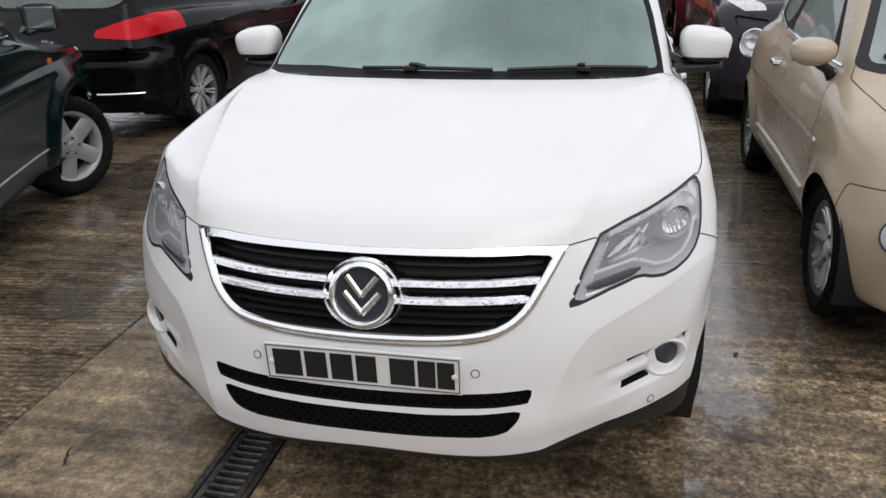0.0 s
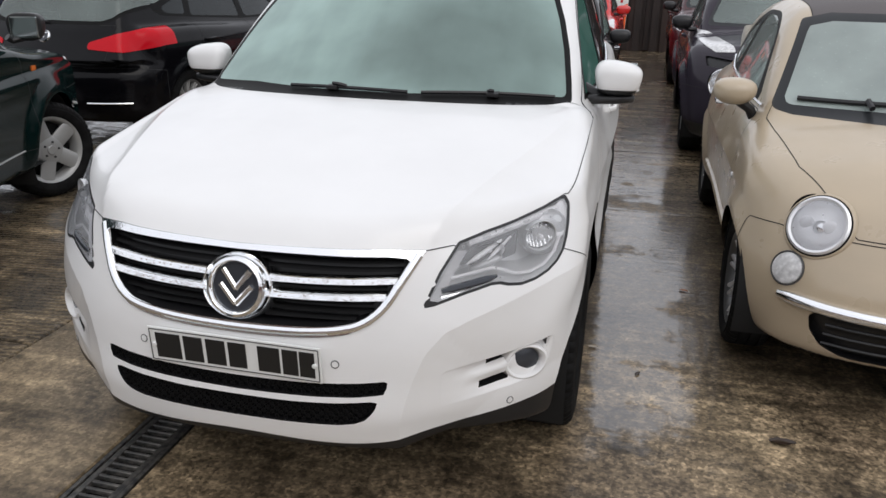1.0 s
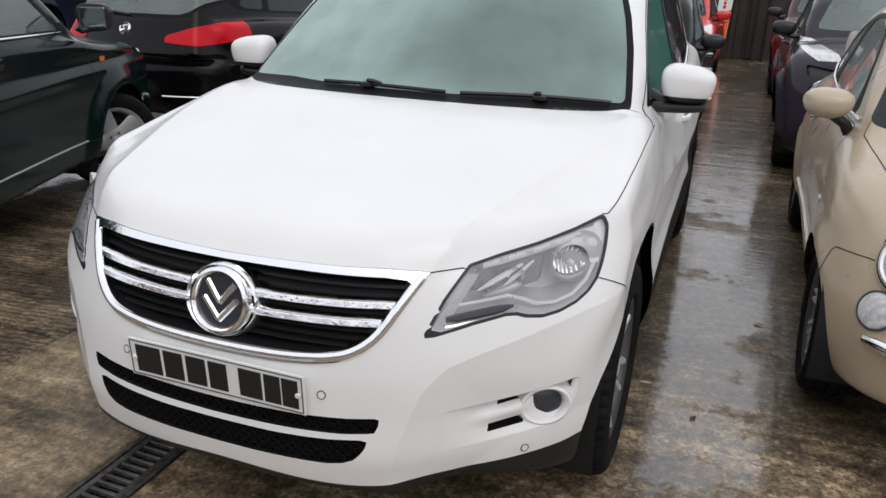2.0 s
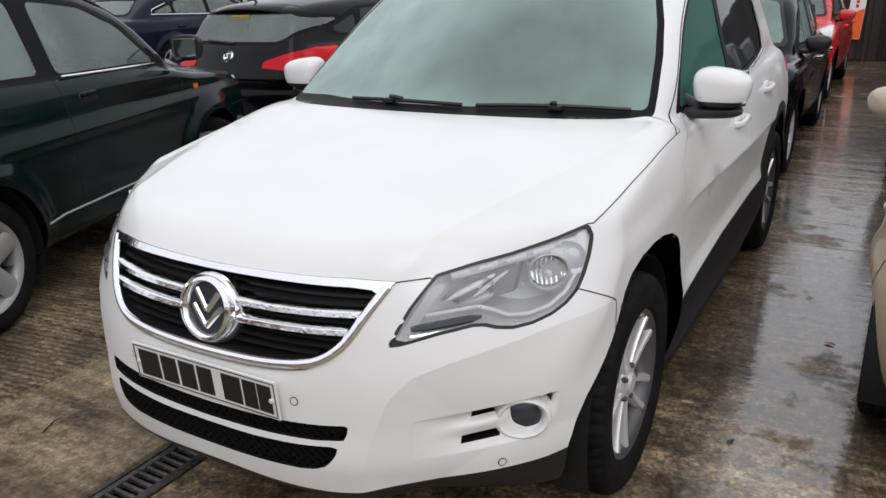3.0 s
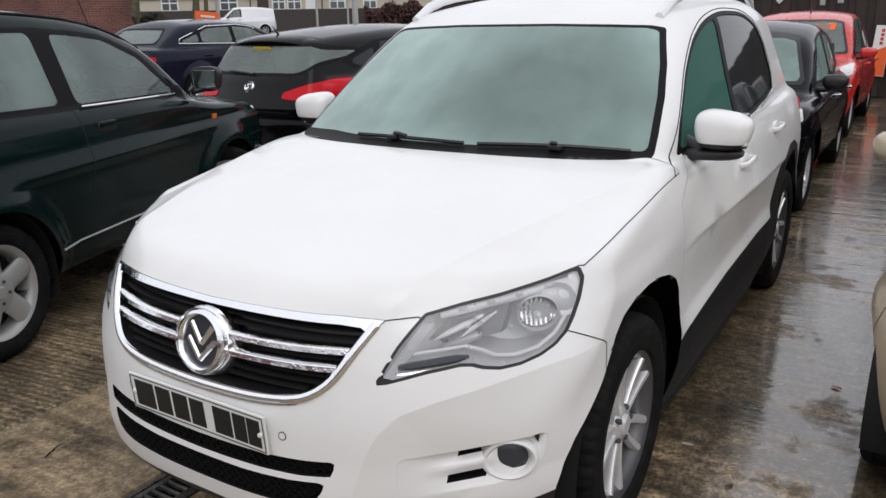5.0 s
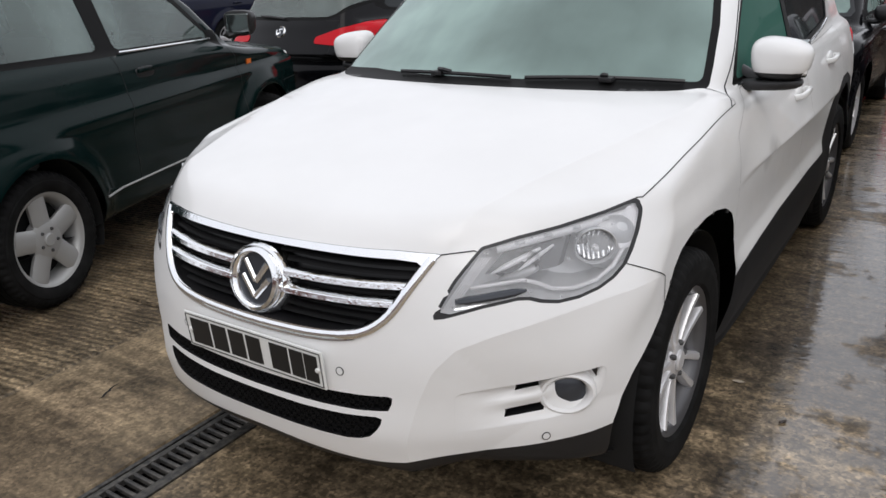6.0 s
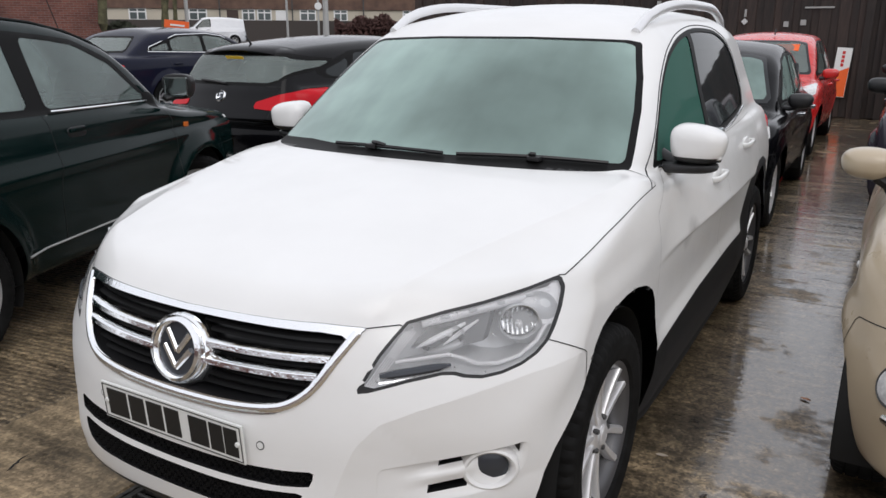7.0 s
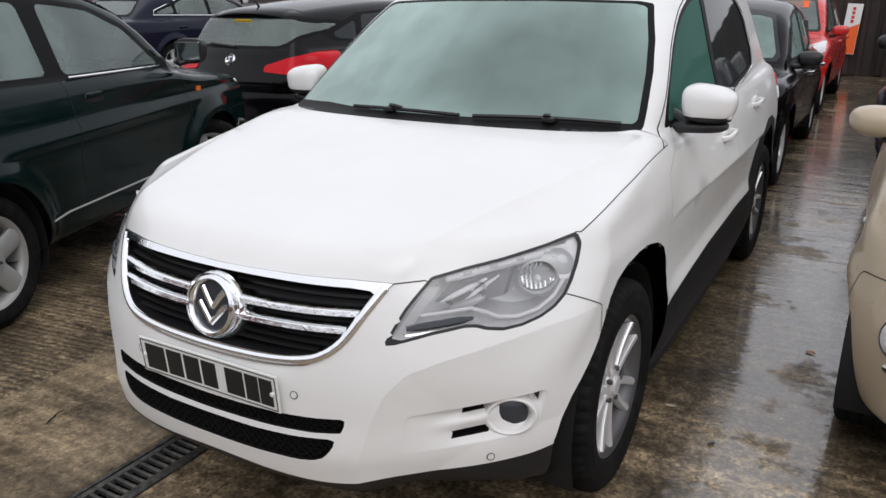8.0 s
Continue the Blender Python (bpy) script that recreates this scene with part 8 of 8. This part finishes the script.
# silver hatchback past the saloon, only its roof shows
P = hatch_numbers(4.1, 0.86, 1.52, 0.85, 2.55, 0.32, 1.02, 1.05)
P["marks"] = (("head_lamp", "front", [(0.50, 0.70), (0.54, 0.82), (0.80, 0.90), (0.83, 0.80)], 0.02),)
car, sh = plain_car(P, street(21.5, -5.2, 0.06, 60), SILVER, "silver hatchback beyond the navy saloon", 0.06)
dress(car, sh, P, SILVER, WHITELENS, BLACKPL, FIVE, ALLOY, BLACKPL)

# plain unseen walls added behind and beside, to hold off low sky light
unseen_wall_south = part("unseen_wall_south", block(60, 0.3, 5.0, pose(0, 0, 2.5)), BRICK)
unseen_wall_south.matrix_world = pose(-4, -21, -0.05)
tagged(unseen_wall_south, "unseen brick wall added behind the yard to block low sky", "wall", kind="structure")
unseen_wall_east = part("unseen_wall_east", block(40, 0.3, 2.6, pose(0, 0, 1.3)), BRICK)
unseen_wall_east.matrix_world = pose(18, 1.5, -0.05, 0, 0, 90)
tagged(unseen_wall_east, "unseen brick wall added beside the yard to block low sky", "wall", kind="structure")

# fallen leaves and scraps on the wet concrete
LEAF_ORANGE = mat("wet_orange_leaf", (0.42, 0.15, 0.05), 0.35)
LEAF_BROWN = mat("wet_brown_leaf", (0.035, 0.022, 0.014), 0.3)
LEAF_PALE = mat("pale_scrap", (0.42, 0.36, 0.28), 0.4)


def leaf(x, y, length, turn, material, label):
    """A curled leaf with a pointed tip and a raised edge."""
    rng = random.Random(int(x * 100 + y * 10))
    bm = bmesh.new()
    rows = []
    for k in range(7):
        t = k / 6
        w = length * 0.24 * math.sin(math.pi * min(1.0, 0.08 + t * 0.92)) ** 0.8
        rows.append([bm.verts.new(((t - 0.5) * length, q * w, 0.004 + 0.10 * length * abs(q) ** 1.5 * rng.uniform(0.4, 1.0))) for q in (-1, -0.5, 0, 0.5, 1)])
    for p, q in zip(rows, rows[1:]):
        for j in range(4):
            bm.faces.new((p[j], p[j + 1], q[j + 1], q[j]))
    ob = part("fallen_leaf", bm, material, smooth=True)
    ob.matrix_world = pose(x, y, 0.0, 0, 0, turn)
    return tagged(ob, label, "leaf", "fallen leaves")


leaf(0.93, 1.437, 0.045, 10, LEAF_PALE, "pale curled leaf stuck to wet concrete")
leaf(1.35, 2.213, 0.045, -20, LEAF_ORANGE, "small orange leaf stuck to wet concrete")
leaf(1.122, 1.241, 0.035, 60, LEAF_BROWN, "dark brown leaf lying on wet concrete")
leaf(1.628, 0.868, 0.092, 5, LEAF_BROWN, "dark brown leaf lying on wet concrete")
